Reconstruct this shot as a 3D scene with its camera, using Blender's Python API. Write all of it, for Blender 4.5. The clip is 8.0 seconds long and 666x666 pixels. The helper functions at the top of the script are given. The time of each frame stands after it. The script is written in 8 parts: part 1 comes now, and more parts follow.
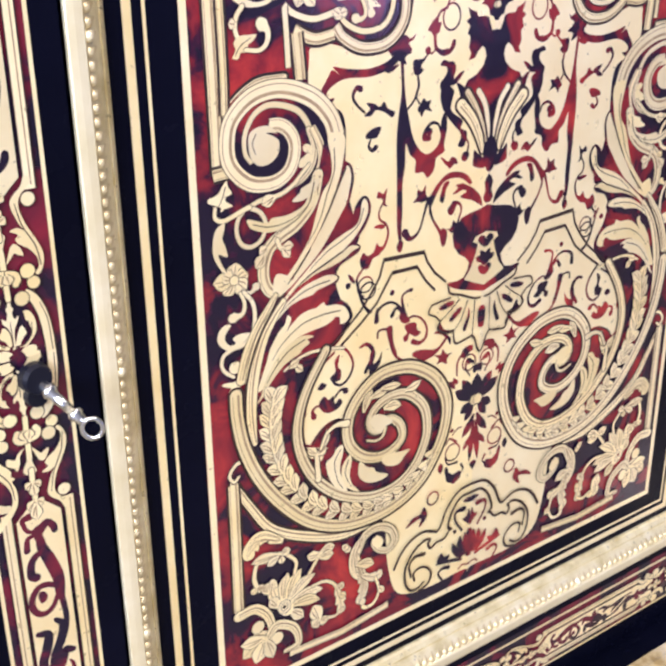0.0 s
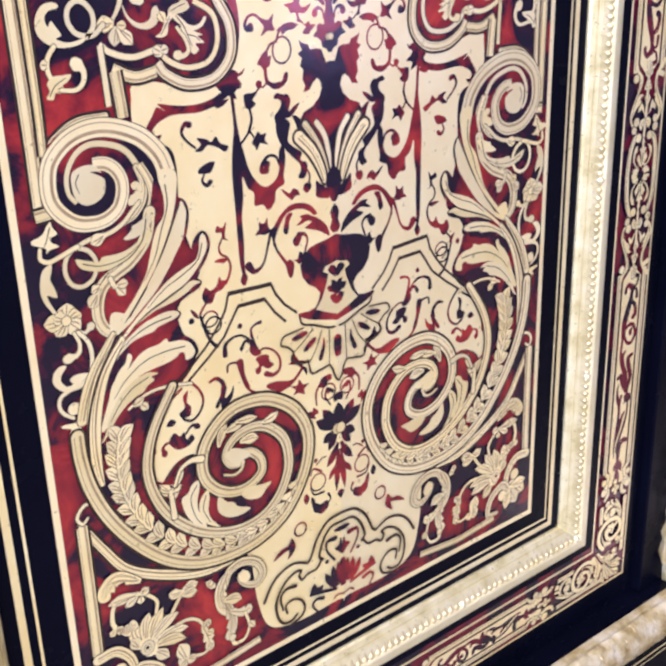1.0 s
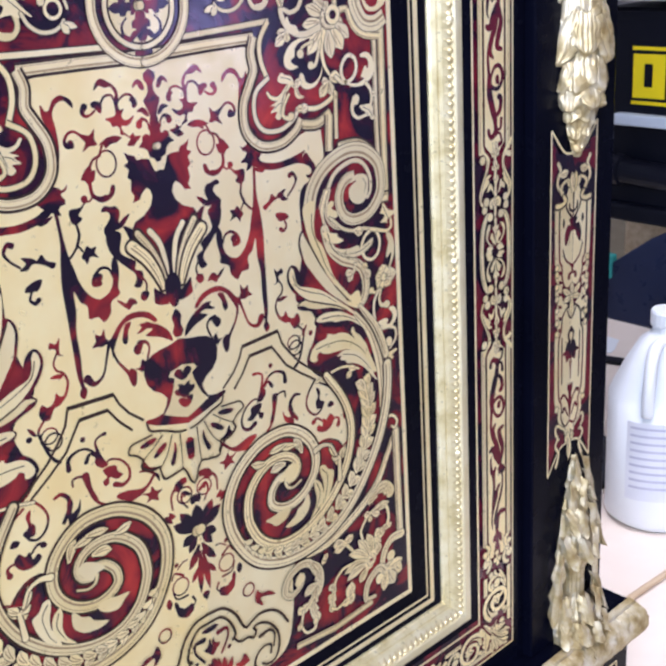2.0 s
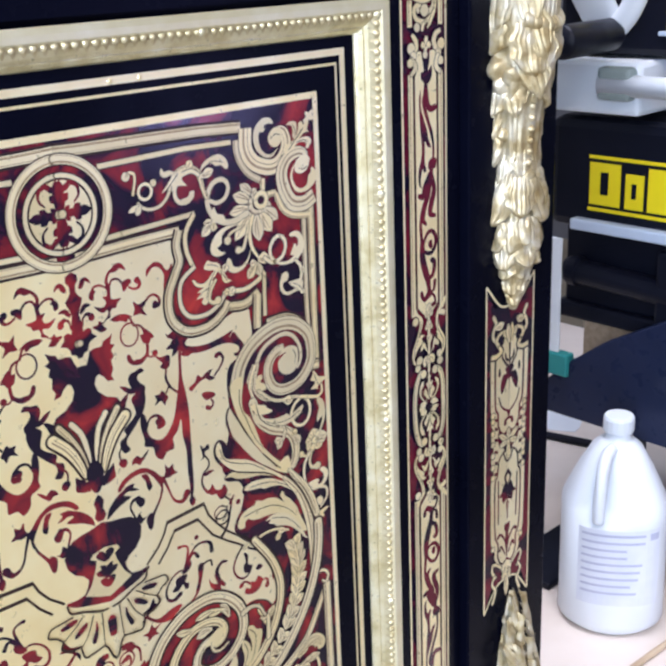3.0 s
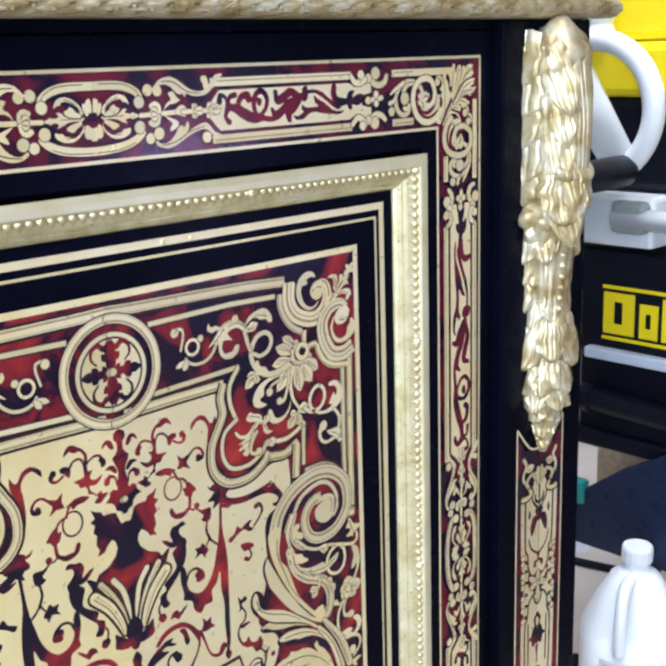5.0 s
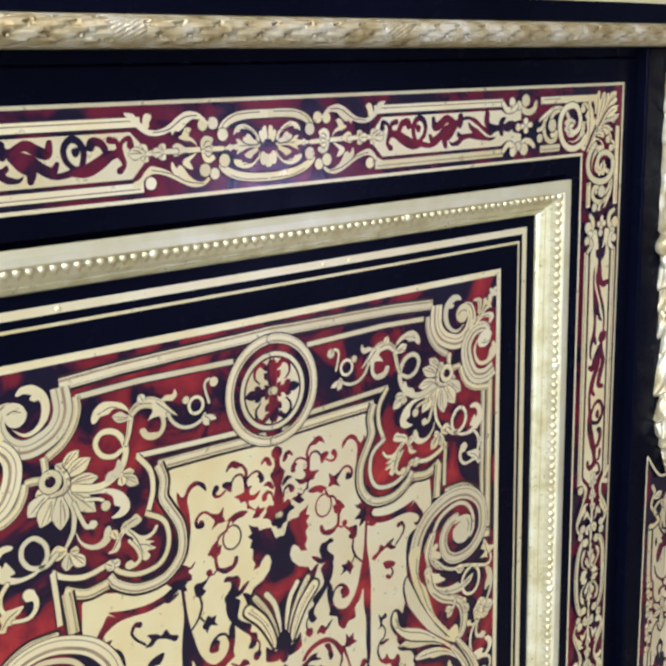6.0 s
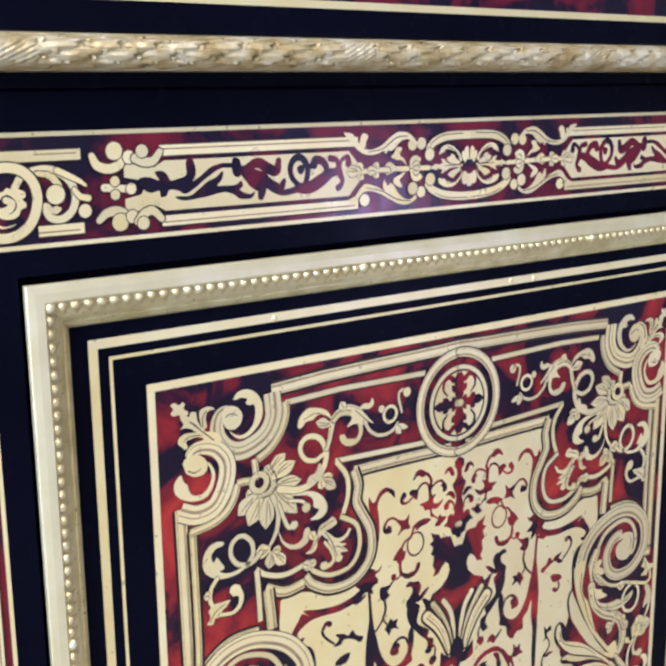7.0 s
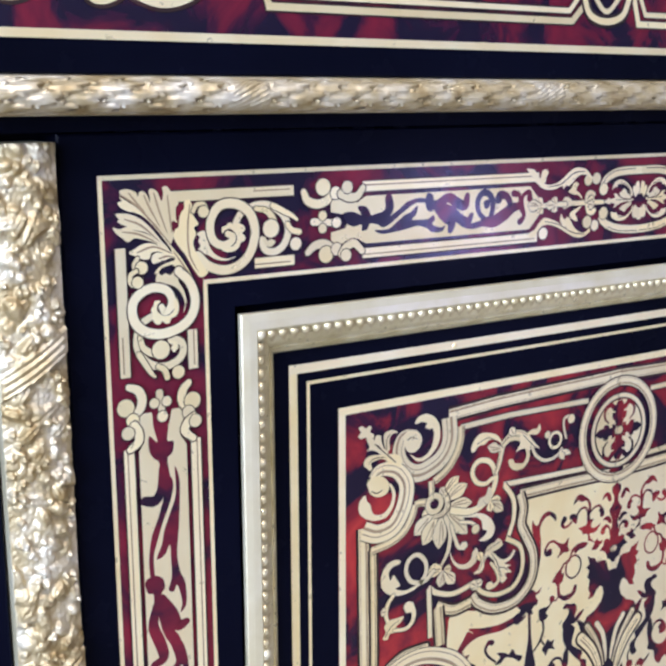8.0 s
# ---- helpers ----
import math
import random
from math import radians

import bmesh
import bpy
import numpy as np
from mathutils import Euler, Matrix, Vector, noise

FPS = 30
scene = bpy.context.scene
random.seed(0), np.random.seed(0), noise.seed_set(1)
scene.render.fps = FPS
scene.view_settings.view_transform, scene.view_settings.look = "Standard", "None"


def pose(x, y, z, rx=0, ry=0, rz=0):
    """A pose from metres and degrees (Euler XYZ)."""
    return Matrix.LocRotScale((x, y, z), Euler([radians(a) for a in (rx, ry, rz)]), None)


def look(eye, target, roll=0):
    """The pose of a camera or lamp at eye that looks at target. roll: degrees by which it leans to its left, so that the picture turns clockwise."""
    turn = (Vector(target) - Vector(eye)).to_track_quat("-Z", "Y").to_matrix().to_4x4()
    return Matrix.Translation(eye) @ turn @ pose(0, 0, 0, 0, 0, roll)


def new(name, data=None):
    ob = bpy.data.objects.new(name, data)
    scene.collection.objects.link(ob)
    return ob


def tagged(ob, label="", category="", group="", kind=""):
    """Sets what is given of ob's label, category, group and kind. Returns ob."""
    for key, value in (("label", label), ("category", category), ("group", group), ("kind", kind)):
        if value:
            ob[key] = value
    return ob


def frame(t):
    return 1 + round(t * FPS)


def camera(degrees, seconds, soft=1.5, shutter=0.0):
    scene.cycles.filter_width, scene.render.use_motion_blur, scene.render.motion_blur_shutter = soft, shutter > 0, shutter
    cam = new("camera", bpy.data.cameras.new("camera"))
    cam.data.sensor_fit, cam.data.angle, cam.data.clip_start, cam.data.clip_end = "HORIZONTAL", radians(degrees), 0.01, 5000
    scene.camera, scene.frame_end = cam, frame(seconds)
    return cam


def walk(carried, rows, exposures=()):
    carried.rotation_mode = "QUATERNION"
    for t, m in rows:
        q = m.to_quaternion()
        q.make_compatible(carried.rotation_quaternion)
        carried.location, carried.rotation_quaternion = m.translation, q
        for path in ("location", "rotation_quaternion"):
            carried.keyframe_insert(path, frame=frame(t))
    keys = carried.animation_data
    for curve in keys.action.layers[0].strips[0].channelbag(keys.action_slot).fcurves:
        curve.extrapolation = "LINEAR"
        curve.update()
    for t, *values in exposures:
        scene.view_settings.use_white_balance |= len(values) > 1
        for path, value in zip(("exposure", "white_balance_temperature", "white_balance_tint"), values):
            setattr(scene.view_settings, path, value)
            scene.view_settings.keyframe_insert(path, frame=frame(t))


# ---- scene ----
cam = camera(34.06, 8.0, soft=3.0)
PATH = [
    (0, (-0.4501, -0.4623, 0.8074), (0.0869, 0.2782, 0.4034), -0.501),
    (0.5, (-0.4277, -0.476, 0.8119), (0.1294, 0.255, 0.418), -0.642),
    (1, (-0.3996, -0.4982, 0.8097), (0.1771, 0.2233, 0.4265), -1.758),
    (1.5, (-0.3745, -0.5125, 0.8178), (0.2244, 0.1966, 0.4456), -2.775),
    (2, (-0.3483, -0.523, 0.8399), (0.2841, 0.1681, 0.49), -3.532),
    (2.2, (-0.3355, -0.5181, 0.8553), (0.3102, 0.1633, 0.5105), -3.208),
    (3.3, (-0.2932, -0.5426, 0.9577), (0.3519, 0.148, 0.6309), -2.138),
    (3.5, (-0.2961, -0.5332, 0.9604), (0.3618, 0.1552, 0.6549), -1.972),
    (4, (-0.2981, -0.5292, 0.98), (0.3742, 0.1587, 0.7066), -1.359),
    (4.2, (-0.3019, -0.5257, 0.9809), (0.3749, 0.1616, 0.7174), -1.405),
    (5.3, (-0.3249, -0.5078, 0.9732), (0.3357, 0.2026, 0.7306), -1.818),
    (5.5, (-0.3343, -0.5022, 0.9773), (0.3179, 0.2165, 0.7364), -1.772),
    (6, (-0.3618, -0.4853, 0.9831), (0.266, 0.2577, 0.7511), -1.378),
    (6.5, (-0.3938, -0.472, 0.9876), (0.208, 0.294, 0.7618), -0.981),
    (7, (-0.4252, -0.461, 0.988), (0.148, 0.329, 0.7701), -0.641),
    (7.5, (-0.4592, -0.4477, 0.9987), (0.085, 0.3637, 0.7853), -0.289),
    (8, (-0.4875, -0.4426, 1.0016), (0.0391, 0.3817, 0.7938), -0.237),
]
walk(cam, [(t, look(eye, target, roll)) for t, eye, target, roll in PATH], exposures=((0.0, 0.12, 6500, 30), (0.5, 0.10, 6450, 31), (1.0, 0.00, 6350, 31), (1.5, -0.17, 6250, 28), (2.0, -0.25, 6150, 25), (3.5, -0.30, 5950, 20), (5.5, -0.30, 6150, 15), (6.0, -0.29, 6150, 16), (7.0, -0.27, 6250, 19), (8.0, -0.31, 5750, 25)))

# ---- light: daylight from a wide window at the side, two lamps on the ceiling ----
world = bpy.data.worlds.new("world")
scene.world = world
world.use_nodes = True
wn = world.node_tree
sky = wn.nodes.new("ShaderNodeTexSky")
sky.sky_type, sky.sun_disc = "NISHITA", False
sky.sun_elevation, sky.sun_rotation = radians(35), radians(250)
wn.links.new(sky.outputs[0], wn.nodes["Background"].inputs[0])
wn.nodes["Background"].inputs[1].default_value = 0.1


def area_lamp(name, m, w, h, watts, colour):
    data = bpy.data.lights.new(name, "AREA")
    data.shape, data.size, data.size_y, data.energy, data.color = "RECTANGLE", w, h, watts, colour
    ob = new(name, data)
    ob.matrix_world = m
    return ob


area_lamp("window_light", look((-2.62, -1.6, 1.55), (-0.2, -0.2, 0.7)), 1.65, 1.55, 170, (0.72, 0.88, 1.0))
area_lamp("low_window_light", look((2.03, -2.74, 0.51), (0.2, 0.0, 0.75)), 0.33, 0.40, 5.5, (0.52, 0.52, 1.0))
area_lamp("ceiling_lamp_light", look((-0.7, -1.5, 2.66), (-0.6, -1.2, 0)), 1.3, 0.6, 60, (1.0, 0.93, 0.80))
area_lamp("ceiling_lamp_light", look((0.62, 0.12, 2.66), (0.75, 0.15, 0)), 0.9, 0.5, 66, (0.95, 0.98, 1.0))

# ---- materials ----
def material(name):
    m = bpy.data.materials.new(name)
    m.use_nodes = True
    nt = m.node_tree
    return m, nt, nt.nodes["Principled BSDF"]


def node(nt, kind, **values):
    n = nt.nodes.new(kind)
    for key, value in values.items():
        n.inputs[key.replace("_", " ")].default_value = value
    return n


def ramp(nt, source, stops):
    r = nt.nodes.new("ShaderNodeValToRGB")
    e = r.color_ramp.elements
    e[0].position, e[0].color = stops[0][0], (*stops[0][1], 1)
    e[1].position, e[1].color = stops[-1][0], (*stops[-1][1], 1)
    for pos, col in stops[1:-1]:
        e.new(pos).color = (*col, 1)
    nt.links.new(source, r.inputs[0])
    return r.outputs[0]


def noise_of(nt, scale, detail=4.0, rough=0.55, stretch=None, distort=0.0):
    co = nt.nodes.new("ShaderNodeTexCoord")
    n = node(nt, "ShaderNodeTexNoise", Scale=scale, Detail=detail, Roughness=rough, Distortion=distort)
    source = co.outputs["Object"]
    if stretch:
        mp = nt.nodes.new("ShaderNodeMapping")
        mp.inputs["Scale"].default_value = stretch
        nt.links.new(source, mp.inputs[0])
        source = mp.outputs[0]
    nt.links.new(source, n.inputs["Vector"])
    return n.outputs[0]


def surface(name, stops, scale, rough=(0.3, 0.5), metal=0.0, bump=0.0, bump_scale=400, coat=0.0, coat_rough=0.1, stretch=None, detail=4.0, distort=0.0, spec=0.5):
    m, nt, b = material(name)
    nt.links.new(ramp(nt, noise_of(nt, scale, detail, stretch=stretch, distort=distort), stops), b.inputs["Base Color"])
    rr = node(nt, "ShaderNodeMapRange", From_Min=0.3, From_Max=0.7, To_Min=rough[0], To_Max=rough[1])
    nt.links.new(noise_of(nt, scale * 4.3, 5.0), rr.inputs[0])
    nt.links.new(rr.outputs[0], b.inputs["Roughness"])
    b.inputs["Metallic"].default_value = metal
    b.inputs["Coat Weight"].default_value, b.inputs["Coat Roughness"].default_value = coat, coat_rough
    b.inputs["Specular IOR Level"].default_value = spec
    if bump:
        bp = node(nt, "ShaderNodeBump", Strength=bump, Distance=0.001)
        nt.links.new(noise_of(nt, bump_scale, 6.0), bp.inputs["Height"])
        nt.links.new(bp.outputs[0], b.inputs["Normal"])
    return m


def inlaid(name, stops, scale, rough, metal, wave, spread=0.16, tint=0.10, detail=3.0, distort=0.0):
    """Inlaid sheet: mottled colour, each piece a little lighter, darker or redder than the next, its face gently uneven."""
    m, nt, b = material(name)
    colour = ramp(nt, noise_of(nt, scale, detail, distort=distort), stops)
    info = nt.nodes.new("ShaderNodeObjectInfo")
    shade = node(nt, "ShaderNodeMapRange", To_Min=1 - spread, To_Max=1 + spread * 0.4)
    nt.links.new(info.outputs["Random"], shade.inputs[0])
    hue = node(nt, "ShaderNodeHueSaturation")
    turn = node(nt, "ShaderNodeMapRange", To_Min=1 - tint, To_Max=1 + tint)
    mix = node(nt, "ShaderNodeMath")
    mix.operation = "FRACT"
    big = node(nt, "ShaderNodeMath")
    big.operation, big.inputs[1].default_value = "MULTIPLY", 7.31
    nt.links.new(info.outputs["Random"], big.inputs[0])
    nt.links.new(big.outputs[0], mix.inputs[0])
    nt.links.new(mix.outputs[0], turn.inputs[0])
    nt.links.new(turn.outputs[0], hue.inputs["Saturation"])
    nt.links.new(shade.outputs[0], hue.inputs["Value"])
    nt.links.new(colour, hue.inputs["Color"])
    nt.links.new(hue.outputs[0], b.inputs["Base Color"])
    rr = node(nt, "ShaderNodeMapRange", From_Min=0.3, From_Max=0.7, To_Min=rough[0], To_Max=rough[1])
    nt.links.new(noise_of(nt, 140, 5.0), rr.inputs[0])
    nt.links.new(rr.outputs[0], b.inputs["Roughness"])
    b.inputs["Metallic"].default_value = metal
    bp = node(nt, "ShaderNodeBump", Strength=wave, Distance=0.004)
    nt.links.new(noise_of(nt, 34, 3.0), bp.inputs["Height"])
    nt.links.new(bp.outputs[0], b.inputs["Normal"])
    return m


BRASS = inlaid("brass", [(0.3, (0.90, 0.74, 0.40)), (0.7, (0.97, 0.86, 0.54))], 30, (0.26, 0.40), 0.45, 0.14)
SHELL = inlaid("tortoiseshell", [(0.43, (0.008, 0.005, 0.018)), (0.48, (0.034, 0.006, 0.022)), (0.505, (0.11, 0.010, 0.020)), (0.60, (0.23, 0.018, 0.024)), (0.74, (0.40, 0.036, 0.030))], 24.6, (0.13, 0.22), 0.0, 0.05, 0.0, 0.0, 4.0, 0.9)
SHELL_DARK = inlaid("dark_tortoiseshell", [(0.41, (0.008, 0.005, 0.018)), (0.47, (0.034, 0.006, 0.022)), (0.51, (0.085, 0.008, 0.022)), (0.70, (0.165, 0.012, 0.026))], 27, (0.13, 0.22), 0.0, 0.05, 0.0, 0.0, 4.0, 0.9)
EBONY = surface("ebonised_wood", [(0.35, (0.0016, 0.0020, 0.006)), (0.7, (0.0026, 0.0032, 0.010))], 9, (0.2, 0.3), 0.0, 0.02, 250, coat=0.0, spec=0.05)
GILT = surface("gilt_bronze", [(0.3, (0.75, 0.67, 0.42)), (0.7, (0.87, 0.81, 0.59))], 45, (0.28, 0.42), 0.5, 0.05, 300)
# mottled gilt for the inner slope, with golden reflected light in its colour
WARM_LIT_GILT = surface("warm_lit_gilt_bronze", [(0.32, (0.62, 0.53, 0.28)), (0.5, (0.77, 0.69, 0.43)), (0.7, (0.86, 0.80, 0.57))], 70, (0.26, 0.42), 0.5, 0.1, 300)
CAST = surface("cast_gilt_bronze", [(0.32, (0.34, 0.24, 0.10)), (0.47, (0.54, 0.44, 0.25)), (0.66, (0.73, 0.67, 0.52))], 60, (0.36, 0.54), 0.5, 0.25, 260)
BEAD = surface("gilt_bead", [(0.3, (0.62, 0.52, 0.29)), (0.7, (0.78, 0.69, 0.45))], 45, (0.35, 0.5), 0.6)
ENGRAVE = surface("engraved_brass", [(0.3, (0.26, 0.18, 0.10)), (0.7, (0.44, 0.32, 0.18))], 80, (0.4, 0.5), 0.2)
GRIME = surface("dark_mastic", [(0.3, (0.010, 0.007, 0.007)), (0.7, (0.035, 0.014, 0.012))], 60, (0.3, 0.45))
PLASTIC_DARK = surface("dark_plastic", [(0.3, (0.003, 0.004, 0.010)), (0.7, (0.006, 0.007, 0.015))], 12, (0.35, 0.5), 0.0, 0.1, 700, spec=0.22)
PLASTIC_YELLOW = surface("yellow_plastic", [(0.3, (0.80, 0.64, 0.003)), (0.7, (0.88, 0.72, 0.005))], 12, (0.35, 0.45))
PLASTIC_WHITE = surface("white_plastic", [(0.3, (0.72, 0.77, 0.83)), (0.7, (0.80, 0.84, 0.88))], 10, (0.35, 0.45), 0.0, 0.03, 300)
STEEL = surface("polished_steel", [(0.3, (0.55, 0.58, 0.62)), (0.7, (0.7, 0.72, 0.75))], 40, (0.15, 0.3), 1.0)
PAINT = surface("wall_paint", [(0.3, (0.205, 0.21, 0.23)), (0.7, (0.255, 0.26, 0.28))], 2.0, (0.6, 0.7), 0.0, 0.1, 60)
# the same wall paint darkened, to dim what the right-hand brass mirrors
DIMMED_PAINT = surface("dimmed_wall_paint", [(0.3, (0.115, 0.12, 0.14)), (0.7, (0.155, 0.16, 0.18))], 2.0, (0.6, 0.7), 0.0, 0.1, 60)
FLOOR = surface("floor_paper", [(0.3, (0.66, 0.57, 0.50)), (0.7, (0.78, 0.70, 0.63))], 5, (0.5, 0.65), 0.0, 0.15, 40)
CONCRETE = surface("dusty_floor", [(0.3, (0.155, 0.13, 0.09)), (0.7, (0.21, 0.18, 0.13))], 4, (0.5, 0.7), 0.0, 0.2, 90)
WOOD = surface("pale_wood", [(0.3, (0.42, 0.30, 0.19)), (0.7, (0.60, 0.47, 0.32))], 14, (0.45, 0.6), 0.0, 0.1, 200, stretch=(1, 8, 8))
TEAL = surface("teal_plastic", [(0.3, (0.02, 0.22, 0.22)), (0.7, (0.03, 0.28, 0.27))], 20, (0.4, 0.5))
ORANGE = surface("orange_label", [(0.3, (0.75, 0.20, 0.02)), (0.7, (0.82, 0.26, 0.03))], 20, (0.45, 0.55))
LABEL_INK = surface("grey_ink", [(0.3, (0.42, 0.45, 0.60)), (0.7, (0.50, 0.52, 0.66))], 40, (0.5, 0.6))
TRIM = surface("pale_blue_grey_paint", [(0.3, (0.42, 0.50, 0.62)), (0.7, (0.50, 0.57, 0.68))], 20, (0.4, 0.5))
TABLE_PAINT = surface("dark_blue_paint", [(0.3, (0.010, 0.015, 0.040)), (0.7, (0.016, 0.022, 0.055))], 12, (0.25, 0.35), 0.0, 0.05, 500, spec=0.35)


# ---- mesh helpers ----
from mathutils.geometry import tessellate_polygon


def part(name, bm, mat, parent=None, label="", smooth=False):
    me = bpy.data.meshes.new(name)
    bm.to_mesh(me)
    bm.free()
    me.materials.append(mat)
    if smooth:
        for p in me.polygons:
            p.use_smooth = True
    ob = new(name, me)
    if parent:
        ob.parent = parent
        ob.matrix_parent_inverse = Matrix.Translation(-parent.location)
    return tagged(ob, label)


def thing(name, label, category, group="", at=(0, 0, 0)):
    ob = new(name)
    ob.location = at
    ob.empty_display_size = 0.05
    return tagged(ob, label, category, group)


def box_bm(x0, x1, y0, y1, z0, z1, bevel=0.0, bm=None):
    bm = bm or bmesh.new()
    made = bmesh.ops.create_cube(bm, size=1)["verts"]
    for v in made:
        v.co = ((x0 + x1) / 2 + v.co.x * (x1 - x0), (y0 + y1) / 2 + v.co.y * (y1 - y0), (z0 + z1) / 2 + v.co.z * (z1 - z0))
    if bevel:
        edges = list({e for v in made for e in v.link_edges})
        bmesh.ops.bevel(bm, geom=edges, offset=bevel, segments=2, affect="EDGES", profile=0.5)
    return bm


def lathe_bm(profile, n=40, bm=None):
    """A turned form round z from (radius, height) pairs."""
    bm = bm or bmesh.new()
    rings = [[bm.verts.new((r * math.cos(6.28319 * k / n), r * math.sin(6.28319 * k / n), z)) for k in range(n)] for r, z in profile]
    for a, b in zip(rings, rings[1:]):
        for k in range(n):
            bm.faces.new((a[k], a[(k + 1) % n], b[(k + 1) % n], b[k]))
    bm.faces.new(rings[0][::-1])
    bm.faces.new(rings[-1])
    return bm


def catmull(pts, n=8, closed=False):
    """A smooth line through a few points."""
    p = [Vector(q) for q in pts]
    if len(p) < 3 and not closed:
        return p
    out, m = [], len(p)
    for i in range(m if closed else m - 1):
        if closed:
            a, b, c, d = p[i - 1], p[i], p[(i + 1) % m], p[(i + 2) % m]
        else:
            b, c = p[i], p[i + 1]
            a = p[i - 1] if i else b * 2 - c
            d = p[i + 2] if i + 2 < m else c * 2 - b
        for k in range(n):
            t = k / n
            out.append(0.5 * ((2 * b) + (c - a) * t + (2 * a - 5 * b + 4 * c - d) * t * t + (3 * b - a - 3 * c + d) * t ** 3))
    if not closed:
        out.append(p[-1])
    return out


def sweep_frame_bm(x0, x1, z0, z1, profile):
    """A mitred picture-frame moulding; profile: (inset from the outer edge, y) pairs."""
    bm = bmesh.new()
    loops = [[bm.verts.new((x, y, z)) for x, z in ((x0 + d, z0 + d), (x1 - d, z0 + d), (x1 - d, z1 - d), (x0 + d, z1 - d))] for d, y in profile]
    for a, b in zip(loops, loops[1:]):
        for k in range(4):
            bm.faces.new((a[k], a[(k + 1) % 4], b[(k + 1) % 4], b[k]))
    bmesh.ops.recalc_face_normals(bm, faces=bm.faces)
    return bm


# ---- flat inlay work: shapes in millimetres on an upright plane, thin plates laid one over the other ----
class Inlay:
    """Collects flat shapes and turns each into a thin plate; later shapes lie a hair above earlier ones."""

    def __init__(self, y, depth=0.0004, under=None, turn=None):
        self.y, self.depth, self.under, self.turn, self.tone = y, depth, under, turn, None
        self.level = under.level if under else [0]
        self.cut, self.wide_cut = CUT, 3.2
        self.pieces, self.kind, self.faces = [], "plate", []

    def height(self):
        self.level[0] += 1
        return self.y - self.depth - self.level[0] * 1.2e-6

    def add(self, verts, p, y):
        if self.turn:
            p = self.turn(p[0], p[1])
        verts.append((p[0] / 1000, y, p[1] / 1000))

    def strip(self, left, right, closed=False):
        y, n, verts, faces = self.height(), len(left), [], []
        for a, b in zip(left, right):
            self.add(verts, a, y)
            self.add(verts, b, y)
        for k in range(n if closed else n - 1):
            i, j = 2 * k, 2 * ((k + 1) % n)
            faces.append((i, i + 1, j + 1, j))
        self.pieces.append((self.kind, verts, faces))
        self.faces += faces

    def band(self, pts, w0, w1=None, wm=None, n=7, closed=False, raw=False, kind="scroll", bulb=0, cap=1):
        """A ribbon along a smooth line: width w0 at its start, w1 at its end and wm half way. Brass has a dark saw-cut
        round it, and broad ribbons an engraved groove."""
        w1 = w0 if w1 is None else w1
        wm = (w0 + w1) / 2 if wm is None else wm
        if self.under:
            cut = self.wide_cut if 3.4 <= wm and kind == "scroll" and not bulb else self.cut
            self.under.ribbon(pts, w0 + cut, w1 + cut, wm + cut, n, closed, raw, 0.0, bulb, cap)
        self.kind = "line" if raw else kind
        self.ribbon(pts, w0, w1, wm, n, closed, raw, 0.0, bulb, cap)
        if self.tone and wm >= (5.2 if self.turn else 3.4):
            for aside, w in ((0.24, 0.13), (0.36, 0.07), (-0.36, 0.06)):
                self.tone.ribbon(pts, w * w0, w * w1, w * wm, n, closed, raw, aside * min(w0, w1, wm), 0, 0)
        return self

    def ribbon(self, pts, w0, w1, wm, n=7, closed=False, raw=False, aside=0.0, bulb=0, cap=1):
        line = [Vector(p) for p in pts] if raw else catmull(pts, n, closed)
        left, right, m = [], [], len(line)
        for i, p in enumerate(line):
            if raw and 0 < i < m - 1:
                a, b = (p - line[i - 1]).normalized(), (line[i + 1] - p).normalized()
                d = a + b
                k = 1 / max(0.35, math.sqrt(max(0.0, (1 + a.dot(b)) / 2)))
            else:
                d, k = line[(i + 1) % m if closed else min(i + 1, m - 1)] - line[i - 1 if closed else max(i - 1, 0)], 1
            if d.length < 1e-9:
                d = Vector((1, 0))
            d.normalize()
            t = i / (m - 1)
            w = max(0.02, (2 * (t - 0.5) * (t - 1) * w0 + 4 * t * (1 - t) * wm + 2 * t * (t - 0.5) * w1) / 2 * k)
            if bulb:
                w *= 1 + 0.8 * math.exp(-((t - 0.94) / 0.09) ** 2)
            normal = Vector((-d.y, d.x))
            rows = [(0.0, 1.0)]
            if cap and not closed and not raw and w > 0.5 and i in (0, m - 1):
                rows = [(-0.95, 0.3), (-0.7, 0.71), (-0.3, 0.95), (0.0, 1.0)] if i == 0 else [(0.0, 1.0), (0.3, 0.95), (0.7, 0.71), (0.95, 0.3)]
            for ahead, share in rows:
                q = p + d * ahead * w + normal * aside
                left.append(q + normal * w * share)
                right.append(q - normal * w * share)
        self.strip(left, right, closed)

    def fill(self, pts, n=5, smooth=True, kind="plate", leafy=0.0):
        """A closed flat shape; leafy gives its edge small flame-like lobes of that height."""
        line = catmull(pts, 10 if leafy else n, True) if smooth else [Vector(p) for p in pts]
        if leafy:
            area = sum(a.x * b.y - a.y * b.x for a, b in zip(line, line[1:] + line[:1]))
            out, m = [], len(line)
            for i, p in enumerate(line):
                d = (line[(i + 1) % m] - line[i - 1]).normalized()
                normal = Vector((d.y, -d.x)) * (1 if area > 0 else -1)
                out.append(p + normal * leafy * (-0.3, -0.28, -0.12, 0.08, 0.28, 0.48, 0.66, 0.74, 0.45, 0.0)[i % 10])
            line = out
        y, verts = self.height(), []
        for p in line:
            self.add(verts, p, y)
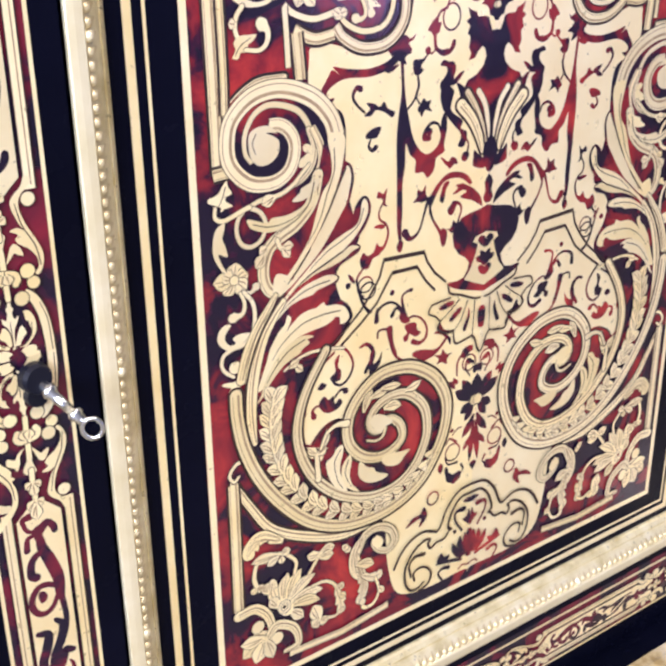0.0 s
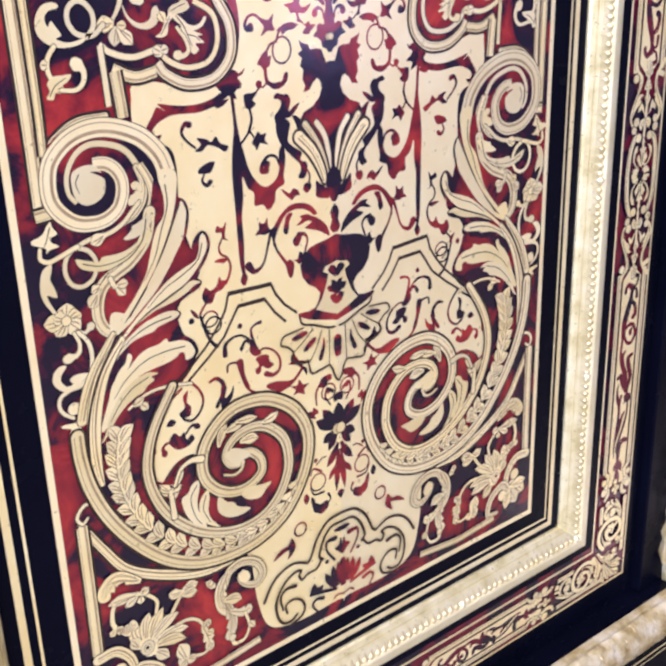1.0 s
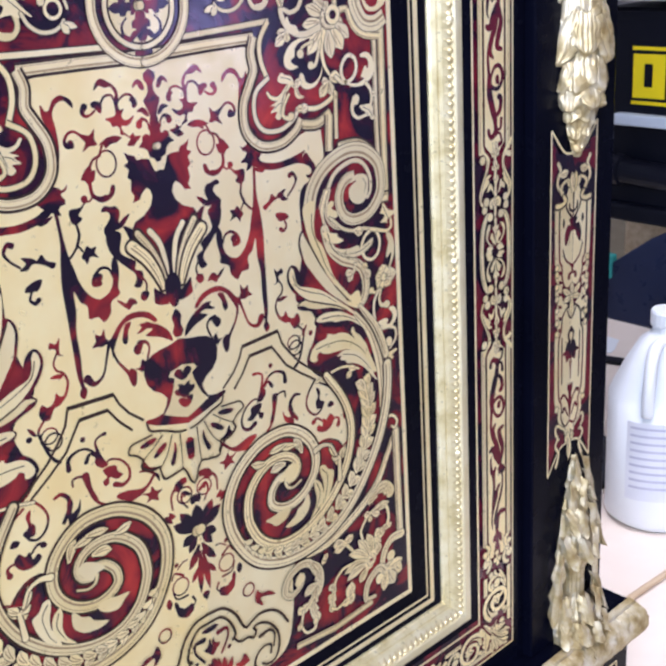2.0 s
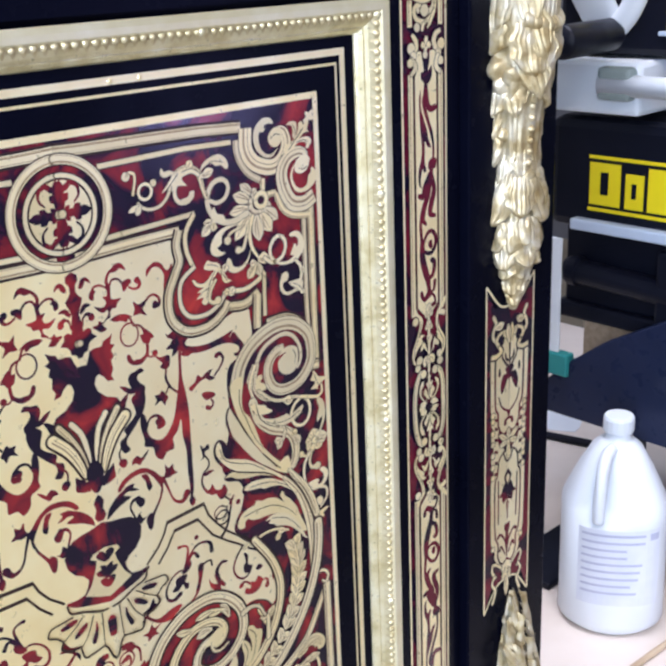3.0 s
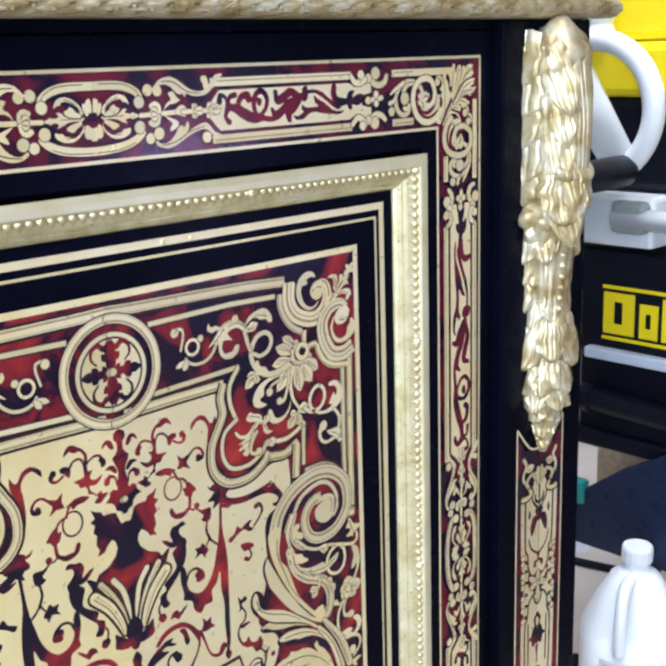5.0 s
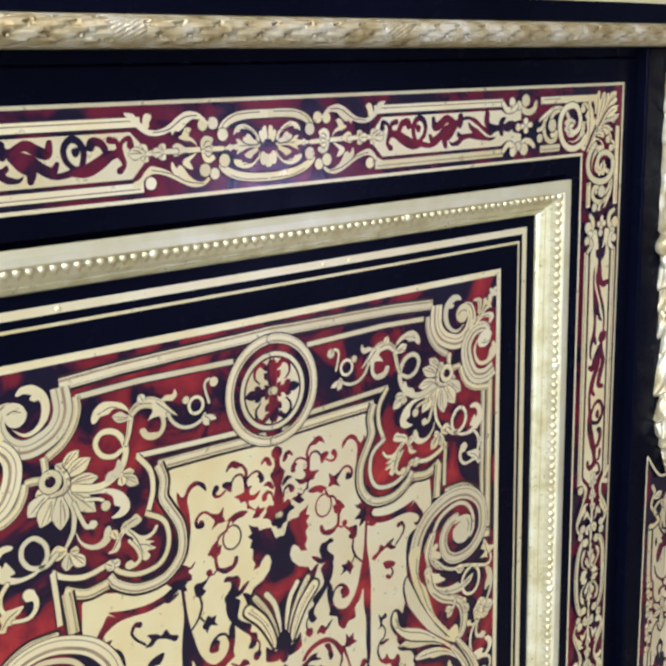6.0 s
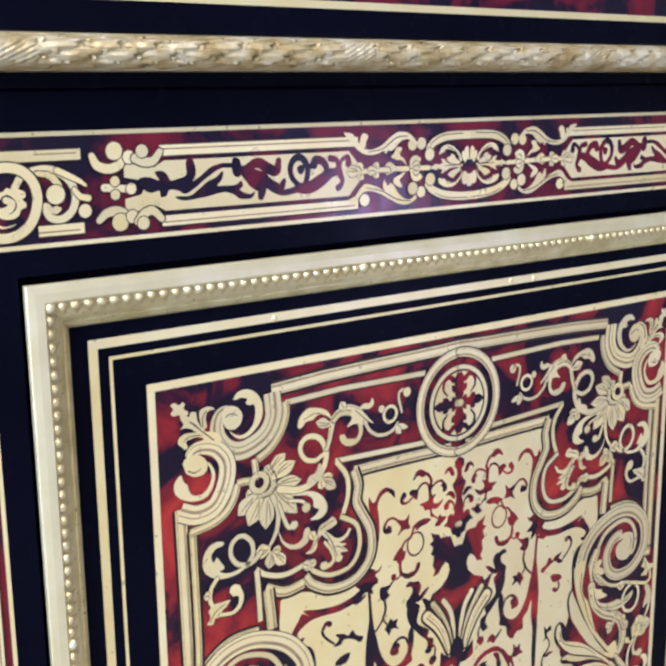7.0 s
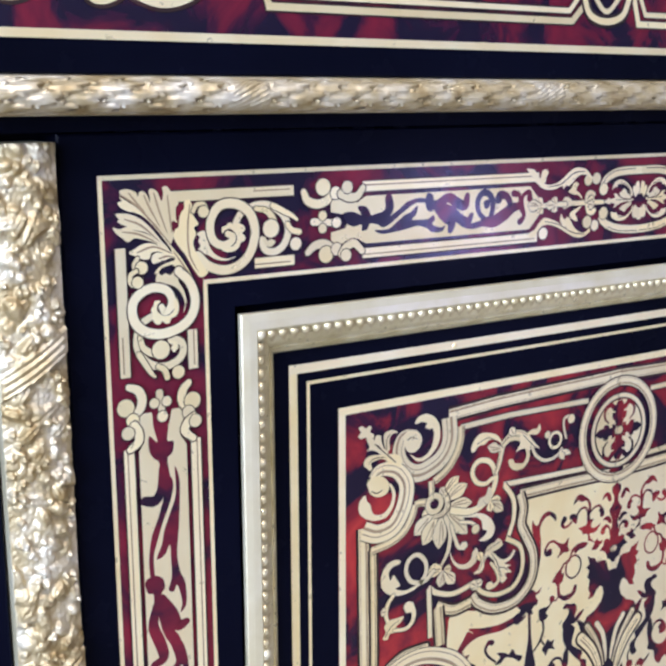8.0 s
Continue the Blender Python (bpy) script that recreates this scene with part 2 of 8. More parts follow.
        faces = [tuple(f) for f in tessellate_polygon([[Vector((p.x, p.y, 0)) for p in line]])]
        self.pieces.append((kind, verts, faces))
        self.faces += faces
        return self

    def ring(self, x, z, r, w, squash=1.0, tilt=0.0):
        c, s = math.cos(tilt), math.sin(tilt)
        pts = []
        for k in range(20):
            u, v = r * math.cos(k * 0.314159), r * squash * math.sin(k * 0.314159)
            pts.append((x + u * c - v * s, z + u * s + v * c))
        return self.band(pts, w, n=2, closed=True, kind="ring")

    def dot(self, x, z, r, squash=1.0):
        if self.under:
            self.under.dot(x, z, r + self.cut / 2, squash)
        return self.fill([(x + r * math.cos(k * 0.7854), z + r * squash * math.sin(k * 0.7854)) for k in range(8)], n=3, kind="boss")

    def blade(self, spine, left, right, veins):
        """A leaf from its spine and its two half-widths, with a saw-cut round it and engraved veins."""
        m = len(spine)
        side = []
        for i in range(m):
            d = (spine[min(i + 1, m - 1)] - spine[max(i - 1, 0)]).normalized()
            side.append(Vector((-d.y, d.x)))
        self.kind = "leaf"
        for plate, grow in ((self.under, self.cut / 2), (self, 0.0)):
            if plate:
                plate.strip([p + s * (w + grow) for p, s, w in zip(spine, side, left)], [p - s * (w + grow) for p, s, w in zip(spine, side, right)])
        if self.tone and veins:
            self.tone.ribbon([spine[1], spine[m // 2], spine[m - 3]], 0.8, 0.25, 0.6, 6)
            if veins > 1:
                calm = [[sum(w[max(0, i - 5):i + 6]) / len(w[max(0, i - 5):i + 6]) for i in range(m)] for w in (left, right)]
                for k, share in enumerate((0.3, -0.3, 0.55, -0.55)):
                    line = [spine[i] + side[i] * calm[0 if share > 0 else 1][i] * share for i in range(2 + k // 2, m - 4 - 3 * (k // 2), 3)]
                    if len(line) > 2:
                        self.tone.ribbon(line, 0.5, 0.2, 0.5, 3)
        return self

    def petal(self, x, z, x1, z1, width, bend=0.0):
        """A smooth drop-shaped leaf: narrow at its stalk (x, z), broad and round near its tip."""
        a, b = Vector((x, z)), Vector((x1, z1))
        along, across = b - a, Vector((-(b - a).y, (b - a).x)).normalized()
        ts = [k / 9 for k in range(9)] + [0.95, 0.985, 1.0]
        spine = [a + along * t + across * bend * 4 * t * (1 - t) for t in ts]
        half = [width / 2 * ((0.34 + 0.66 * math.sin(1.5708 * t / 0.58) ** 1.3) if t < 0.58 else max(0.0, 1 - ((t - 0.58) / 0.42) ** 1.7) + 0.03) for t in ts]
        self.blade(spine, half, half, 1 if width >= 5 else 0)
        if self.tone and width >= 6:
            off = across * width * 0.24
            self.tone.ribbon([spine[2] + off * 0.5, spine[5] + off, spine[7] + off], 0.7, 0.2, 0.8, 3)
        return self

    def frond(self, pts, width, lobes=3, side=0):
        """An acanthus blade along a curved spine; its lobes stand on one side (1 or -1) or on both (0)."""
        spine = catmull(pts, 40 // (len(pts) - 1))
        m = len(spine)
        left, right = [], []
        for i in range(m):
            t = i / (m - 1)
            body = (0.30 + 0.70 * math.sin(1.5708 * min(1, t / 0.55))) * (1 if t < 0.72 else math.sqrt(max(0.0, 1 - ((t - 0.72) / 0.285) ** 2)))
            saw = 1.0
            if not lobes:
                body = (0.6 + 0.4 * min(1, t / 0.4)) * (1 if t < 0.5 else max(0.02, 1 - ((t - 0.5) / 0.5) ** 2.4))
            if lobes and t > 0.2:
                f = ((t - 0.2) / 0.8 * lobes) % 1
                saw = 0.48 + 0.68 * (f ** 0.8) * (1 if f < 0.88 else (1 - f) / 0.12)
            half = width / 2 * body
            left.append(half * (saw if side >= 0 else 0.85))
            right.append(half * (saw if side <= 0 else 0.85))
        return self.blade(spine, left, right, 2 if width >= 9 else 1)

    def laurel_run(self, pts, length, width, count):
        """Pairs of laurel leaves along a line, their tips towards its start."""
        line = catmull(pts, 12)
        for k in range(int(count), 0, -1):
            i = min(len(line) - 2, int(k / count * (len(line) - 2)))
            p, d = line[i], (line[i] - line[i + 1]).normalized()
            taper = 1 - 0.45 * (k / count) ** 2
            for s in (1, -1):
                out = Vector((-d.y, d.x)) * s
                tip = p + (d * 0.80 + out * 0.58) * length * taper
                self.petal(p.x, p.y, tip.x, tip.y, width * taper, -1.4 * s)
        return self

    def half_ring(self, x, z, r, w):
        """The left half of a ring whose middle lies on the axis."""
        return self.band([(x - r * math.sin(k * math.pi / 24) + 1, z + r * math.cos(k * math.pi / 24)) for k in range(25)], w, n=1, raw=False, kind="ring")

    def half_disc(self, x, z, r):
        return self.fill([(x - r * math.sin(k * math.pi / 16) + 1, z + r * math.cos(k * math.pi / 16)) for k in range(17)], smooth=False)

    def bm(self, sign=1, axis=0.0, some=None):
        bm = bmesh.new()
        shift = 0 if sign > 0 else 1.2e-6
        for kind, verts, faces in (self.pieces if some is None else some):
            vs = [bm.verts.new((axis + sign * x, y - shift, z)) for x, y, z in verts]
            for f in faces:
                try:
                    face = bm.faces.new([vs[k] for k in f])
                except ValueError:
                    continue
                face.normal_update()
                if face.normal.y > 0:
                    face.normal_flip()
        return bm

    def put(self, name, mat, parent, label="", signs=(1, -1), axis=0.001):
        """The drawn half and its mirror image, each shape a piece of its own; engraved lines stay one sheet."""
        for sign in signs:
            if mat in (GRIME, ENGRAVE):
                tagged(part("outline" if mat == GRIME else "engraving", self.bm(sign, axis), mat, parent), kind="stuff")
            else:
                for piece in self.pieces:
                    part(name + piece[0], self.bm(sign, axis, [piece]), mat, parent, label)


CUT = 1.5


# ---- the room ----
GROUND = 0.08


def structure(name, bm, mat, label):
    return tagged(part(name, bm, mat), label, name.split("_")[0], kind="structure")


structure("floor", box_bm(-2.7, 2.5, -2.8, 1.5, GROUND - 0.1, GROUND), CONCRETE, "tan dusty workshop floor")
structure("wall_north", box_bm(-2.7, 2.5, 1.4, 1.5, GROUND, 2.7), PAINT, "plain grey painted workshop wall")
south = box_bm(-2.7, 1.86, -2.8, -2.7, GROUND, 2.7)
box_bm(2.20, 2.5, -2.8, -2.7, GROUND, 2.7, bm=south)
box_bm(1.86, 2.20, -2.8, -2.7, 0.72, 2.7, bm=south)
box_bm(1.86, 2.20, -2.8, -2.7, GROUND, 0.30, bm=south)
structure("wall_south", south, PAINT, "plain grey painted wall with a small low window opening")
# out of view; its colour is darkened so the brass reflects less light
structure("wall_east", box_bm(2.4, 2.5, -2.7, 1.4, GROUND, 2.7), DIMMED_PAINT, "unseen workshop wall, its grey paint darkened to dim reflections in the brass")
west = box_bm(-2.7, -2.6, -2.7, -2.45, GROUND, 2.7)
box_bm(-2.7, -2.6, -0.75, 1.4, GROUND, 2.7, bm=west)
box_bm(-2.7, -2.6, -2.45, -0.75, GROUND, 0.75, bm=west)
box_bm(-2.7, -2.6, -2.45, -0.75, 2.35, 2.7, bm=west)
structure("wall_west", west, PAINT, "grey painted wall with a wide window opening")
structure("ceiling", box_bm(-2.7, 2.5, -2.8, 1.5, 2.7, 2.8), PAINT, "plain grey workshop ceiling")

# ---- the cabinet ----
FRONT = -0.0114          # face of the door frame
PILASTER = -0.020        # face of the corner pilaster
MID = -0.359             # middle of the cabinet, between its two doors
cabinet = thing("cabinet", "ebonised cabinet with brass and red tortoiseshell marquetry and gilt mounts", "cabinet", at=(MID, 0.2, GROUND))
DOOR_L, DOOR_R, DOOR_B, DOOR_T = -0.343, 0.333, 0.203, 0.9895
part("carcass", box_bm(-1.155, 0.437, 0.012, 0.42, GROUND + 0.04, 1.14, 0.002), EBONY, cabinet)
part("side_panel", box_bm(0.437, 0.445, 0.0, 0.42, 0.2, 0.99, 0.001), EBONY, cabinet)
part("pilaster", box_bm(0.3345, 0.445, PILASTER, 0.0118, 0.196, 0.9965, 0.0015), EBONY, cabinet, "glossy black corner pilaster")
part("pilaster", box_bm(-1.165, -1.0525, PILASTER, 0.0118, 0.196, 0.9965, 0.0015), EBONY, cabinet, "glossy black corner pilaster")
part("rail", box_bm(-1.052, 0.334, FRONT - 0.0004, 0.0118, 0.9902, 0.9965), EBONY, cabinet)
part("base_rail", box_bm(-1.052, 0.334, FRONT + 0.0004, 0.0118, 0.1945, 0.2025), EBONY, cabinet)
part("left_door", box_bm(-1.0515, -0.3745, FRONT, 0.0118, DOOR_B, DOOR_T, 0.001), EBONY, cabinet, "plain black face of the other door")
part("frieze", box_bm(-1.175, 0.452, -0.028, 0.40, 1.0125, 1.115, 0.001), EBONY, cabinet, "black frieze above the doors")
part("top", box_bm(-1.20, 0.475, -0.055, 0.43, 1.1405, 1.165, 0.004), EBONY, cabinet, "black top slab")
part("plinth", box_bm(-1.18, 0.46, -0.045, 0.42, GROUND, 0.158, 0.002), EBONY, cabinet, "black plinth with thin brass lines")

door = part("door", sweep_frame_bm(DOOR_L, DOOR_R, DOOR_B, DOOR_T, [(0, 0.0116), (0, FRONT + 0.001), (0.001, FRONT), (0.0782, FRONT), (0.0782, 0.0116)]), EBONY, cabinet, "glossy black door with a framed marquetry panel")
XF = -0.0047             # the door's middle
part("panel", box_bm(XF - 0.25, XF + 0.25, 0.0, 0.0085, 0.27, 0.915), EBONY, door, "black panel ground")
MO = (XF - 0.258, XF + 0.2630, 0.2775, 0.9075)   # outer edge of the gilt moulding: x, x, z, z
part("moulding", sweep_frame_bm(*MO, [(0, -0.0105), (0, -0.0128), (0.0006, -0.0134), (0.0040, -0.0140), (0.0078, -0.0141), (0.0088, -0.0132), (0.0094, -0.0116), (0.0094, -0.0040)]), GILT, door, "gilt brass beaded moulding")
# this slope's deeper gold stands in for warm light reflected on it
part("bead_bed", sweep_frame_bm(*MO, [(0.0095, -0.0040), (0.0095, -0.0114), (0.0128, -0.0102), (0.0160, -0.0082), (0.0182, -0.0062), (0.0184, -0.0050), (0.0190, -0.0050), (0.0194, -0.0058), (0.0220, -0.0034), (0.0232, -0.0014), (0.0233, 0.0003)]), WARM_LIT_GILT, door, "mottled inner slope under the beads, warm reflected light put into its gold")


def ring_of(inlay, x0, x1, z0, z1, w):
    """A rectangular line of width w, its outer edge given in millimetres."""
    for a, b, c, d in ((x0, x1, z1 - w, z1), (x0, x1, z0, z0 + w), (x0, x0 + w, z0 + w, z1 - w), (x1 - w, x1, z0 + w, z1 - w)):
        inlay.kind = "strip"
        inlay.strip([(a, d), (b, d)], [(a, c), (b, c)])


lines = Inlay(0.0)
ring_of(lines, -230.5, 226.2, 306.5, 876.8, 4.7)
ring_of(lines, -220.5, 218.7, 315, 867.7, 1.8)
lines.put("stringing_", BRASS, door, "", (1,), 0.0)
field = Inlay(0.0, 0.0002)
field.strip([(-202, 850.5), (199.5, 850.5)], [(-202, 329), (199.5, 329)])
part("tortoiseshell_field", field.bm(), SHELL, door, "mottled red and black tortoiseshell field")
edge = Inlay(0.0, 0.0005)
ring_of(edge, -202, 199.5, 329, 851, 4.2)
edge.put("border_", BRASS, door, "", (1,), 0.0)

# the border band round the door
BX0, BX1, BZ0, BZ1 = -327, 318, 221.5, 972.3
border = Inlay(FRONT, 0.0002)
ring_of(border, BX0, BX1, BZ0, BZ1, 48.5)
border.put("band_", SHELL_DARK, door, "", (1,), 0.0)
bl = Inlay(FRONT, 0.0005)
ring_of(bl, BX0, BX1, BZ0, BZ1, 2)
ring_of(bl, BX0 + 46.7, BX1 - 46.7, BZ0 + 41.8, BZ1 - 47.3, 2)
bl.put("band_edge_", BRASS, door, "", (1,), 0.0)


# ---- the marquetry panel: one half is drawn, the other mirrors it; millimetres from the panel's middle line ----

def ground(brass, shell, ink):
    brass.fill([(-2.5, 774.6), (-26, 775), (-51.8, 775.4), (-71.2, 775.4), (-76.4, 769), (-74.7, 755.8), (-68, 738.7), (-70.6, 721), (-88.9, 713.7), (-105.1, 714.8), (-118, 717.9), (-128.1, 717.1), (-129.6, 710.8), (-129.6, 696.6), (-119, 686.8), (-109.6, 682), (-106.5, 672.9), (-106.6, 659), (-106.9, 642.6), (-101.7, 624.6), (-97.2, 608.8), (-106.2, 600.6), (-113.7, 589.6), (-110.9, 576), (-103.3, 562.3), (-111, 549.6), (-127.8, 538.1), (-138, 519.3), (-140.7, 497.9), (-135.1, 474.4), (-121.3, 455.2), (-98.6, 443.9), (-84.9, 422), (-76, 407.2), (-73.1, 375.9), (-64.2, 349.6), (-39.4, 341.9), (-5.9, 342.5), (0, 340.6), (0, 341.5), (0, 365.1), (0, 417.4), (0, 545), (0, 721.4), (0, 770.1)])


def pockets(brass, shell, ink):
    shell.fill([(-114.9, 617.4), (-101.7, 619.7), (-99.3, 617.3), (-104.7, 614.1), (-112.9, 614.1)])
    shell.fill([(-127.5, 556.2), (-110.9, 562.4), (-107.3, 558.8), (-112.5, 552.7), (-121.6, 548.5), (-128.5, 551.1)])
    shell.fill([(-123.9, 594.5), (-113.1, 589.5), (-113.8, 585), (-121.1, 585.7)])
    shell.fill([(-158.5, 535.1), (-144.1, 537.4), (-132.3, 536.7), (-138, 522.1), (-144.9, 504.9), (-144.8, 488), (-139.2, 471.5), (-124.5, 452.8), (-101.9, 439), (-78.1, 434.4), (-57.2, 439.3), (-41.4, 452.1), (-29.1, 463.7), (-32, 445.6), (-46.1, 431.4), (-71, 423), (-95.2, 422.9), (-118.4, 429.9), (-143.5, 445), (-161, 467.9), (-170.3, 491.2), (-172.1, 513.9), (-168.7, 526.2)])
    shell.fill([(-118.3, 700.1), (-115.2, 704.2), (-110.7, 701.8), (-114.5, 705.9), (-104.2, 703.6), (-91.7, 702.3), (-81, 703.9), (-72.7, 707.4), (-70.7, 704), (-78.9, 699.9), (-89.7, 697.9), (-101.1, 698.6), (-108.7, 698.4), (-115.3, 695.8), (-118.7, 692.6), (-117.4, 689.7), (-113.7, 689.6), (-116.3, 687), (-120.9, 689.4), (-122.7, 693.8)])
    shell.fill([(-80.2, 713.8), (-74.2, 716), (-68.6, 718.1), (-63.3, 715.5), (-66.7, 711.9), (-61.3, 707.6), (-66.1, 706.1), (-65.1, 701.5), (-70.9, 704.3), (-75.8, 707.6)])
    shell.fill([(-80.2, 700.4), (-74.7, 701.7), (-70.1, 702.5), (-73.1, 699.8), (-77.6, 698.3)])


def dark_arabesque(brass, shell, ink):
    shell.ring(-92.7, 579.5, 5.2, 1.1, 0.9)
    shell.fill([(-105.3, 588.6), (-101.8, 586.2), (-100.1, 582.1), (-103.2, 583.8)])
    ink.band([(-98.4, 582.8), (-98.1, 576.4), (-93.6, 572.3)], 1, 1, 1)
    shell.fill([(-24.7, 496.5), (-21.7, 496), (-20.1, 498.1), (-16.4, 493.7), (-19.3, 492.9), (-19.5, 489.9), (-24, 493.2)], leafy=0.42)
    shell.ring(-7.8, 505.7, 5.6, 1.2, 1)
    shell.dot(-7.8, 505.7, 1.4)
    shell.fill([(-15.3, 513.3), (-10.8, 517.7), (-4.7, 516.8), (-7.1, 513.4), (-12.2, 509.8)], leafy=0.53)
    shell.ring(-19, 443, 6.2, 1.2, 1)
    shell.dot(-20.3, 459.6, 1.6)
    shell.band([(-19.9, 456.2), (-15.4, 459.4), (-11.9, 459.6)], 1.1, 1.1, 1.1)
    shell.fill([(-24.7, 433.9), (-21.7, 428.6), (-18.4, 425.8), (-10.9, 425.7), (-12.9, 419.6), (-19.4, 418.9), (-24.5, 424.9)], leafy=0.7)
    shell.band([(-12.2, 423), (-9, 426.8), (-10.8, 430.9)], 1.2, 2, 1.4)
    ink.band([(-133.5, 482.6), (-128, 492.1), (-117.3, 497.3), (-106.5, 496.2)], 1.4, 0.8, 1.2)
    shell.petal(-1.4, 478.5, 0, 495.5, 8, 0)
    shell.petal(-2.5, 478.3, -13, 494.2, 8, 0)
    shell.petal(-3.3, 477.4, -19, 487.9, 8, 0)
    shell.petal(-3.4, 475.5, -13.7, 470.2, 7, 0)
    shell.petal(-2.1, 473.8, -9.4, 463.3, 6, 0)
    brass.dot(-1.5, 476.7, 3.6)
    shell.petal(-1.3, 466.4, -11.2, 451.3, 6, 1)
    shell.petal(-1, 461.5, -3.7, 430.1, 5, 0)
    shell.petal(-2.6, 450.9, -9.9, 441, 4, 0)
    shell.petal(-0.4, 503, -3, 496.6, 5, 0)
    shell.fill([(-31.7, 434.4), (-29.2, 438.1), (-26.8, 433.8), (-29.3, 430)])
    shell.fill([(0, 423.1), (-3.1, 428.1), (0, 430.1), (0, 425)])
    shell.band([(-18, 499.4), (-17.8, 508.5), (-12.5, 514.1), (-6.3, 514.9)], 1.4, 3, 2)
    shell.band([(-6.6, 496.1), (-10.5, 502.5), (-9, 508), (-4.4, 505.1)], 1.2, 2.6, 1.8)
    shell.band([(-25.3, 450.2), (-22.5, 454.1), (-16.2, 450.2)], 1.2, 2, 1.4)
    shell.band([(-25.5, 440.7), (-22.5, 434.8), (-14.8, 434)], 1.2, 2, 1.4)


def scroll_band(brass, shell, ink):
    brass.band([(-182.3, 688.5), (-172.6, 697.7), (-160.9, 703.7), (-145.1, 704.4)], 3.5, 3, 3.5)
    brass.band([(-187, 480.5), (-175.9, 460.6), (-162, 440.3), (-137.7, 425.3), (-111.9, 416), (-91.7, 416.1)], 4, 8, 6)
    brass.band([(-171.2, 490.1), (-182.9, 492.9), (-188.9, 486.8), (-186.3, 481.6), (-182.8, 484)], 2.4, 1.5, 2)
    brass.band([(-187, 479.9), (-187.1, 434.3), (-187.5, 391.7)], 6.5, 6.5, 6.5, cap=0)
    ink.band([(-123.6, 543.1), (-107.3, 555), (-96.6, 563.8), (-88.4, 573.4), (-82.3, 582), (-79.6, 590.9)], 1.6, raw=True)
    ink.band([(-79.9, 591.7), (-48.4, 590)], 2.6, raw=True)
    ink.band([(-48.7, 589.8), (-45.8, 582.9), (-39.9, 574.9), (-30.4, 566.7)], 1.6, raw=True)
    ink.band([(-110.2, 546.2), (-96.7, 555.8), (-84.3, 565.9), (-77.2, 576.5), (-73.3, 582)], 1.6, raw=True)
    ink.band([(-73.6, 582.3), (-53.6, 581.8)], 2.4, raw=True)
    ink.band([(-53.9, 581.6), (-47.2, 571.7), (-39.2, 563.3)], 1.6, raw=True)


def strap(brass, shell, ink):
    brass.band([(-187.7, 783.5), (-186.6, 705.2), (-186.4, 660.2)], 6.4, 6.2, 6.3, cap=0)
    brass.band([(-181.5, 770.1), (-180.6, 714.6), (-181, 689.6)], 3.8, 3.6, 3.7, cap=0)
    brass.band([(-189.3, 660.3), (-179.9, 660.9)], 6, 6, 6, cap=0)
    brass.band([(-132, 836.1), (-98.8, 838.2), (-64, 839.1), (-16.3, 839.9), (0, 840.6)], 6.2, raw=True)
    brass.band([(-123.7, 827.8), (-87.6, 829.2), (-26.6, 828.1)], 3, raw=True)
    brass.band([(-6, 778.8), (-42.3, 779.8), (-78.7, 780.1)], 5.5, raw=True)
    brass.band([(-24.5, 786), (-58, 787.2), (-91.5, 788.6)], 3, raw=True)
    brass.band([(-78.7, 780.6), (-75.8, 771.4), (-77, 761.5), (-73.5, 754.3), (-66.8, 741), (-67.5, 725.4), (-78.3, 714.8), (-94.9, 713.6), (-107.9, 720), (-112.7, 726.5)], 5, 5, 5.5, cap=0)
    brass.band([(-91, 788.5), (-83.7, 778.2), (-83, 766.7), (-87, 755.1)], 3, 3, 3, cap=0)
    brass.band([(-88.4, 755.4), (-77.1, 747.5), (-75.1, 734), (-81.3, 724), (-94.8, 722.1), (-106.4, 727.2), (-110.6, 733.4)], 2.8, 2.8, 2.8, cap=0)
    brass.band([(-113.6, 722.4), (-126.4, 721.1), (-138.6, 726.5)], 5.5, 5.5, 5.5, cap=0)
    brass.band([(-111.4, 733.7), (-126.1, 731), (-138.3, 734.5), (-144.4, 739.2)], 3, 3, 3, cap=0)
    brass.band([(-144.1, 738.6), (-143.2, 724.1), (-142.6, 708.5)], 3, raw=True)
    brass.band([(-137.3, 725.3), (-136, 712), (-135.2, 701.6)], 6, raw=True)


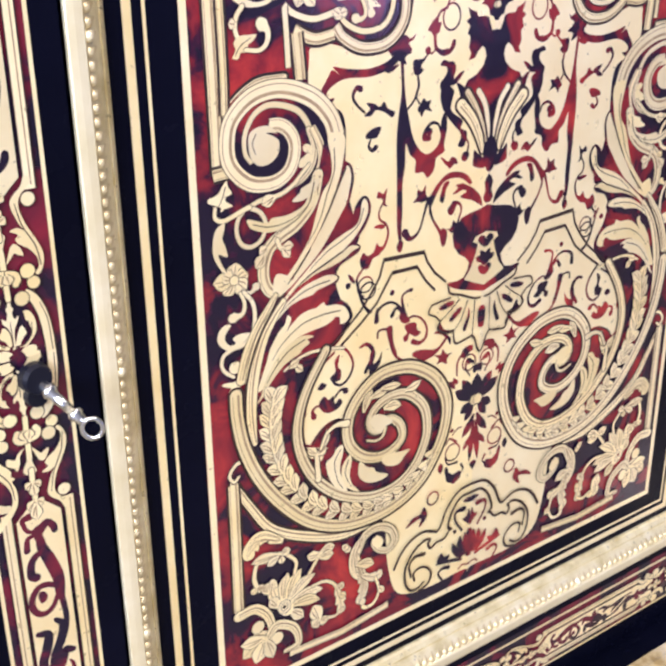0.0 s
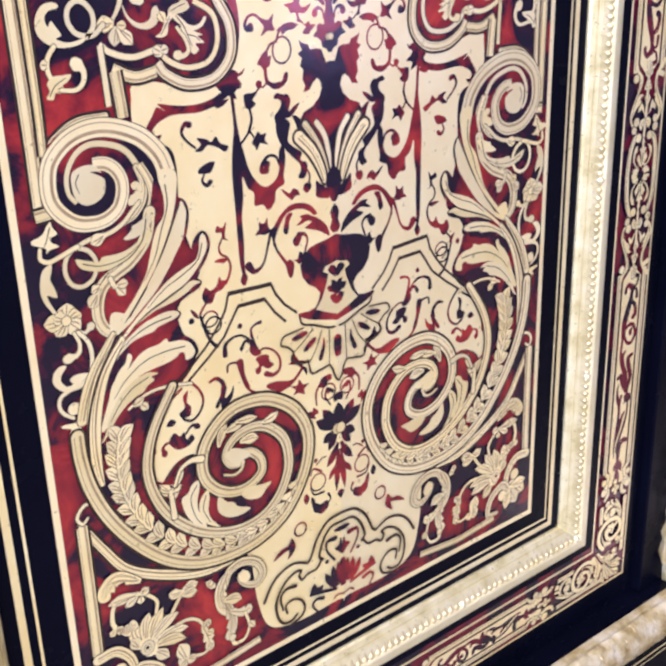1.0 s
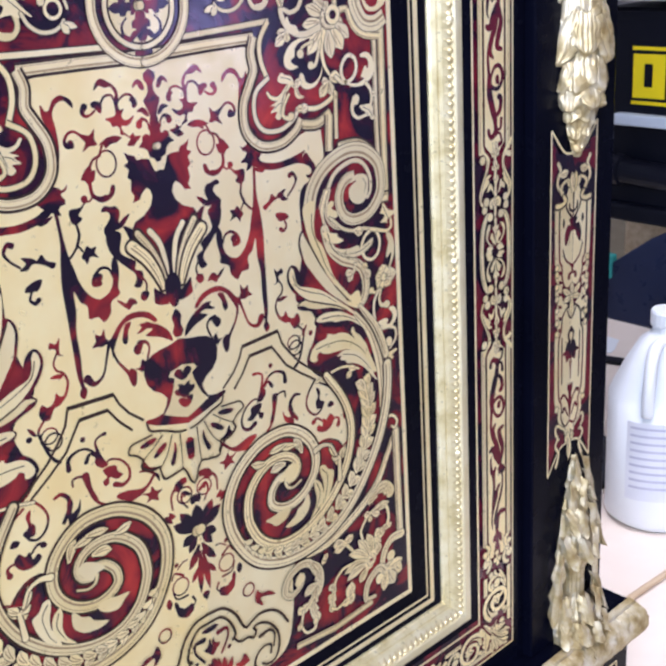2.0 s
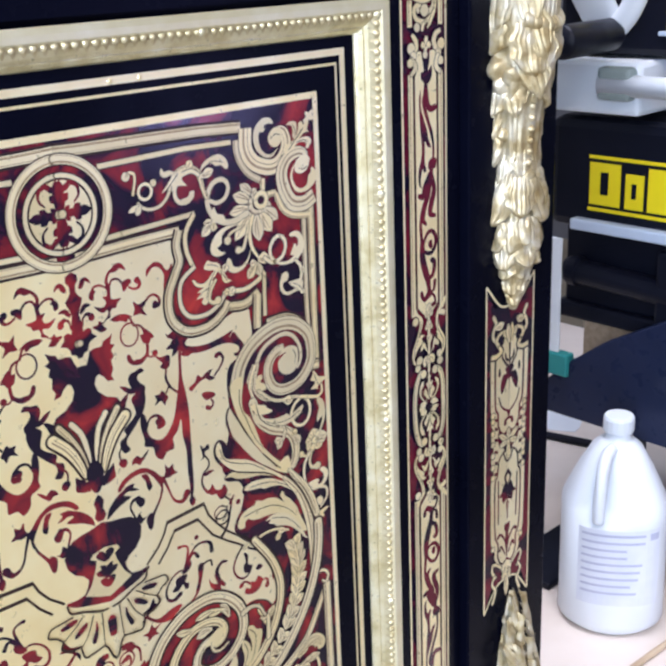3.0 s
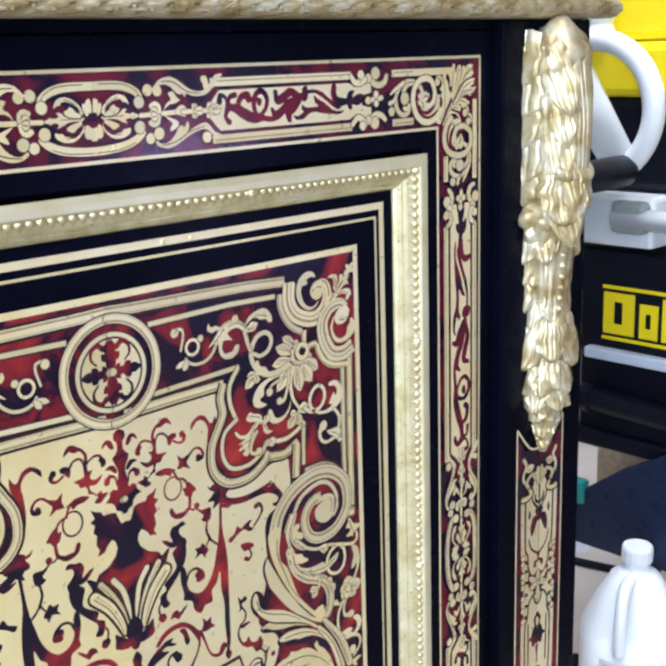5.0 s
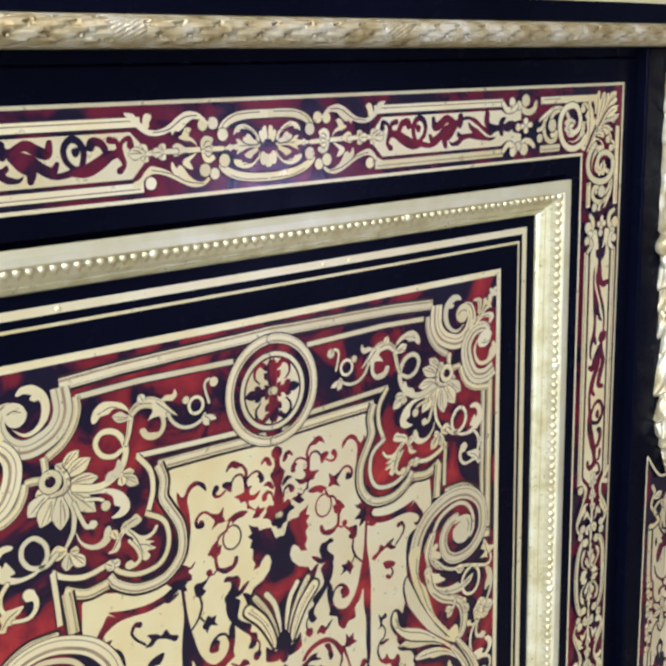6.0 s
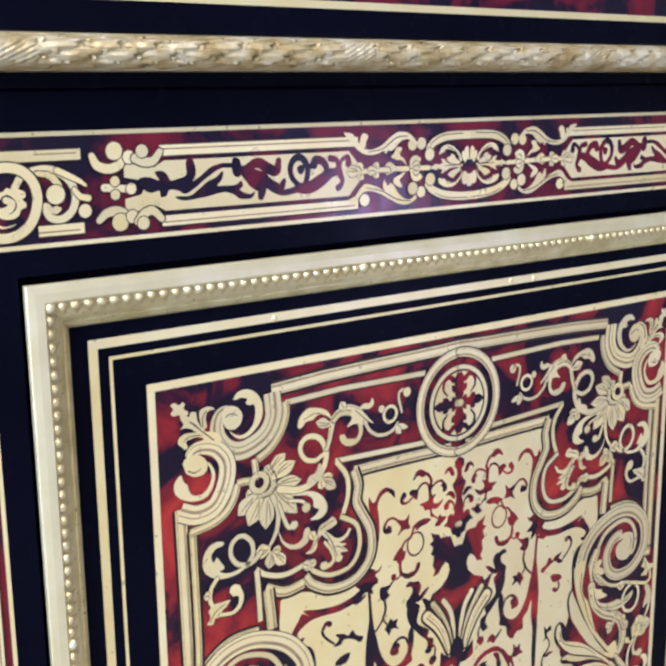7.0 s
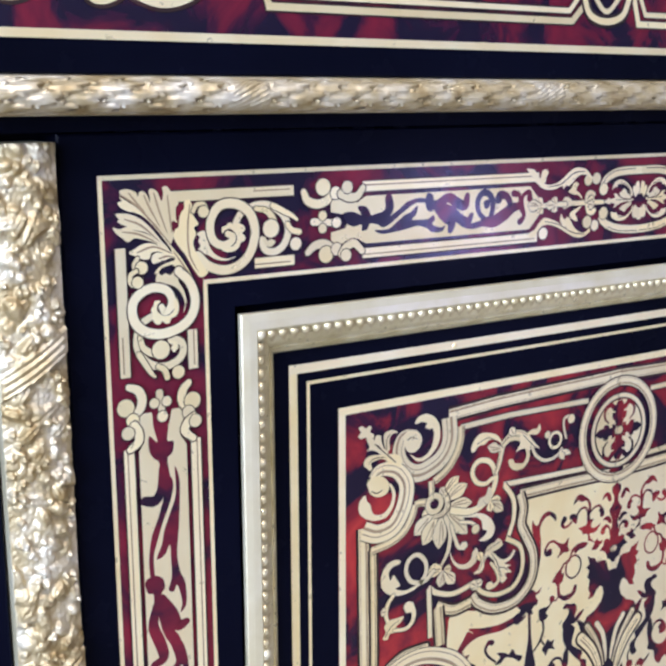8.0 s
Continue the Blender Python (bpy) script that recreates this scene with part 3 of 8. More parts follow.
def corner_volute(brass, shell, ink):
    brass.band([(-133.9, 834.9), (-133.3, 822.1), (-138.7, 812.7), (-149.5, 807.7), (-157.5, 807.8), (-163.7, 812.1), (-166.9, 818.1), (-167.2, 824), (-165, 828.8), (-160.1, 830.5)], 10, 5, 9.5, cap=0)
    brass.fill([(-163.9, 826.2), (-164.5, 829.1), (-162.3, 831.6), (-158.4, 832.1), (-154.5, 830.2), (-152.1, 826.1), (-153.2, 822), (-156.6, 819.5), (-160.5, 820), (-163, 822.6)])
    ink.band([(-162.2, 826.7), (-158.9, 827.9), (-155, 826.3)], 0.6, 0.36, 0.6)
    brass.fill([(-157.1, 835.6), (-154.3, 838.7), (-148.7, 839.2), (-143.8, 836.5), (-140.5, 831.7), (-139.8, 825.6), (-141.7, 820), (-146.3, 815.5), (-151.1, 813.5), (-155.3, 814.1), (-158.8, 817.1), (-160.2, 819), (-157.6, 817.1), (-154, 815.5), (-149.7, 816.4), (-145.8, 820.2), (-144.2, 826.3), (-145.1, 830.5), (-147.7, 830.5), (-150, 832.1), (-148.9, 834), (-152.9, 835.4), (-155.7, 834.7)])
    brass.band([(-125.5, 828.5), (-125.6, 820.7), (-128.7, 812.8), (-134.9, 805.4), (-143.5, 800.3)], 4.2, 4.2, 4.2, cap=0)
    brass.band([(-145.6, 801), (-145.1, 794.6), (-145.5, 789.3)], 3.6, 3.4, 3.6, cap=0)
    brass.band([(-146.6, 789.1), (-152.4, 790), (-156.4, 789.7)], 4, 4, 4, cap=0)
    brass.band([(-156.4, 789.7), (-158.2, 783.5), (-162.8, 776.6), (-171.1, 771.9), (-184.8, 769.6)], 4.2, 4.2, 4.2, cap=0)
    brass.band([(-189.9, 782.2), (-180.9, 778.5), (-170.8, 780.3), (-164.8, 788.1), (-162, 797.5), (-163, 804.9), (-168.2, 811.1), (-175.1, 813.5), (-180.8, 813), (-184.2, 809.5)], 10, 5, 9.5, cap=0)
    brass.fill([(-186.8, 804.9), (-187.4, 807.8), (-185, 810.3), (-180.7, 810.7), (-176.1, 808.6), (-173.6, 805), (-174, 801.1), (-176.7, 799.1), (-181.3, 799.1), (-185.4, 801.6)])
    ink.band([(-184.9, 802.9), (-181.1, 801.2), (-177.3, 802.5)], 0.6, 0.36, 0.6)
    brass.fill([(-188.6, 801.5), (-191.3, 800), (-192.8, 796.8), (-192.5, 792.8), (-189.2, 789.1), (-183.8, 786.5), (-178.3, 786), (-173.7, 787.6), (-170.5, 792.1), (-169.2, 797.8), (-170.2, 801.5), (-172.4, 804.8), (-173.5, 804.6), (-171.8, 800.7), (-171.4, 796.6), (-173.3, 792.2), (-176.5, 789.4), (-179.8, 788.9), (-183.1, 790.1), (-184.7, 792.8), (-185.3, 795.7), (-187.5, 798)])
    brass.fill([(-166, 812.8), (-170.7, 814.6), (-174.8, 817), (-176.2, 821), (-173.5, 821.4), (-168, 819.9), (-165.2, 816.6)])
    brass.fill([(-174.3, 821.6), (-177.6, 821), (-181.6, 824.1), (-185.1, 825.4), (-187.8, 825.4), (-186.2, 827.4), (-187.5, 830.4), (-187.8, 832.7), (-185.1, 832.7), (-183, 830.7), (-181.9, 832.8), (-179, 832.3), (-178.4, 828.8), (-176.8, 825), (-174.9, 823.5)])
    brass.fill([(-183.5, 832), (-186.2, 832), (-188.8, 832.9), (-191.5, 832.7), (-193, 834.3), (-191.5, 836.1), (-192.8, 838.6), (-190.4, 839.3), (-188.3, 837.8), (-186.2, 839), (-184.9, 837.7), (-185.7, 835.5), (-183.5, 833.8)])
    brass.fill([(-175.4, 823.6), (-176.8, 827.3), (-177.1, 832), (-174.9, 833.9), (-170.9, 834), (-168.1, 832.1), (-170.8, 832.1), (-173, 830.6), (-173.5, 827.5), (-173, 823.6)])
    brass.fill([(-175.4, 820.8), (-180.3, 822.2), (-185.6, 822.5), (-188.8, 821), (-189.6, 818.1), (-187.7, 816.2), (-186.1, 814.5), (-184.3, 815.3), (-185.1, 818), (-182.9, 819.2), (-178.9, 819.6), (-175.4, 818.5)])
    ink.band([(-169.3, 816), (-176.2, 822.4), (-183, 828.4)], 0.72, 0.36, 0.6)
    ink.band([(-177.6, 823.6), (-180.3, 826.8), (-182.4, 828.1)], 0.48, 0.36, 0.48)
    ink.band([(-175.4, 824.1), (-175.2, 829.4), (-172.8, 832.4)], 0.48, 0.36, 0.48)
    ink.band([(-176.5, 820.1), (-182.9, 820.6), (-186.7, 818.3)], 0.48, 0.36, 0.48)


def top_tendril(brass, shell, ink):
    brass.band([(-130.5, 780.8), (-118.9, 777.8), (-109.7, 779.4), (-102.8, 785), (-99.7, 792.5), (-100.7, 798.9), (-104.7, 804.4), (-110.9, 806.3), (-115.4, 804.2), (-116.8, 799.5), (-113.5, 793.9), (-107.2, 791.9), (-102.3, 794)], 4, 2.6, 3.2)
    brass.band([(-99.3, 796.9), (-97.4, 802.1), (-95.8, 808.8), (-93.9, 813.9), (-88, 817.4), (-81.6, 817.1), (-75.9, 813.3), (-72.4, 807.6)], 2.4, 2.6, 3.4)
    brass.fill([(-96.1, 813.8), (-99, 818.6), (-105.3, 821.4), (-111.5, 822), (-116, 819.1), (-118.2, 814.6), (-117.3, 811.9), (-114.9, 812.7), (-112.8, 814.8), (-108.2, 815.2), (-105.2, 817.2), (-100.5, 816.4)])
    brass.petal(-95.6, 810.3, -106.3, 813.4, 6)
    brass.fill([(-112.8, 778.8), (-111.4, 783.5), (-106.9, 785.1), (-104.6, 789.7), (-102.3, 786.7), (-102, 781.6), (-106.6, 779.2)])
    brass.petal(-103.5, 780.6, -95.4, 781, 5)
    brass.petal(-102.9, 780, -93.4, 773.1, 6.5)
    brass.petal(-103.5, 780.1, -102.9, 774.4, 5.5)
    brass.band([(-94.4, 812), (-89.5, 814.9), (-82.4, 813.7), (-77.3, 808.5), (-75.9, 801.9), (-79.3, 797.4), (-85.4, 797.3)], 2.4, 3, 2.6)
    brass.fill([(-90.5, 802.5), (-89.3, 798.3), (-84.3, 795.3), (-78.2, 796.2), (-80.3, 798.9), (-85.2, 799.8), (-87.3, 802.7)])
    brass.petal(-87, 816.8, -89.7, 821.7, 5)
    brass.fill([(-81.6, 817.3), (-74.9, 813.7), (-70.5, 809.3), (-66.9, 805.4), (-71.3, 806.9), (-74.5, 805.5), (-77.9, 807.3), (-82.1, 807.3), (-85.3, 806.6), (-82.3, 810.6), (-82.4, 813.2)])
    brass.fill([(-77.3, 815.6), (-73.5, 818), (-69.6, 817.8), (-67.7, 820.3), (-66.6, 816.8), (-69.4, 814.3), (-73.4, 814.9)])
    brass.band([(-73, 807.7), (-70, 802.1), (-64.2, 797.9), (-57.4, 797.2), (-51.8, 799.3), (-49.3, 802.2)], 2, 1.8, 2)
    brass.ring(-54.8, 808.4, 4.6, 1.9)
    brass.dot(-61.1, 812.6, 2.2)
    brass.petal(-50.2, 801.1, -41.8, 798, 3.4)
    brass.petal(-50.9, 800.7, -47.1, 795.3, 4.2)
    brass.band([(-46.3, 808.2), (-48.5, 816.4), (-48, 820.2), (-45.3, 821.3)], 1.6, 2, 1.6)
    brass.dot(-42.5, 819.3, 2.8)
    ink.band([(-96.9, 812), (-105.2, 818.4), (-114.4, 816.3)], 0.48, 0.36, 0.48)
    ink.band([(-79.9, 815.5), (-73.8, 809.9), (-69, 806)], 0.48, 0.36, 0.48)


def lobe_sprig(brass, shell, ink):
    brass.band([(-104.8, 751.3), (-99.7, 745.9), (-92.6, 741.8), (-87.1, 742.8), (-84.2, 746.1)], 2.2, 1.8, 2.4)
    brass.fill([(-102.9, 750.8), (-99, 743.6), (-100.6, 740.3), (-97.3, 736.6), (-96.3, 732.4), (-92.4, 728.5), (-89.2, 730.6), (-90.8, 733.7), (-85.6, 733.7), (-89.3, 737.3), (-86.3, 737.9), (-91.9, 740.6), (-96.5, 745.6)])
    brass.fill([(-106, 750), (-104.2, 753.7), (-99.8, 755), (-96.1, 756.8), (-93, 752.7), (-95.9, 750.5), (-101, 749.6)])
    brass.fill([(-104.8, 750.7), (-107.3, 748.2), (-109.4, 744.6), (-111.3, 741.4), (-114.4, 739.6), (-109.7, 738.9), (-106.9, 741.4), (-106.3, 745.4), (-103.5, 748.4)])
    brass.band([(-101.5, 742.9), (-97, 736.5), (-95.6, 730.9), (-98.8, 728.3), (-102.7, 729.2)], 1.8, 3, 2.2, bulb=1)
    brass.petal(-108.5, 746.4, -111.1, 751.7, 5)
    brass.dot(-113.4, 732.5, 3.2)
    brass.petal(-112.2, 731.7, -116.5, 734.4, 5)
    brass.petal(-112.2, 732.2, -107.5, 733.4, 5)
    ink.band([(-101.6, 748.9), (-97.1, 742.6), (-93.1, 732.6)], 0.48, 0.36, 0.6)
    ink.band([(-95.7, 738.9), (-91.2, 737.5), (-88.2, 734.9)], 0.48, 0.36, 0.48)
    ink.band([(-104.5, 751.2), (-99.8, 753.2), (-95.3, 754.3)], 0.48, 0.36, 0.48)
    ink.band([(-105.4, 748.3), (-108.5, 743.8), (-111, 740.3)], 0.48, 0.36, 0.48)


def roundel(brass, shell, ink):
    brass.half_ring(-1, 806, 30.5, 5.5)
    brass.half_ring(-1, 805.5, 22, 2.6)
    brass.half_disc(-1, 805.5, 19.5)
    shell.petal(-1, 807, -1, 815, 5)
    shell.petal(-1, 804, -1, 796, 5)
    shell.petal(-1, 812, -1, 825, 6)
    shell.petal(-1, 799, -1, 786, 6)
    shell.petal(-1, 812, -6, 817, 4.5)
    shell.petal(-1, 799, -6, 794, 4.5)
    shell.petal(-2, 805.5, -11, 805.5, 5)
    shell.petal(-8, 805.5, -20, 805.5, 6)
    shell.petal(-8, 806, -13, 810, 4.5)
    shell.petal(-8, 805, -13, 801, 4.5)
    shell.petal(-2, 806, -6, 810, 3)
    shell.petal(-2, 805, -6, 801, 3)
    shell.band([(-4.5, 820), (-8, 822.5), (-12, 820), (-12.5, 815), (-9, 811)], 3.6, 1, 2.2)
    shell.band([(-4.5, 791), (-8, 788.5), (-12, 791), (-12.5, 796), (-9, 800)], 3.6, 1, 2.2)
    brass.dot(-1, 805.5, 2.4)


def leaf_spray(brass, shell, ink):
    shell.fill([(-112.9, 653.6), (-107.8, 654.8), (-103.4, 651.2), (-102, 644.4), (-103.4, 637.4), (-105.9, 630.1), (-110.8, 622.5), (-113.9, 618), (-106.5, 617.2), (-101.5, 618.8), (-102.1, 624.9), (-99, 630.7), (-94.3, 633), (-90.6, 629), (-90.3, 622.2), (-94, 615), (-100.1, 607.7), (-97.1, 603.7), (-99.8, 600.3), (-106.7, 597.8), (-114, 594.4), (-115.6, 592.8), (-112.3, 588.6), (-115.6, 584.6), (-121.2, 583.1), (-120.8, 578.7), (-113.4, 576.2), (-105.7, 570.2), (-102.9, 563.4), (-104.5, 560.3), (-111.7, 554.6), (-122.1, 548.5), (-132.2, 547.8), (-140.9, 543.8), (-148.1, 536.7), (-152.4, 531.5), (-160.9, 528.9), (-170.2, 528), (-173.9, 544.8), (-169.8, 563.9), (-162.7, 577.1), (-165.4, 594), (-166.1, 612.3), (-155.6, 621.8), (-136.5, 629.6), (-126.7, 649), (-121, 668.9), (-117.8, 654.4)])
    brass.fill([(-119, 670.9), (-116.9, 656.6), (-117.5, 647.3), (-122.3, 641.1), (-123.8, 638.5), (-126.3, 632.3), (-128.5, 625.5), (-131.8, 616.5), (-137.7, 608.1), (-145, 599.9), (-151.7, 592.9), (-148.4, 589.6), (-141.6, 598.6), (-132.7, 609.4), (-125.3, 619.5), (-119.2, 629.7), (-113.4, 641.8), (-109.2, 655.3), (-108.2, 669.1)])
    brass.fill([(-105.7, 652), (-103.6, 645.9), (-105.1, 637.8), (-107.3, 630.9), (-112.5, 623.4), (-117.9, 615.9), (-126.8, 605.5), (-138.5, 595.9), (-145.6, 590.6), (-141, 598.5), (-132.2, 609.2), (-124.7, 619.6), (-118.7, 629.5), (-112.8, 641.4), (-107.7, 650.5)])
    brass.fill([(-94.4, 631.3), (-92.1, 627.9), (-92.3, 622.4), (-96.4, 615.7), (-102.4, 609.3), (-109.9, 604.1), (-121.5, 599.3), (-133, 594.5), (-141.6, 589.1), (-150.2, 582.5), (-147.8, 586.9), (-138.5, 594.6), (-131.3, 600.4), (-124, 606.1), (-116.7, 610.7), (-108, 614.2), (-100.7, 616.9), (-97.6, 621.5), (-96.5, 628.7)])
    brass.fill([(-97.9, 603.7), (-102.7, 602.5), (-107.2, 599.7), (-116, 596.7), (-127.4, 594.6), (-136, 591.2), (-144.4, 587.8), (-137.3, 592.6), (-121.6, 598.8), (-109.9, 603.1), (-104, 605.8)])
    brass.fill([(-114.8, 590.5), (-113.4, 588.2), (-117, 586.5), (-122.2, 585.5), (-127.9, 584.4), (-130.9, 582.6), (-137.9, 581.8), (-144.9, 579.9), (-150.6, 576.3), (-156.4, 571.6), (-162.2, 565.6), (-166.7, 557.9), (-169.3, 552.3), (-165.1, 562.6), (-159.1, 571.1), (-151.8, 579.2), (-144.7, 584.4), (-136.1, 589), (-127.6, 591.1), (-120.5, 591.9)])
    brass.fill([(-111.7, 559.9), (-107.2, 560.3), (-105.3, 563.8), (-108.4, 569.6), (-114.1, 572.7), (-121.3, 573.6), (-123.2, 576.2), (-128.5, 574.2), (-134.1, 573.9), (-139.9, 572.1), (-145.1, 568.4), (-148.6, 565), (-146.1, 569.5), (-145.4, 572.4), (-147.8, 574.3), (-149.7, 569.7), (-154.1, 565.8), (-157.1, 561.5), (-160, 557.2), (-162.4, 550.2), (-165.9, 542.3), (-168.9, 534.1), (-165.6, 534.4), (-160.4, 543.2), (-154.7, 550.5), (-147.6, 556.2), (-140.6, 559.4), (-132, 560.8), (-123.4, 561.6), (-117.5, 563.4), (-115, 565.3), (-112.1, 563.8)])
    brass.fill([(-130.4, 557.2), (-136.3, 559.5), (-143.4, 558.4), (-149, 555.8), (-154.7, 551.8), (-158.9, 546.6), (-163.2, 540.2), (-166.8, 530.8), (-169.7, 526.5), (-165.8, 529.2), (-161.8, 534.5), (-156.9, 540), (-151.5, 544.4), (-145, 547.6), (-140.5, 548.9), (-137.9, 551.6), (-133.3, 553.9), (-134.7, 556.4)])
    brass.band([(-126.1, 650.1), (-130.2, 636.2), (-140.2, 626.1), (-151.2, 620.8), (-158.6, 615.3), (-162.1, 606.5), (-161.8, 597.2), (-157.8, 590.5), (-151.4, 589.6)], 7, 5.5, 7.5)
    brass.fill([(-155, 599.4), (-149.7, 599.1), (-144.5, 595.4), (-144.2, 591.8), (-148.5, 588.9), (-153.1, 587.6), (-156.7, 591)])
    brass.petal(-159.1, 616.4, -164.7, 614.3, 6)
    brass.petal(-160.9, 613, -167.1, 606.3, 7)
    brass.band([(-153.1, 619.3), (-150.8, 614), (-147.1, 614.1)], 2.6, 3, 2.6)
    brass.petal(-150.2, 614.8, -145.3, 608.1, 5.5)
    brass.petal(-149.7, 614.7, -143, 614.7, 5.5)
    brass.fill([(-124.6, 648.6), (-130.1, 647.3), (-134.2, 645.7), (-137.2, 644.7), (-138.1, 642.5), (-142.9, 638.7), (-137.3, 637.9), (-131.9, 639.4), (-128.2, 642.2), (-125.3, 645.2)])
    brass.band([(-131.7, 656.9), (-136.5, 652.7), (-142.6, 647.3), (-151.4, 643.7), (-161.7, 643), (-169, 641)], 2, 2.4, 2.4)
    brass.petal(-153.5, 643.4, -161.9, 640.5, 7)
    brass.band([(-170.7, 640.7), (-176.1, 636.1), (-177.9, 629.1), (-175.5, 622), (-170, 618.9), (-163.9, 620.8), (-160.8, 625.3), (-160.1, 631), (-163.5, 636.9), (-169.1, 639.9)], 2.4, 2.4, 2.4)
    brass.fill([(-171.3, 634.1), (-165.1, 632.1), (-158.9, 629.8), (-155.9, 632), (-147, 631.8), (-138.9, 633.7), (-131.1, 638.1), (-127.1, 642), (-126.6, 637.2), (-132.3, 631.1), (-140.7, 626.9), (-150.1, 624.9), (-158, 624.5), (-165.5, 626.8), (-169.9, 629.6)])
    brass.fill([(-186.5, 643.4), (-190.6, 645.4), (-193.8, 647.2), (-193.1, 649.2), (-190.2, 649.8), (-187, 651.4), (-185.1, 654.3), (-182.5, 656.7), (-181.7, 653.7), (-179.6, 649.9), (-183.1, 648.4), (-183.3, 646.2), (-179.4, 643.1), (-184.2, 642.3), (-186.7, 641)])
    brass.band([(-189.9, 643.5), (-190.1, 638.5), (-185.9, 636.1), (-179.7, 637.5), (-173.3, 639.6), (-169.5, 640.6)], 2, 2.6, 2.4)
    brass.fill([(-184.8, 634.7), (-188.6, 633.7), (-191.4, 629.7), (-192.6, 622), (-191.4, 615.9), (-188.3, 610), (-185.7, 605.8), (-184.5, 607.2), (-187.3, 612.6), (-189.2, 618.9), (-184.2, 616.3), (-184.6, 621.3), (-186.5, 626.8), (-185.2, 631.1)])
    brass.petal(-180.7, 602.9, -179.3, 612.3, 10)
    brass.petal(-180.2, 602.8, -171.9, 604.3, 9.5)
    brass.petal(-180.2, 602.3, -173.6, 595.8, 9.5)
    brass.petal(-181.2, 602.1, -187.3, 595.7, 9)
    brass.petal(-181.7, 602.9, -193.3, 603.7, 9.5)
    brass.petal(-181.4, 603.6, -187.3, 606.9, 8)
    brass.dot(-180.7, 602.7, 2.6)
    brass.band([(-175.6, 595.8), (-171.2, 593.5), (-167.3, 596.2)], 1.8, 3, 2, bulb=1)
    brass.band([(-175.2, 594.8), (-170.1, 587.8), (-168.9, 578.8), (-171.2, 569.4), (-176.9, 564.7), (-183.4, 563.9), (-189.3, 561.4), (-190.9, 556.3), (-188.8, 551.4), (-183.8, 547.3)], 2.2, 1.8, 2.4)
    brass.band([(-177.5, 594.9), (-175, 588.3), (-176.7, 582.7), (-183, 581.7)], 1.8, 3.4, 2.4, bulb=1)
    brass.fill([(-184, 578), (-188.3, 578.7), (-191.9, 575.3), (-192.6, 570.6), (-189.9, 566.1), (-185.5, 563.5), (-179.5, 564.7), (-174, 568.2), (-171.7, 570.3), (-178.9, 571.6), (-183.2, 569.8), (-181.6, 566.9), (-185, 566.4), (-187.8, 569.7), (-187.5, 573.6)])
    brass.dot(-182.8, 552.6, 3.6)
    brass.fill([(-180.2, 546), (-183.2, 544.3), (-189.6, 545.1), (-191.3, 543.8), (-185.9, 541.1), (-187.3, 538.8), (-183.2, 537.4), (-180.2, 540.3)])
    brass.band([(-155.2, 588.1), (-161.7, 579.3), (-167.1, 572), (-172, 563.3), (-175.9, 554.3), (-179.2, 543.9)], 3, 6, 6.5)
    brass.band([(-150.7, 583.4), (-157.7, 575.7), (-164.3, 566.2), (-169.3, 553.6), (-172.4, 540.4), (-173.8, 526.5), (-173.5, 513.2), (-172.2, 502)], 4, 3, 8.5)
    ink.band([(-149.9, 587.5), (-158.6, 578), (-165.8, 567.4), (-171.3, 555.5), (-175.3, 542.6), (-177.1, 530.3), (-177.5, 514.6), (-176.5, 499.4)], 1.56, 1.2, 1.56)
    ink.band([(-107.7, 650.7), (-112.8, 641.4), (-118.9, 629.6), (-125, 619.4)], 1.2, 0.72, 1.32)
    ink.band([(-132.2, 609.2), (-141, 599), (-147.4, 592.6)], 1.08, 0.48, 1.08)
    ink.band([(-109.9, 603.6), (-121.5, 599), (-133, 594.3), (-143, 588.2)], 1.08, 0.48, 1.08)
    ink.band([(-115.3, 663.3), (-115.1, 651.6), (-120.2, 638.3), (-125.3, 624.9), (-133.1, 613.1)], 0.72, 0.36, 0.6)
    ink.band([(-95.1, 626), (-98.9, 616.8), (-109.6, 610.4), (-121.2, 605.5), (-132.9, 597)], 0.72, 0.36, 0.6)
    ink.band([(-118.6, 588.4), (-130.6, 587.3), (-141.9, 583.7), (-152.8, 576.9)], 0.72, 0.36, 0.6)
    ink.band([(-111.4, 568.3), (-123, 568.8), (-137.3, 567), (-150.3, 559.6), (-158.8, 550.5)], 0.72, 0.36, 0.6)
    ink.band([(-136.4, 556.9), (-147.7, 552.9), (-156.2, 545.8), (-162.8, 537.4)], 0.6, 0.36, 0.6)
    ink.band([(-128.5, 647), (-132.1, 635.9), (-140.6, 628.1), (-152.8, 623.6), (-159.8, 616.8)], 0.72, 0.36, 0.6)
    ink.band([(-167.8, 630.8), (-157.8, 627.5), (-144.6, 628.5), (-133.5, 633.8)], 0.6, 0.36, 0.48)
    ink.band([(-183.2, 653.9), (-185.6, 647.7), (-187.9, 643.7)], 0.6, 0.36, 0.48)
    brass.band([(-150.8, 541.5), (-142.3, 546), (-132.2, 547.8), (-120, 546.6), (-109.3, 544.3)], 1.4, 1.6, 1.8)
    brass.petal(-143.7, 542.8, -138.7, 537.8, 5)
    brass.petal(-148, 542.5, -140.9, 545.1, 5)


def garland(brass, shell, ink):
    brass.laurel_run([(-156.4, 529.1), (-159.4, 509.7), (-157.2, 489.5), (-149, 469.3), (-133.4, 449.5), (-111.8, 434.4), (-88.4, 428.1), (-67.6, 429.7), (-48.2, 438.6), (-35.2, 453.1)], 13.5, 8, 23)


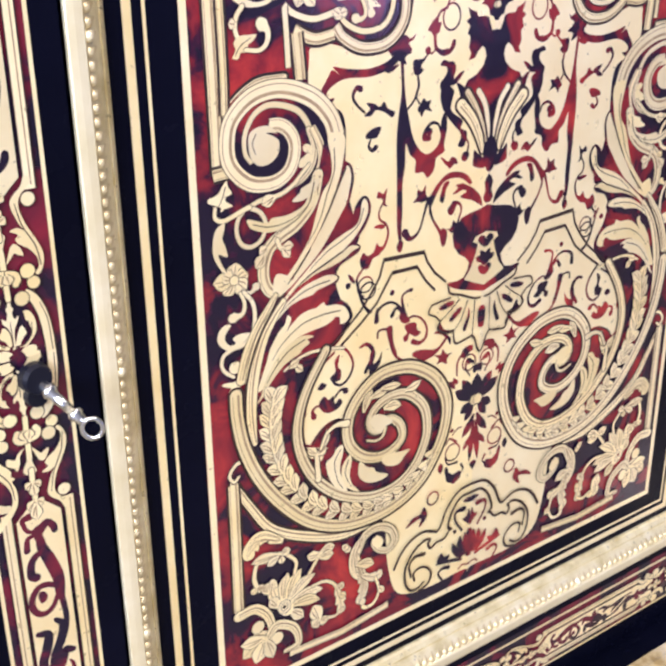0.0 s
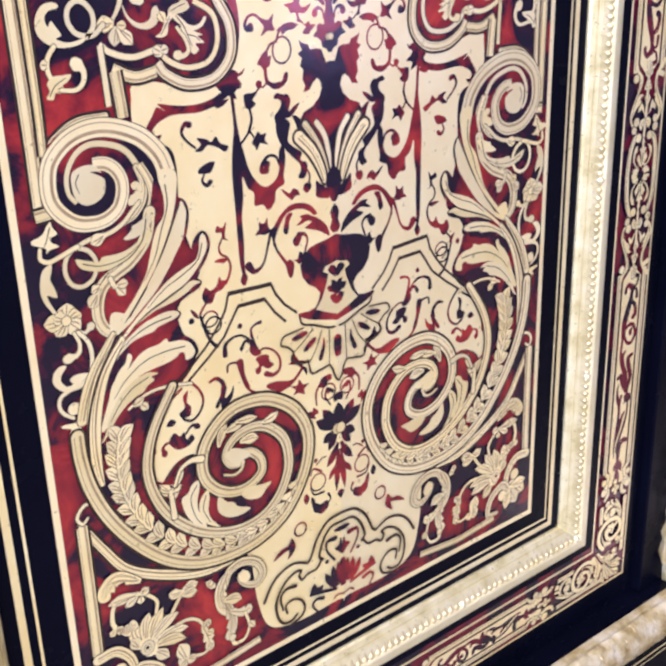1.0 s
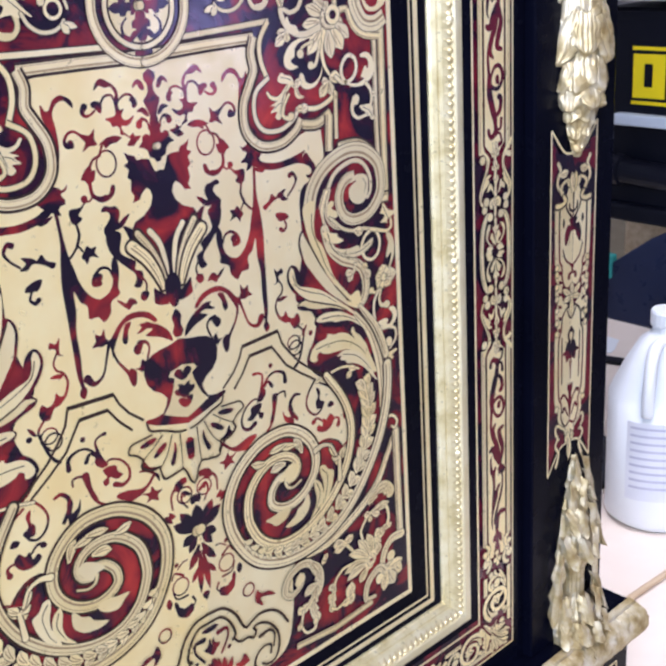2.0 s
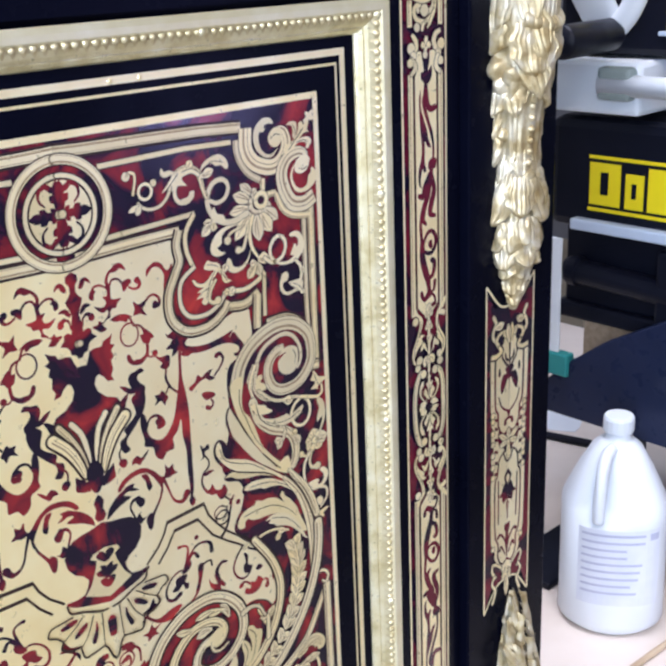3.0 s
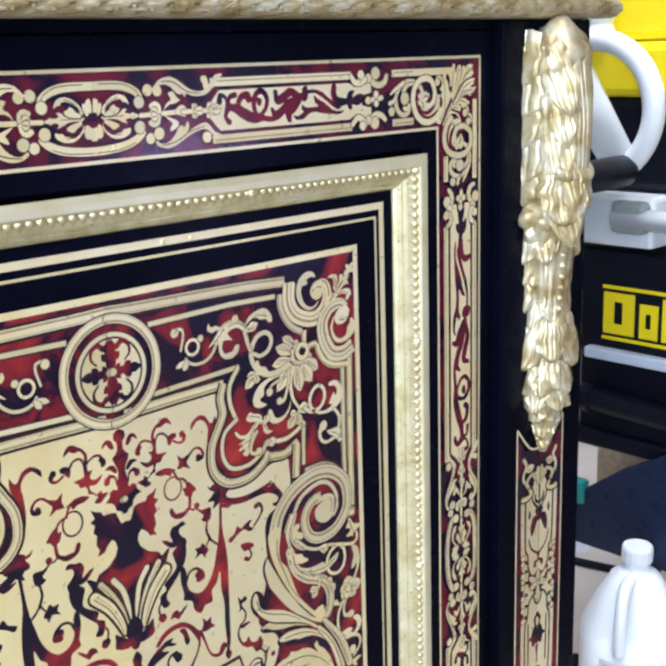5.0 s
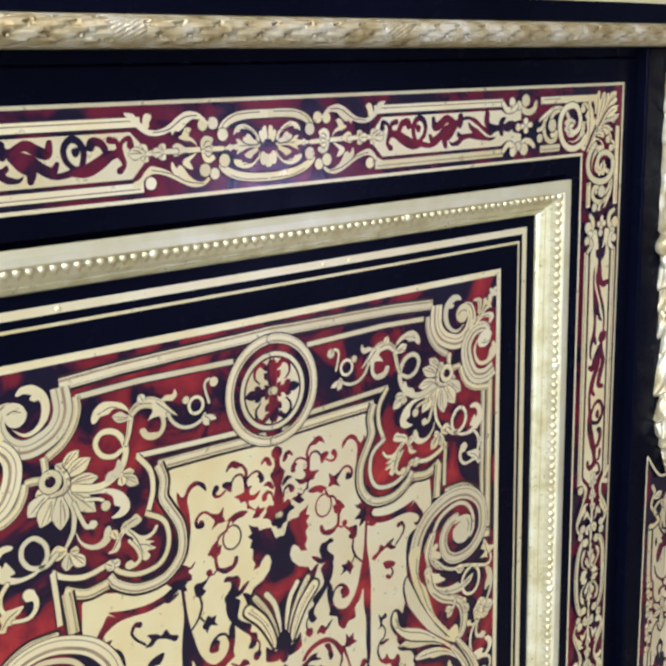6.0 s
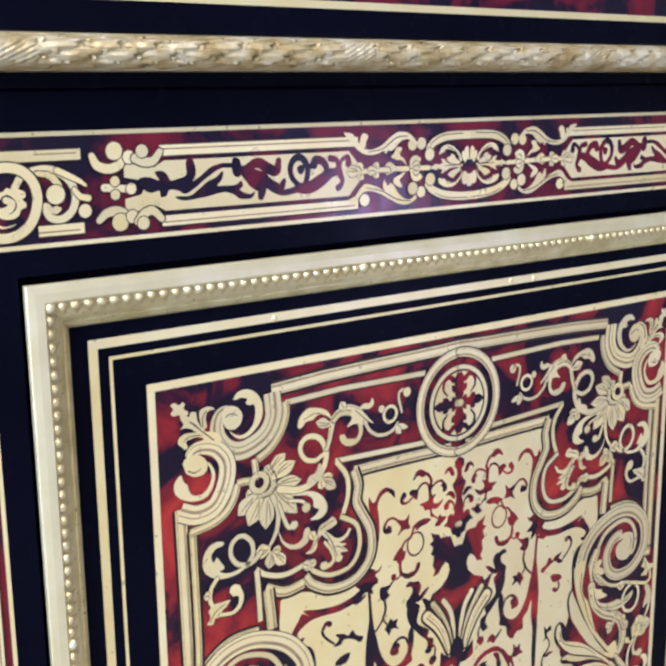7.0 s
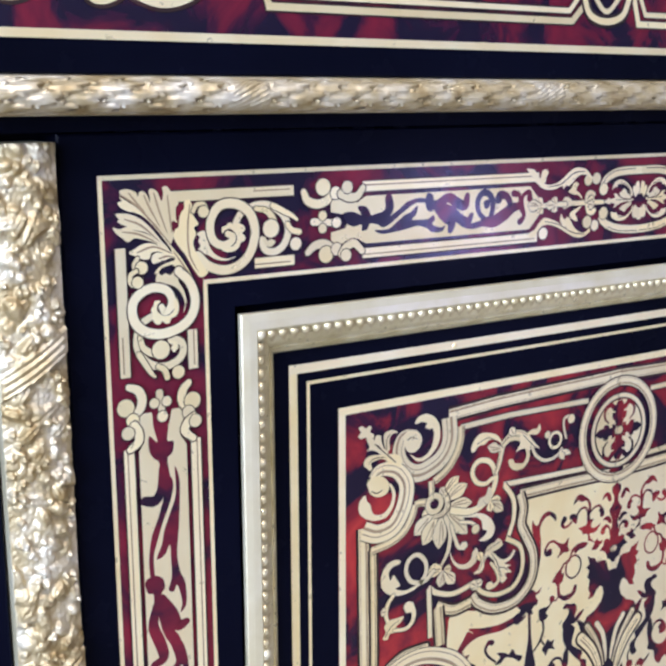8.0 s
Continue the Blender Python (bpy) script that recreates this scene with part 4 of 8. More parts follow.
def lower_corner(brass, shell, ink):
    brass.band([(-188.2, 388.9), (-176.2, 388.9), (-167.3, 379), (-166.2, 367.1), (-177, 370.7)], 7, 3, 6)
    brass.dot(-175.2, 374.7, 4.5)
    brass.band([(-168, 363), (-161.4, 369.7), (-148.9, 362), (-146, 348.8), (-155.8, 347)], 7, 3, 6)
    brass.dot(-161.8, 360, 4.5)
    brass.petal(-174.1, 366, -186.8, 356.1, 11.2, 0)
    brass.petal(-171.1, 362.9, -177.9, 348.2, 11.2, 0)
    brass.petal(-171, 364.5, -187.8, 366.4, 9, 0)
    brass.petal(-169.6, 362.2, -165.4, 346.8, 9, 0)
    brass.band([(-152.7, 343.7), (-112.5, 340.9), (-73.3, 345)], 5, raw=True)


def lower_vine(brass, shell, ink):
    brass.band([(-98.1, 397.6), (-92.5, 407.5), (-82.3, 410.2), (-71.4, 405), (-67.3, 395.3), (-72.3, 389.5), (-80.5, 392.5), (-85.2, 399.1), (-82.4, 403.1)], 6, 2.6, 5.5)
    brass.fill([(-85.9, 402.7), (-79.7, 402.6), (-77, 396.9), (-80.5, 393.8), (-85.3, 397.2)])
    brass.frond([(-93.2, 408.4), (-99.4, 399.5), (-100.3, 387.5), (-95.2, 375.9)], 10, 4, 1)
    brass.frond([(-98.9, 390.8), (-93.8, 377.3), (-93.3, 366.3), (-97.6, 356.9)], 9, 3, -1)
    brass.petal(-98.3, 387.9, -84.8, 383.1, 8, 1)
    brass.frond([(-94.5, 378.2), (-84.3, 372.8), (-77.3, 373.7)], 8, 2, 1)
    brass.band([(-82.9, 371.5), (-80.3, 360.1), (-84.6, 351.9), (-92.3, 351.5), (-94.2, 356.6)], 2, 3.4, 2.2)
    brass.dot(-93.9, 357.1, 2.6)
    brass.petal(-80.9, 363.2, -76.1, 357.4, 5)
    brass.petal(-107.9, 402, -103.9, 404.7, 6)
    brass.petal(-109.1, 403.8, -106.4, 407.7, 6)


def cartouche(brass, shell, ink):
    ink.band([(0, 412.8), (-12.1, 410.8), (-21.7, 401.5), (-27.4, 389), (-30.4, 385.8)], 2.16, 1.92, 2.04)
    ink.band([(-30.4, 385.8), (-42.3, 390.5), (-53.8, 387.8), (-61.7, 381.1), (-67.5, 371.2)], 1.92, 2.16, 2.04)
    ink.band([(0, 405.9), (-9.6, 405.1), (-16.7, 397.5), (-20.3, 386.7), (-17.5, 382.8)], 1.92, 2.16, 1.92)
    ink.band([(-19, 382.7), (-23.5, 377.7), (-31, 377.2), (-35.5, 374.6), (-38.1, 378.9), (-36.3, 382.2), (-42.2, 383.1), (-50.9, 378), (-57.5, 367.6), (-57.5, 355.6), (-53.1, 347.5), (-46.4, 346.2), (-41.2, 349.4)], 1.8, 1.8, 1.92)
    ink.band([(-41.4, 372.4), (-49.5, 373.3), (-54.2, 368.2), (-52.7, 358.2)], 3.12, 1.44, 1.92)
    ink.band([(-49.4, 353.9), (-50.2, 360.5), (-43.9, 362.5), (-37.6, 359.3), (-34.5, 352.9), (-37.4, 346.2), (-46.4, 343.3)], 1.68, 1.92, 1.8)
    shell.petal(-0.9, 353.7, -0.8, 377, 7)
    shell.petal(-5.3, 355.7, -8.9, 373.5, 5, 1)
    shell.petal(-6.8, 354.9, -15.7, 370.2, 5, 1)
    shell.petal(-3.7, 355.7, -4.2, 375, 4.4)
    shell.band([(-6.8, 353.5), (-18.5, 356.6), (-29.3, 358.7)], 2.4, 1.92, 2.64)
    shell.fill([(-29.3, 359.4), (-26, 366.3), (-22.5, 361.9), (-17.9, 362), (-20.9, 357.3)])
    shell.fill([(-6.9, 386.6), (-3, 388.4), (-1.6, 393.4), (0, 387), (0, 379.9), (-3.7, 383.2)])
    shell.band([(-7.4, 377.8), (-13.8, 388.1), (-13.2, 394.7), (-6.3, 394.9)], 1.92, 4.08, 1.92)
    shell.fill([(-7.2, 401.1), (-2.7, 402.7), (0, 402.1), (0, 398.7), (-4.1, 399.2)])
    shell.band([(-23.7, 342.6), (-27.6, 349.4), (-24.6, 353), (-18.4, 351.6)], 1.44, 3.12, 1.92)
    shell.band([(-9, 345.9), (-5.9, 348.1), (0, 346.6)], 1.2, 1.2, 1.2)
    shell.dot(-14, 379.2, 1.6)
    shell.ring(-35.2, 414.3, 4.8, 1.2)
    shell.fill([(-58.1, 399.3), (-52.4, 404.9), (-46, 405.8), (-42.4, 410.3), (-39.8, 402.9), (-43, 398.3), (-46.7, 396.1), (-45.6, 402.7)])


def bowl_and_fan(brass, shell, ink):
    ink.band([(-29.4, 564.5), (-27.3, 558.6), (-18.5, 555.5), (-7.6, 550.8), (-1.9, 549.9)], 1.32, 1.32, 1.44)
    ink.band([(-27.1, 555.8), (-35.6, 555.1), (-42.3, 554.1), (-44.5, 549.3), (-39.3, 546.3), (-35, 542)], 1.08, 1.2, 1.2)
    ink.band([(-35, 542), (-36.5, 537), (-30.2, 532.9), (-23.9, 532.9)], 1.44, 1.44, 1.92)
    ink.band([(-23.9, 531.8), (-21.7, 523.6), (-15, 523.7), (-7.5, 525.1)], 1.2, 1.2, 1.44)
    ink.band([(-7.6, 525.4), (-4.8, 521.7), (-2.6, 515.1), (0, 511.7)], 1.2, 1.2, 1.44)
    shell.fill([(-24.6, 553.1), (-30.4, 553.2), (-36.1, 551.1), (-34, 549.1), (-28.5, 549.6), (-24.5, 551.1)])
    shell.fill([(-18, 547.5), (-23.1, 545.4), (-27.4, 541.1), (-25.6, 539.7), (-21.2, 542), (-17.9, 544.8)])
    shell.fill([(-11.2, 545.1), (-12.6, 539.1), (-15.8, 531.8), (-13.5, 530.1), (-11.3, 535), (-10.2, 539.9)])
    shell.fill([(0, 544.2), (-1.1, 544.2), (-3.2, 541.8), (-3.1, 535.1), (-2.4, 529.9), (-0.2, 528.7), (0, 528.7)], smooth=False)
    ink.band([(-19.7, 553), (-26.7, 547.2), (-34.4, 542.1)], 0.84, 0.6, 0.72)
    ink.band([(-12.6, 550.6), (-17.6, 539), (-23.5, 531.7)], 0.84, 0.6, 0.72)
    ink.band([(-6.5, 549), (-6.8, 536.1), (-7.2, 525.9)], 0.84, 0.6, 0.72)


def finial(brass, shell, ink):
    shell.fill([(0, 771.3), (-0.7, 771.3), (-3.8, 769.3), (-4, 765.9), (-2, 763.5), (-1.9, 759.2), (-3.5, 756.7), (-5.6, 754.8), (-5, 752.6), (-3.3, 748.9), (-2.3, 745.5), (-3.5, 740.3), (-3.9, 734.9), (-6.7, 736.2), (-9.1, 735), (-9.3, 732.2), (-12.3, 729.2), (-8.7, 728.3), (-6.5, 726.3), (-5.5, 722.6), (-2.5, 721.4), (-1.4, 719.3), (0, 719.3)], smooth=False)
    shell.fill([(-4, 761.2), (-5.6, 765.4), (-8.6, 766.7), (-11.2, 764.8), (-11.8, 762.3), (-8.8, 764.1), (-7.5, 761.9), (-5.6, 760.3)])
    shell.fill([(-3, 746.9), (-5, 750.3), (-7.9, 751), (-10.8, 749.2), (-7.8, 748.4), (-5.8, 746.6), (-3.7, 745.3)])
    shell.band([(-3.8, 738.4), (-4.7, 742.7), (-7.6, 744.5), (-10.2, 742.7)], 1.2, 3.6, 1.68)
    shell.dot(-10.3, 741.6, 2.1)
    brass.dot(-0.8, 728.1, 1.9)
    shell.fill([(-9.9, 753.4), (-10.6, 756.4), (-12.8, 758.1), (-14.9, 756.3), (-13.6, 754.8), (-13.2, 752), (-11.4, 751.7)])
    shell.band([(-12, 756.5), (-14, 759.1), (-17.5, 759.5), (-21.4, 757.4), (-23.2, 755.1)], 1.68, 1.2, 1.44)
    shell.band([(-23.6, 756.1), (-22.6, 761.1), (-24.8, 765.2), (-28.2, 767.5)], 2.64, 1.92, 1.92)
    shell.fill([(-25.1, 765.7), (-28.1, 768.6), (-31.5, 770.1), (-34.6, 768.6), (-36.6, 764.4), (-32.9, 766.4), (-29.8, 765), (-26.8, 765.2)])
    shell.fill([(-22.7, 758.4), (-24.9, 757.8), (-24.6, 752.6), (-25.3, 749.2), (-31.5, 748.3), (-28.8, 746.1), (-27.3, 743.5), (-24.3, 743.3), (-23, 740.9), (-23, 738.5), (-19.9, 737.5), (-17.6, 735.5), (-18.8, 737.8), (-21.2, 740.1), (-21.6, 743), (-18.3, 742.5), (-15.5, 743.9), (-12.9, 747.5), (-17, 745.9), (-20, 746.4), (-20.9, 748.8), (-19, 752), (-21.9, 752.2)])
    shell.band([(-24.3, 757.5), (-26.4, 760.6), (-30.5, 760.3), (-33.5, 756.9)], 1.44, 1.44, 1.44)
    shell.fill([(-32.9, 757.1), (-35.7, 758.7), (-39, 758.4), (-39.4, 756.2), (-37.1, 754.6), (-35.7, 752.9), (-33.7, 751.8), (-32.9, 754.2)])
    shell.band([(-37.6, 753.7), (-40.7, 751.8), (-43.8, 751.8), (-45.3, 754.1), (-43.7, 756.7)], 1.44, 4.08, 1.92)
    shell.fill([(-22.5, 736.7), (-24.7, 738), (-28.4, 738.6), (-33.1, 737.8), (-37.9, 734.8), (-34.8, 734.8), (-33.6, 732.4), (-30.2, 734.2), (-26.1, 734.6), (-23.8, 735.8)])
    shell.band([(-34.1, 736.4), (-36.7, 732.9), (-38.1, 729.2)], 1.44, 1.44, 1.44)
    shell.ring(-34.5, 724.2, 6.3, 1.2, 1.15)
    shell.fill([(-20.2, 737.4), (-17, 735.4), (-19.5, 731.9), (-15.5, 730.9), (-13.4, 732.6), (-10, 735.5), (-13.9, 736.3), (-14.7, 738.2), (-17.2, 736.7)])
    shell.fill([(-38.6, 735.7), (-40, 739.1), (-39.4, 744.2), (-42.7, 741.4), (-46.5, 742.3), (-49.8, 743.3), (-47.8, 740.3), (-45.9, 737.5), (-48.2, 733), (-43.8, 735.3), (-40.7, 735.1)])
    shell.band([(-48, 741.9), (-51.8, 744.7), (-55.8, 744.2), (-58.3, 740.7), (-57.3, 737.7), (-54.4, 737.6)], 1.68, 3.6, 1.8)
    shell.dot(-54.9, 738.9, 1.9)
    shell.band([(-37.8, 729.3), (-42.2, 728), (-44.7, 724.8), (-45, 721.3)], 1.44, 1.68, 1.56)
    shell.fill([(-42, 722), (-44.8, 722), (-45.7, 725), (-48.6, 722.8), (-51.7, 718.5), (-49.3, 717.3), (-47.5, 715), (-43.6, 716.5), (-42.6, 719)])
    shell.band([(-46.4, 716.2), (-46.3, 712), (-45.3, 708.1), (-41.3, 705.7), (-36.9, 705.7)], 2.16, 3.12, 2.4)
    shell.fill([(-31, 711.4), (-31.5, 707.4), (-34.9, 704.3), (-39.8, 703.3), (-43.7, 705.2), (-38.8, 706.2), (-35.2, 707.6), (-33.2, 711.6)])
    shell.band([(-45.3, 708.1), (-48.5, 705.7), (-50.9, 706.9)], 1.2, 1.2, 1.2)
    shell.dot(-51.3, 707.6, 2.1)
    shell.fill([(-52.5, 703.6), (-56.3, 703.5), (-61.2, 703.4), (-61.9, 700.1), (-60.8, 695.8), (-57.5, 694.8), (-54.1, 697.3), (-56, 699.6)])
    shell.band([(-59, 697.5), (-57.9, 692.7), (-57.5, 688.4), (-59.9, 682.1)], 1.44, 1.92, 1.68)
    shell.band([(-50.2, 706.3), (-54.3, 703)], 1.2, 1.2, 1.2)
    shell.fill([(-50.5, 757.1), (-50.9, 761.1), (-54.2, 763.7), (-57.7, 764.8), (-62, 762.9), (-65, 758.1), (-67.3, 758.3), (-69.5, 761.6), (-69.6, 755.3), (-67.3, 748.9), (-66.3, 740.8), (-67.2, 732.4), (-69.3, 725), (-72, 718.2), (-69.3, 717.3), (-65.4, 724.1), (-62.9, 731.6), (-61.9, 739.2), (-62.3, 748), (-63.2, 755.3), (-60.5, 760.3), (-56.2, 761.9), (-53.2, 759.7)])
    shell.fill([(-60.2, 717.7), (-63.3, 715.4), (-66.6, 715.8), (-68.7, 718), (-72.1, 718.5), (-77, 713.9), (-73.7, 710.8), (-75.7, 702.7), (-71.5, 705.1), (-68.8, 704.2), (-65.8, 706.9), (-62.7, 709), (-65, 712.9), (-61.9, 714.4)])


def mask(brass, shell, ink):
    shell.fill([(0, 714.4), (-3.1, 713.9), (-4.9, 717.9), (-6.2, 721.6), (-9.2, 722.5), (-14.5, 722.5), (-16, 725.3), (-20, 726.6), (-22.6, 728.5), (-21.3, 724.8), (-20.4, 722.6), (-23.5, 720.9), (-20.6, 718.2), (-22.2, 713.9), (-19.9, 711.9), (-20.8, 706.1), (-18.9, 702.5), (-20.6, 698.9), (-15.9, 699.9), (-13.6, 703.4), (-10.3, 705.9), (-8.1, 704.1), (-7, 700.1), (-8.8, 695.1), (-14, 690.3), (-20.9, 687.6), (-23, 684.1), (-27, 686.9), (-29.5, 687.2), (-27.1, 682.4), (-25.8, 678.3), (-27.3, 674.9), (-23.9, 672.4), (-19, 669.3), (-21.4, 666.4), (-17, 662), (-13.9, 658.6), (-10.4, 651.9), (-6.8, 646.4), (0, 646.9)], smooth=False)
    brass.band([(-2.8, 650.8), (-3.2, 660.4), (-6, 672.1), (-11.7, 680.4)], 2.6, 3.6, 3.2)
    brass.band([(-4.6, 648.4), (-7.7, 660.1), (-13.1, 670.9), (-20.2, 680.8)], 2.6, 3.8, 3.4)
    brass.band([(-6.6, 644.7), (-10.1, 654.3), (-16, 664.6), (-25, 674)], 3, 7, 6)
    shell.fill([(0, 652.9), (-0.3, 652.9), (-2.5, 651.5), (-5.2, 648.1), (-6.2, 644), (-5.1, 637.4), (-3.5, 634), (-2, 631.4), (0, 630.5)], smooth=False)
    shell.fill([(-3.3, 637.9), (-6.7, 641.1), (-10.7, 643.9), (-13.4, 646), (-13.8, 641.2), (-13.9, 636.8), (-10.3, 634.7), (-6.5, 633.9), (-4.1, 634)])
    shell.fill([(-19.9, 658), (-24.5, 660.6), (-23.4, 664.8), (-28.1, 668.3), (-30.8, 670.2), (-33, 673.1), (-32.2, 677.7), (-30.9, 682.8), (-34.3, 686.1), (-38.3, 688.5), (-41.2, 682.4), (-39.8, 675.1), (-36.8, 670.3), (-32.9, 665.9), (-28.7, 661.7), (-25.2, 658.3), (-24.5, 654.5), (-26.6, 650.5), (-22.4, 649.2), (-20, 653.1)])
    shell.fill([(-23.7, 693.4), (-27.5, 692.4), (-31.6, 689.9), (-30, 695.5), (-31.9, 699.4), (-35.4, 699.9), (-39.6, 701.1), (-41.8, 698.4), (-37.6, 697.3), (-36.7, 694.4), (-38.6, 691.5), (-41.7, 688.2), (-40.4, 683.8), (-35.6, 686), (-31.2, 686.3), (-27.7, 688.4)])
    shell.band([(-20.5, 654.6), (-18.2, 650.3), (-18.9, 645.1)], 1.2, 1.44, 1.32)
    shell.fill([(-17.1, 643.4), (-18.3, 645.8), (-22, 645.8), (-23.2, 642.2), (-20.2, 640.1)])
    shell.fill([(-26.1, 639.8), (-27.4, 642.9), (-30.7, 644.5), (-33.6, 642.2), (-36.4, 644.1), (-39.5, 645.6), (-36.8, 641.9), (-34, 639.4), (-31.9, 637.8), (-28.9, 639.9)])


def pods(brass, shell, ink):
    shell.fill([(-68.8, 704.2), (-67.5, 689.6), (-65.9, 679), (-63.9, 671.4), (-61.3, 661.9), (-57, 654.2), (-51.3, 649.5), (-46.1, 650.2), (-41.9, 653.6), (-40.1, 658.6), (-40, 666.9), (-37.6, 671.5), (-35.7, 668.4), (-35.6, 661.2), (-37.3, 653.2), (-36.9, 648.9), (-43, 645.7), (-44.3, 639.5), (-49.1, 635.2), (-52.9, 639.2), (-58.6, 639.8), (-58.6, 647), (-62.7, 650.9), (-66, 657.8), (-66.2, 645.4), (-67.9, 634.9), (-67.6, 620.3), (-68.1, 607.5), (-67.7, 596), (-71.1, 606.3), (-71.8, 624.8), (-72.2, 643.2), (-72.7, 661.1), (-71.5, 674.7), (-69.8, 685.9), (-70.2, 697.4), (-70.7, 703.6)])
    shell.band([(-39.6, 660), (-42.1, 665.3), (-47, 666.7), (-51.3, 663.4), (-52.5, 659.1), (-49.2, 658.6)], 1.44, 4.08, 2.16)
    shell.dot(-48.8, 661.9, 2.4)
    shell.fill([(-47.3, 673.3), (-49.2, 676.4), (-48, 679.8), (-51.5, 679.7), (-53.6, 681.6), (-56, 678.8), (-58, 675.8), (-56.1, 673.5), (-54.9, 671.2), (-52.3, 674.8)])
    shell.band([(-59.6, 682.8), (-62.3, 679.6), (-66, 676.3)], 1.44, 1.44, 1.44)
    shell.band([(-58.9, 682.5), (-56.7, 679.1)], 1.2, 1.2, 1.2)
    shell.fill([(-74.1, 676.8), (-79.1, 679.3), (-81.8, 683.4), (-85, 680.9), (-88, 682.9), (-94, 684.3), (-91.6, 680.6), (-95.6, 677.5), (-91, 676.9), (-87.7, 679.4), (-83.5, 678.4), (-79.8, 676.4), (-76.2, 674)])
    shell.band([(-95.4, 679.3), (-100.7, 684.2), (-103.2, 688.9), (-100.7, 693), (-98.1, 692.2)], 1.44, 3.6, 1.92)
    shell.fill([(-83.7, 669.4), (-87.6, 670.1), (-93.4, 667.9), (-94.6, 665.1), (-89.9, 664.2), (-86.5, 664.5)])
    shell.band([(-90.7, 664.6), (-92.4, 660.3), (-89.8, 657.6), (-87.4, 659)], 1.2, 3.12, 1.92)
    shell.band([(-48.4, 621.5), (-51.5, 612.5), (-53.8, 605.7), (-57.2, 601.7), (-61.9, 600.7), (-65.4, 604.9)], 2.4, 5.28, 1.68)
    shell.fill([(-50.4, 631.1), (-53, 627.9), (-56.5, 629.3), (-56.8, 625.2), (-59.5, 622.2), (-55.8, 621.9), (-52.7, 621), (-48.5, 622.7), (-50.2, 626)])
    shell.fill([(-66.5, 598.4), (-68.9, 601.8), (-71.6, 597.2), (-68.9, 593.6)])
    shell.fill([(-78, 623.6), (-80.3, 625.8), (-79, 634.4), (-81.8, 631.5), (-85.2, 633.3), (-86.3, 629.8), (-82.6, 628.7), (-81.6, 624.7)])
    shell.band([(-81.7, 626.5), (-84.8, 620.9), (-83.7, 616.3), (-79.8, 613.4), (-77.9, 607.9), (-79.5, 602.1), (-82, 598.5)], 1.2, 1.92, 1.44)
    shell.fill([(-79.8, 612.8), (-83.4, 613.9), (-87, 613.7), (-88.3, 612.6), (-84.6, 611.5), (-81.7, 610.8)])
    shell.fill([(-80.7, 599.7), (-84.4, 600.8), (-86.1, 603.3), (-88.5, 598.4), (-92.7, 596.7), (-95.9, 599.2), (-98.4, 594.3), (-96.5, 589.9), (-92.1, 589.2), (-88.9, 594.4), (-84.7, 595.5)])
    shell.band([(-95.8, 590.2), (-100.5, 584.3), (-99.3, 578.2), (-97.1, 570.6), (-93.6, 564.2), (-90.4, 561.6)], 1.44, 2.4, 1.8)
    shell.dot(-106.7, 581.7, 1.9)
    shell.ring(-92.4, 575.3, 5.4, 1.2, 0.95)


def crest(brass, shell, ink):
    shell.fill([(-13.9, 626.4), (-17.3, 631), (-21.9, 633.8), (-28.4, 635.3), (-34.7, 634.6), (-41.4, 630.1), (-46.1, 624.6), (-49.8, 622.2), (-47.8, 618.7), (-46.8, 612), (-45.6, 616.8), (-42, 623.8), (-38, 629.1), (-35, 630.9), (-29.9, 631.7), (-24.1, 630.8), (-19.4, 628.3), (-16, 625.3)])
    shell.fill([(-32, 630), (-36.2, 629.8), (-38.2, 624.8), (-39.3, 620), (-36.8, 617.7), (-35.2, 621.1), (-34.7, 625)])
    shell.fill([(-13.9, 623.4), (-17.2, 625), (-21.2, 627), (-26.5, 626.8), (-25.3, 624.6), (-29.2, 621.8), (-25.7, 621.8), (-21.4, 623), (-18, 621.4), (-23.1, 619), (-17.8, 616.7), (-13.3, 615.1), (-7.9, 612), (-4.6, 610.1), (-5.9, 615.6), (-9.5, 620)])
    shell.band([(-22.8, 607), (-21.7, 611.7), (-24, 615.3), (-28.2, 615.9)], 1.44, 3.12, 1.68)
    shell.fill([(-25.6, 615.8), (-29.5, 616), (-32.7, 613.1), (-31.8, 609.8), (-28.8, 609), (-26.6, 612.4)])
    shell.band([(-22.8, 607.6), (-24.8, 602.4), (-28.4, 599.3)], 1.44, 1.44, 1.44)
    shell.fill([(-25, 601.4), (-27.7, 605.2), (-29.8, 600.9), (-32.7, 600.8), (-30.2, 598.8), (-28.1, 597.3)])
    shell.band([(-46.6, 616.4), (-44.5, 609.6), (-40.6, 603.6), (-37.4, 598.7), (-35.4, 592.2)], 1.44, 3.12, 1.92)
    shell.fill([(-32.5, 599), (-36.5, 602), (-38.2, 596.8), (-35.9, 590.4), (-33.4, 592.1)])
    shell.fill([(0, 629.5), (-2.1, 627.3), (-3.6, 624.3), (-2.4, 619.5), (-4.2, 614.5), (-2, 611.3), (0, 611.3)], smooth=False)


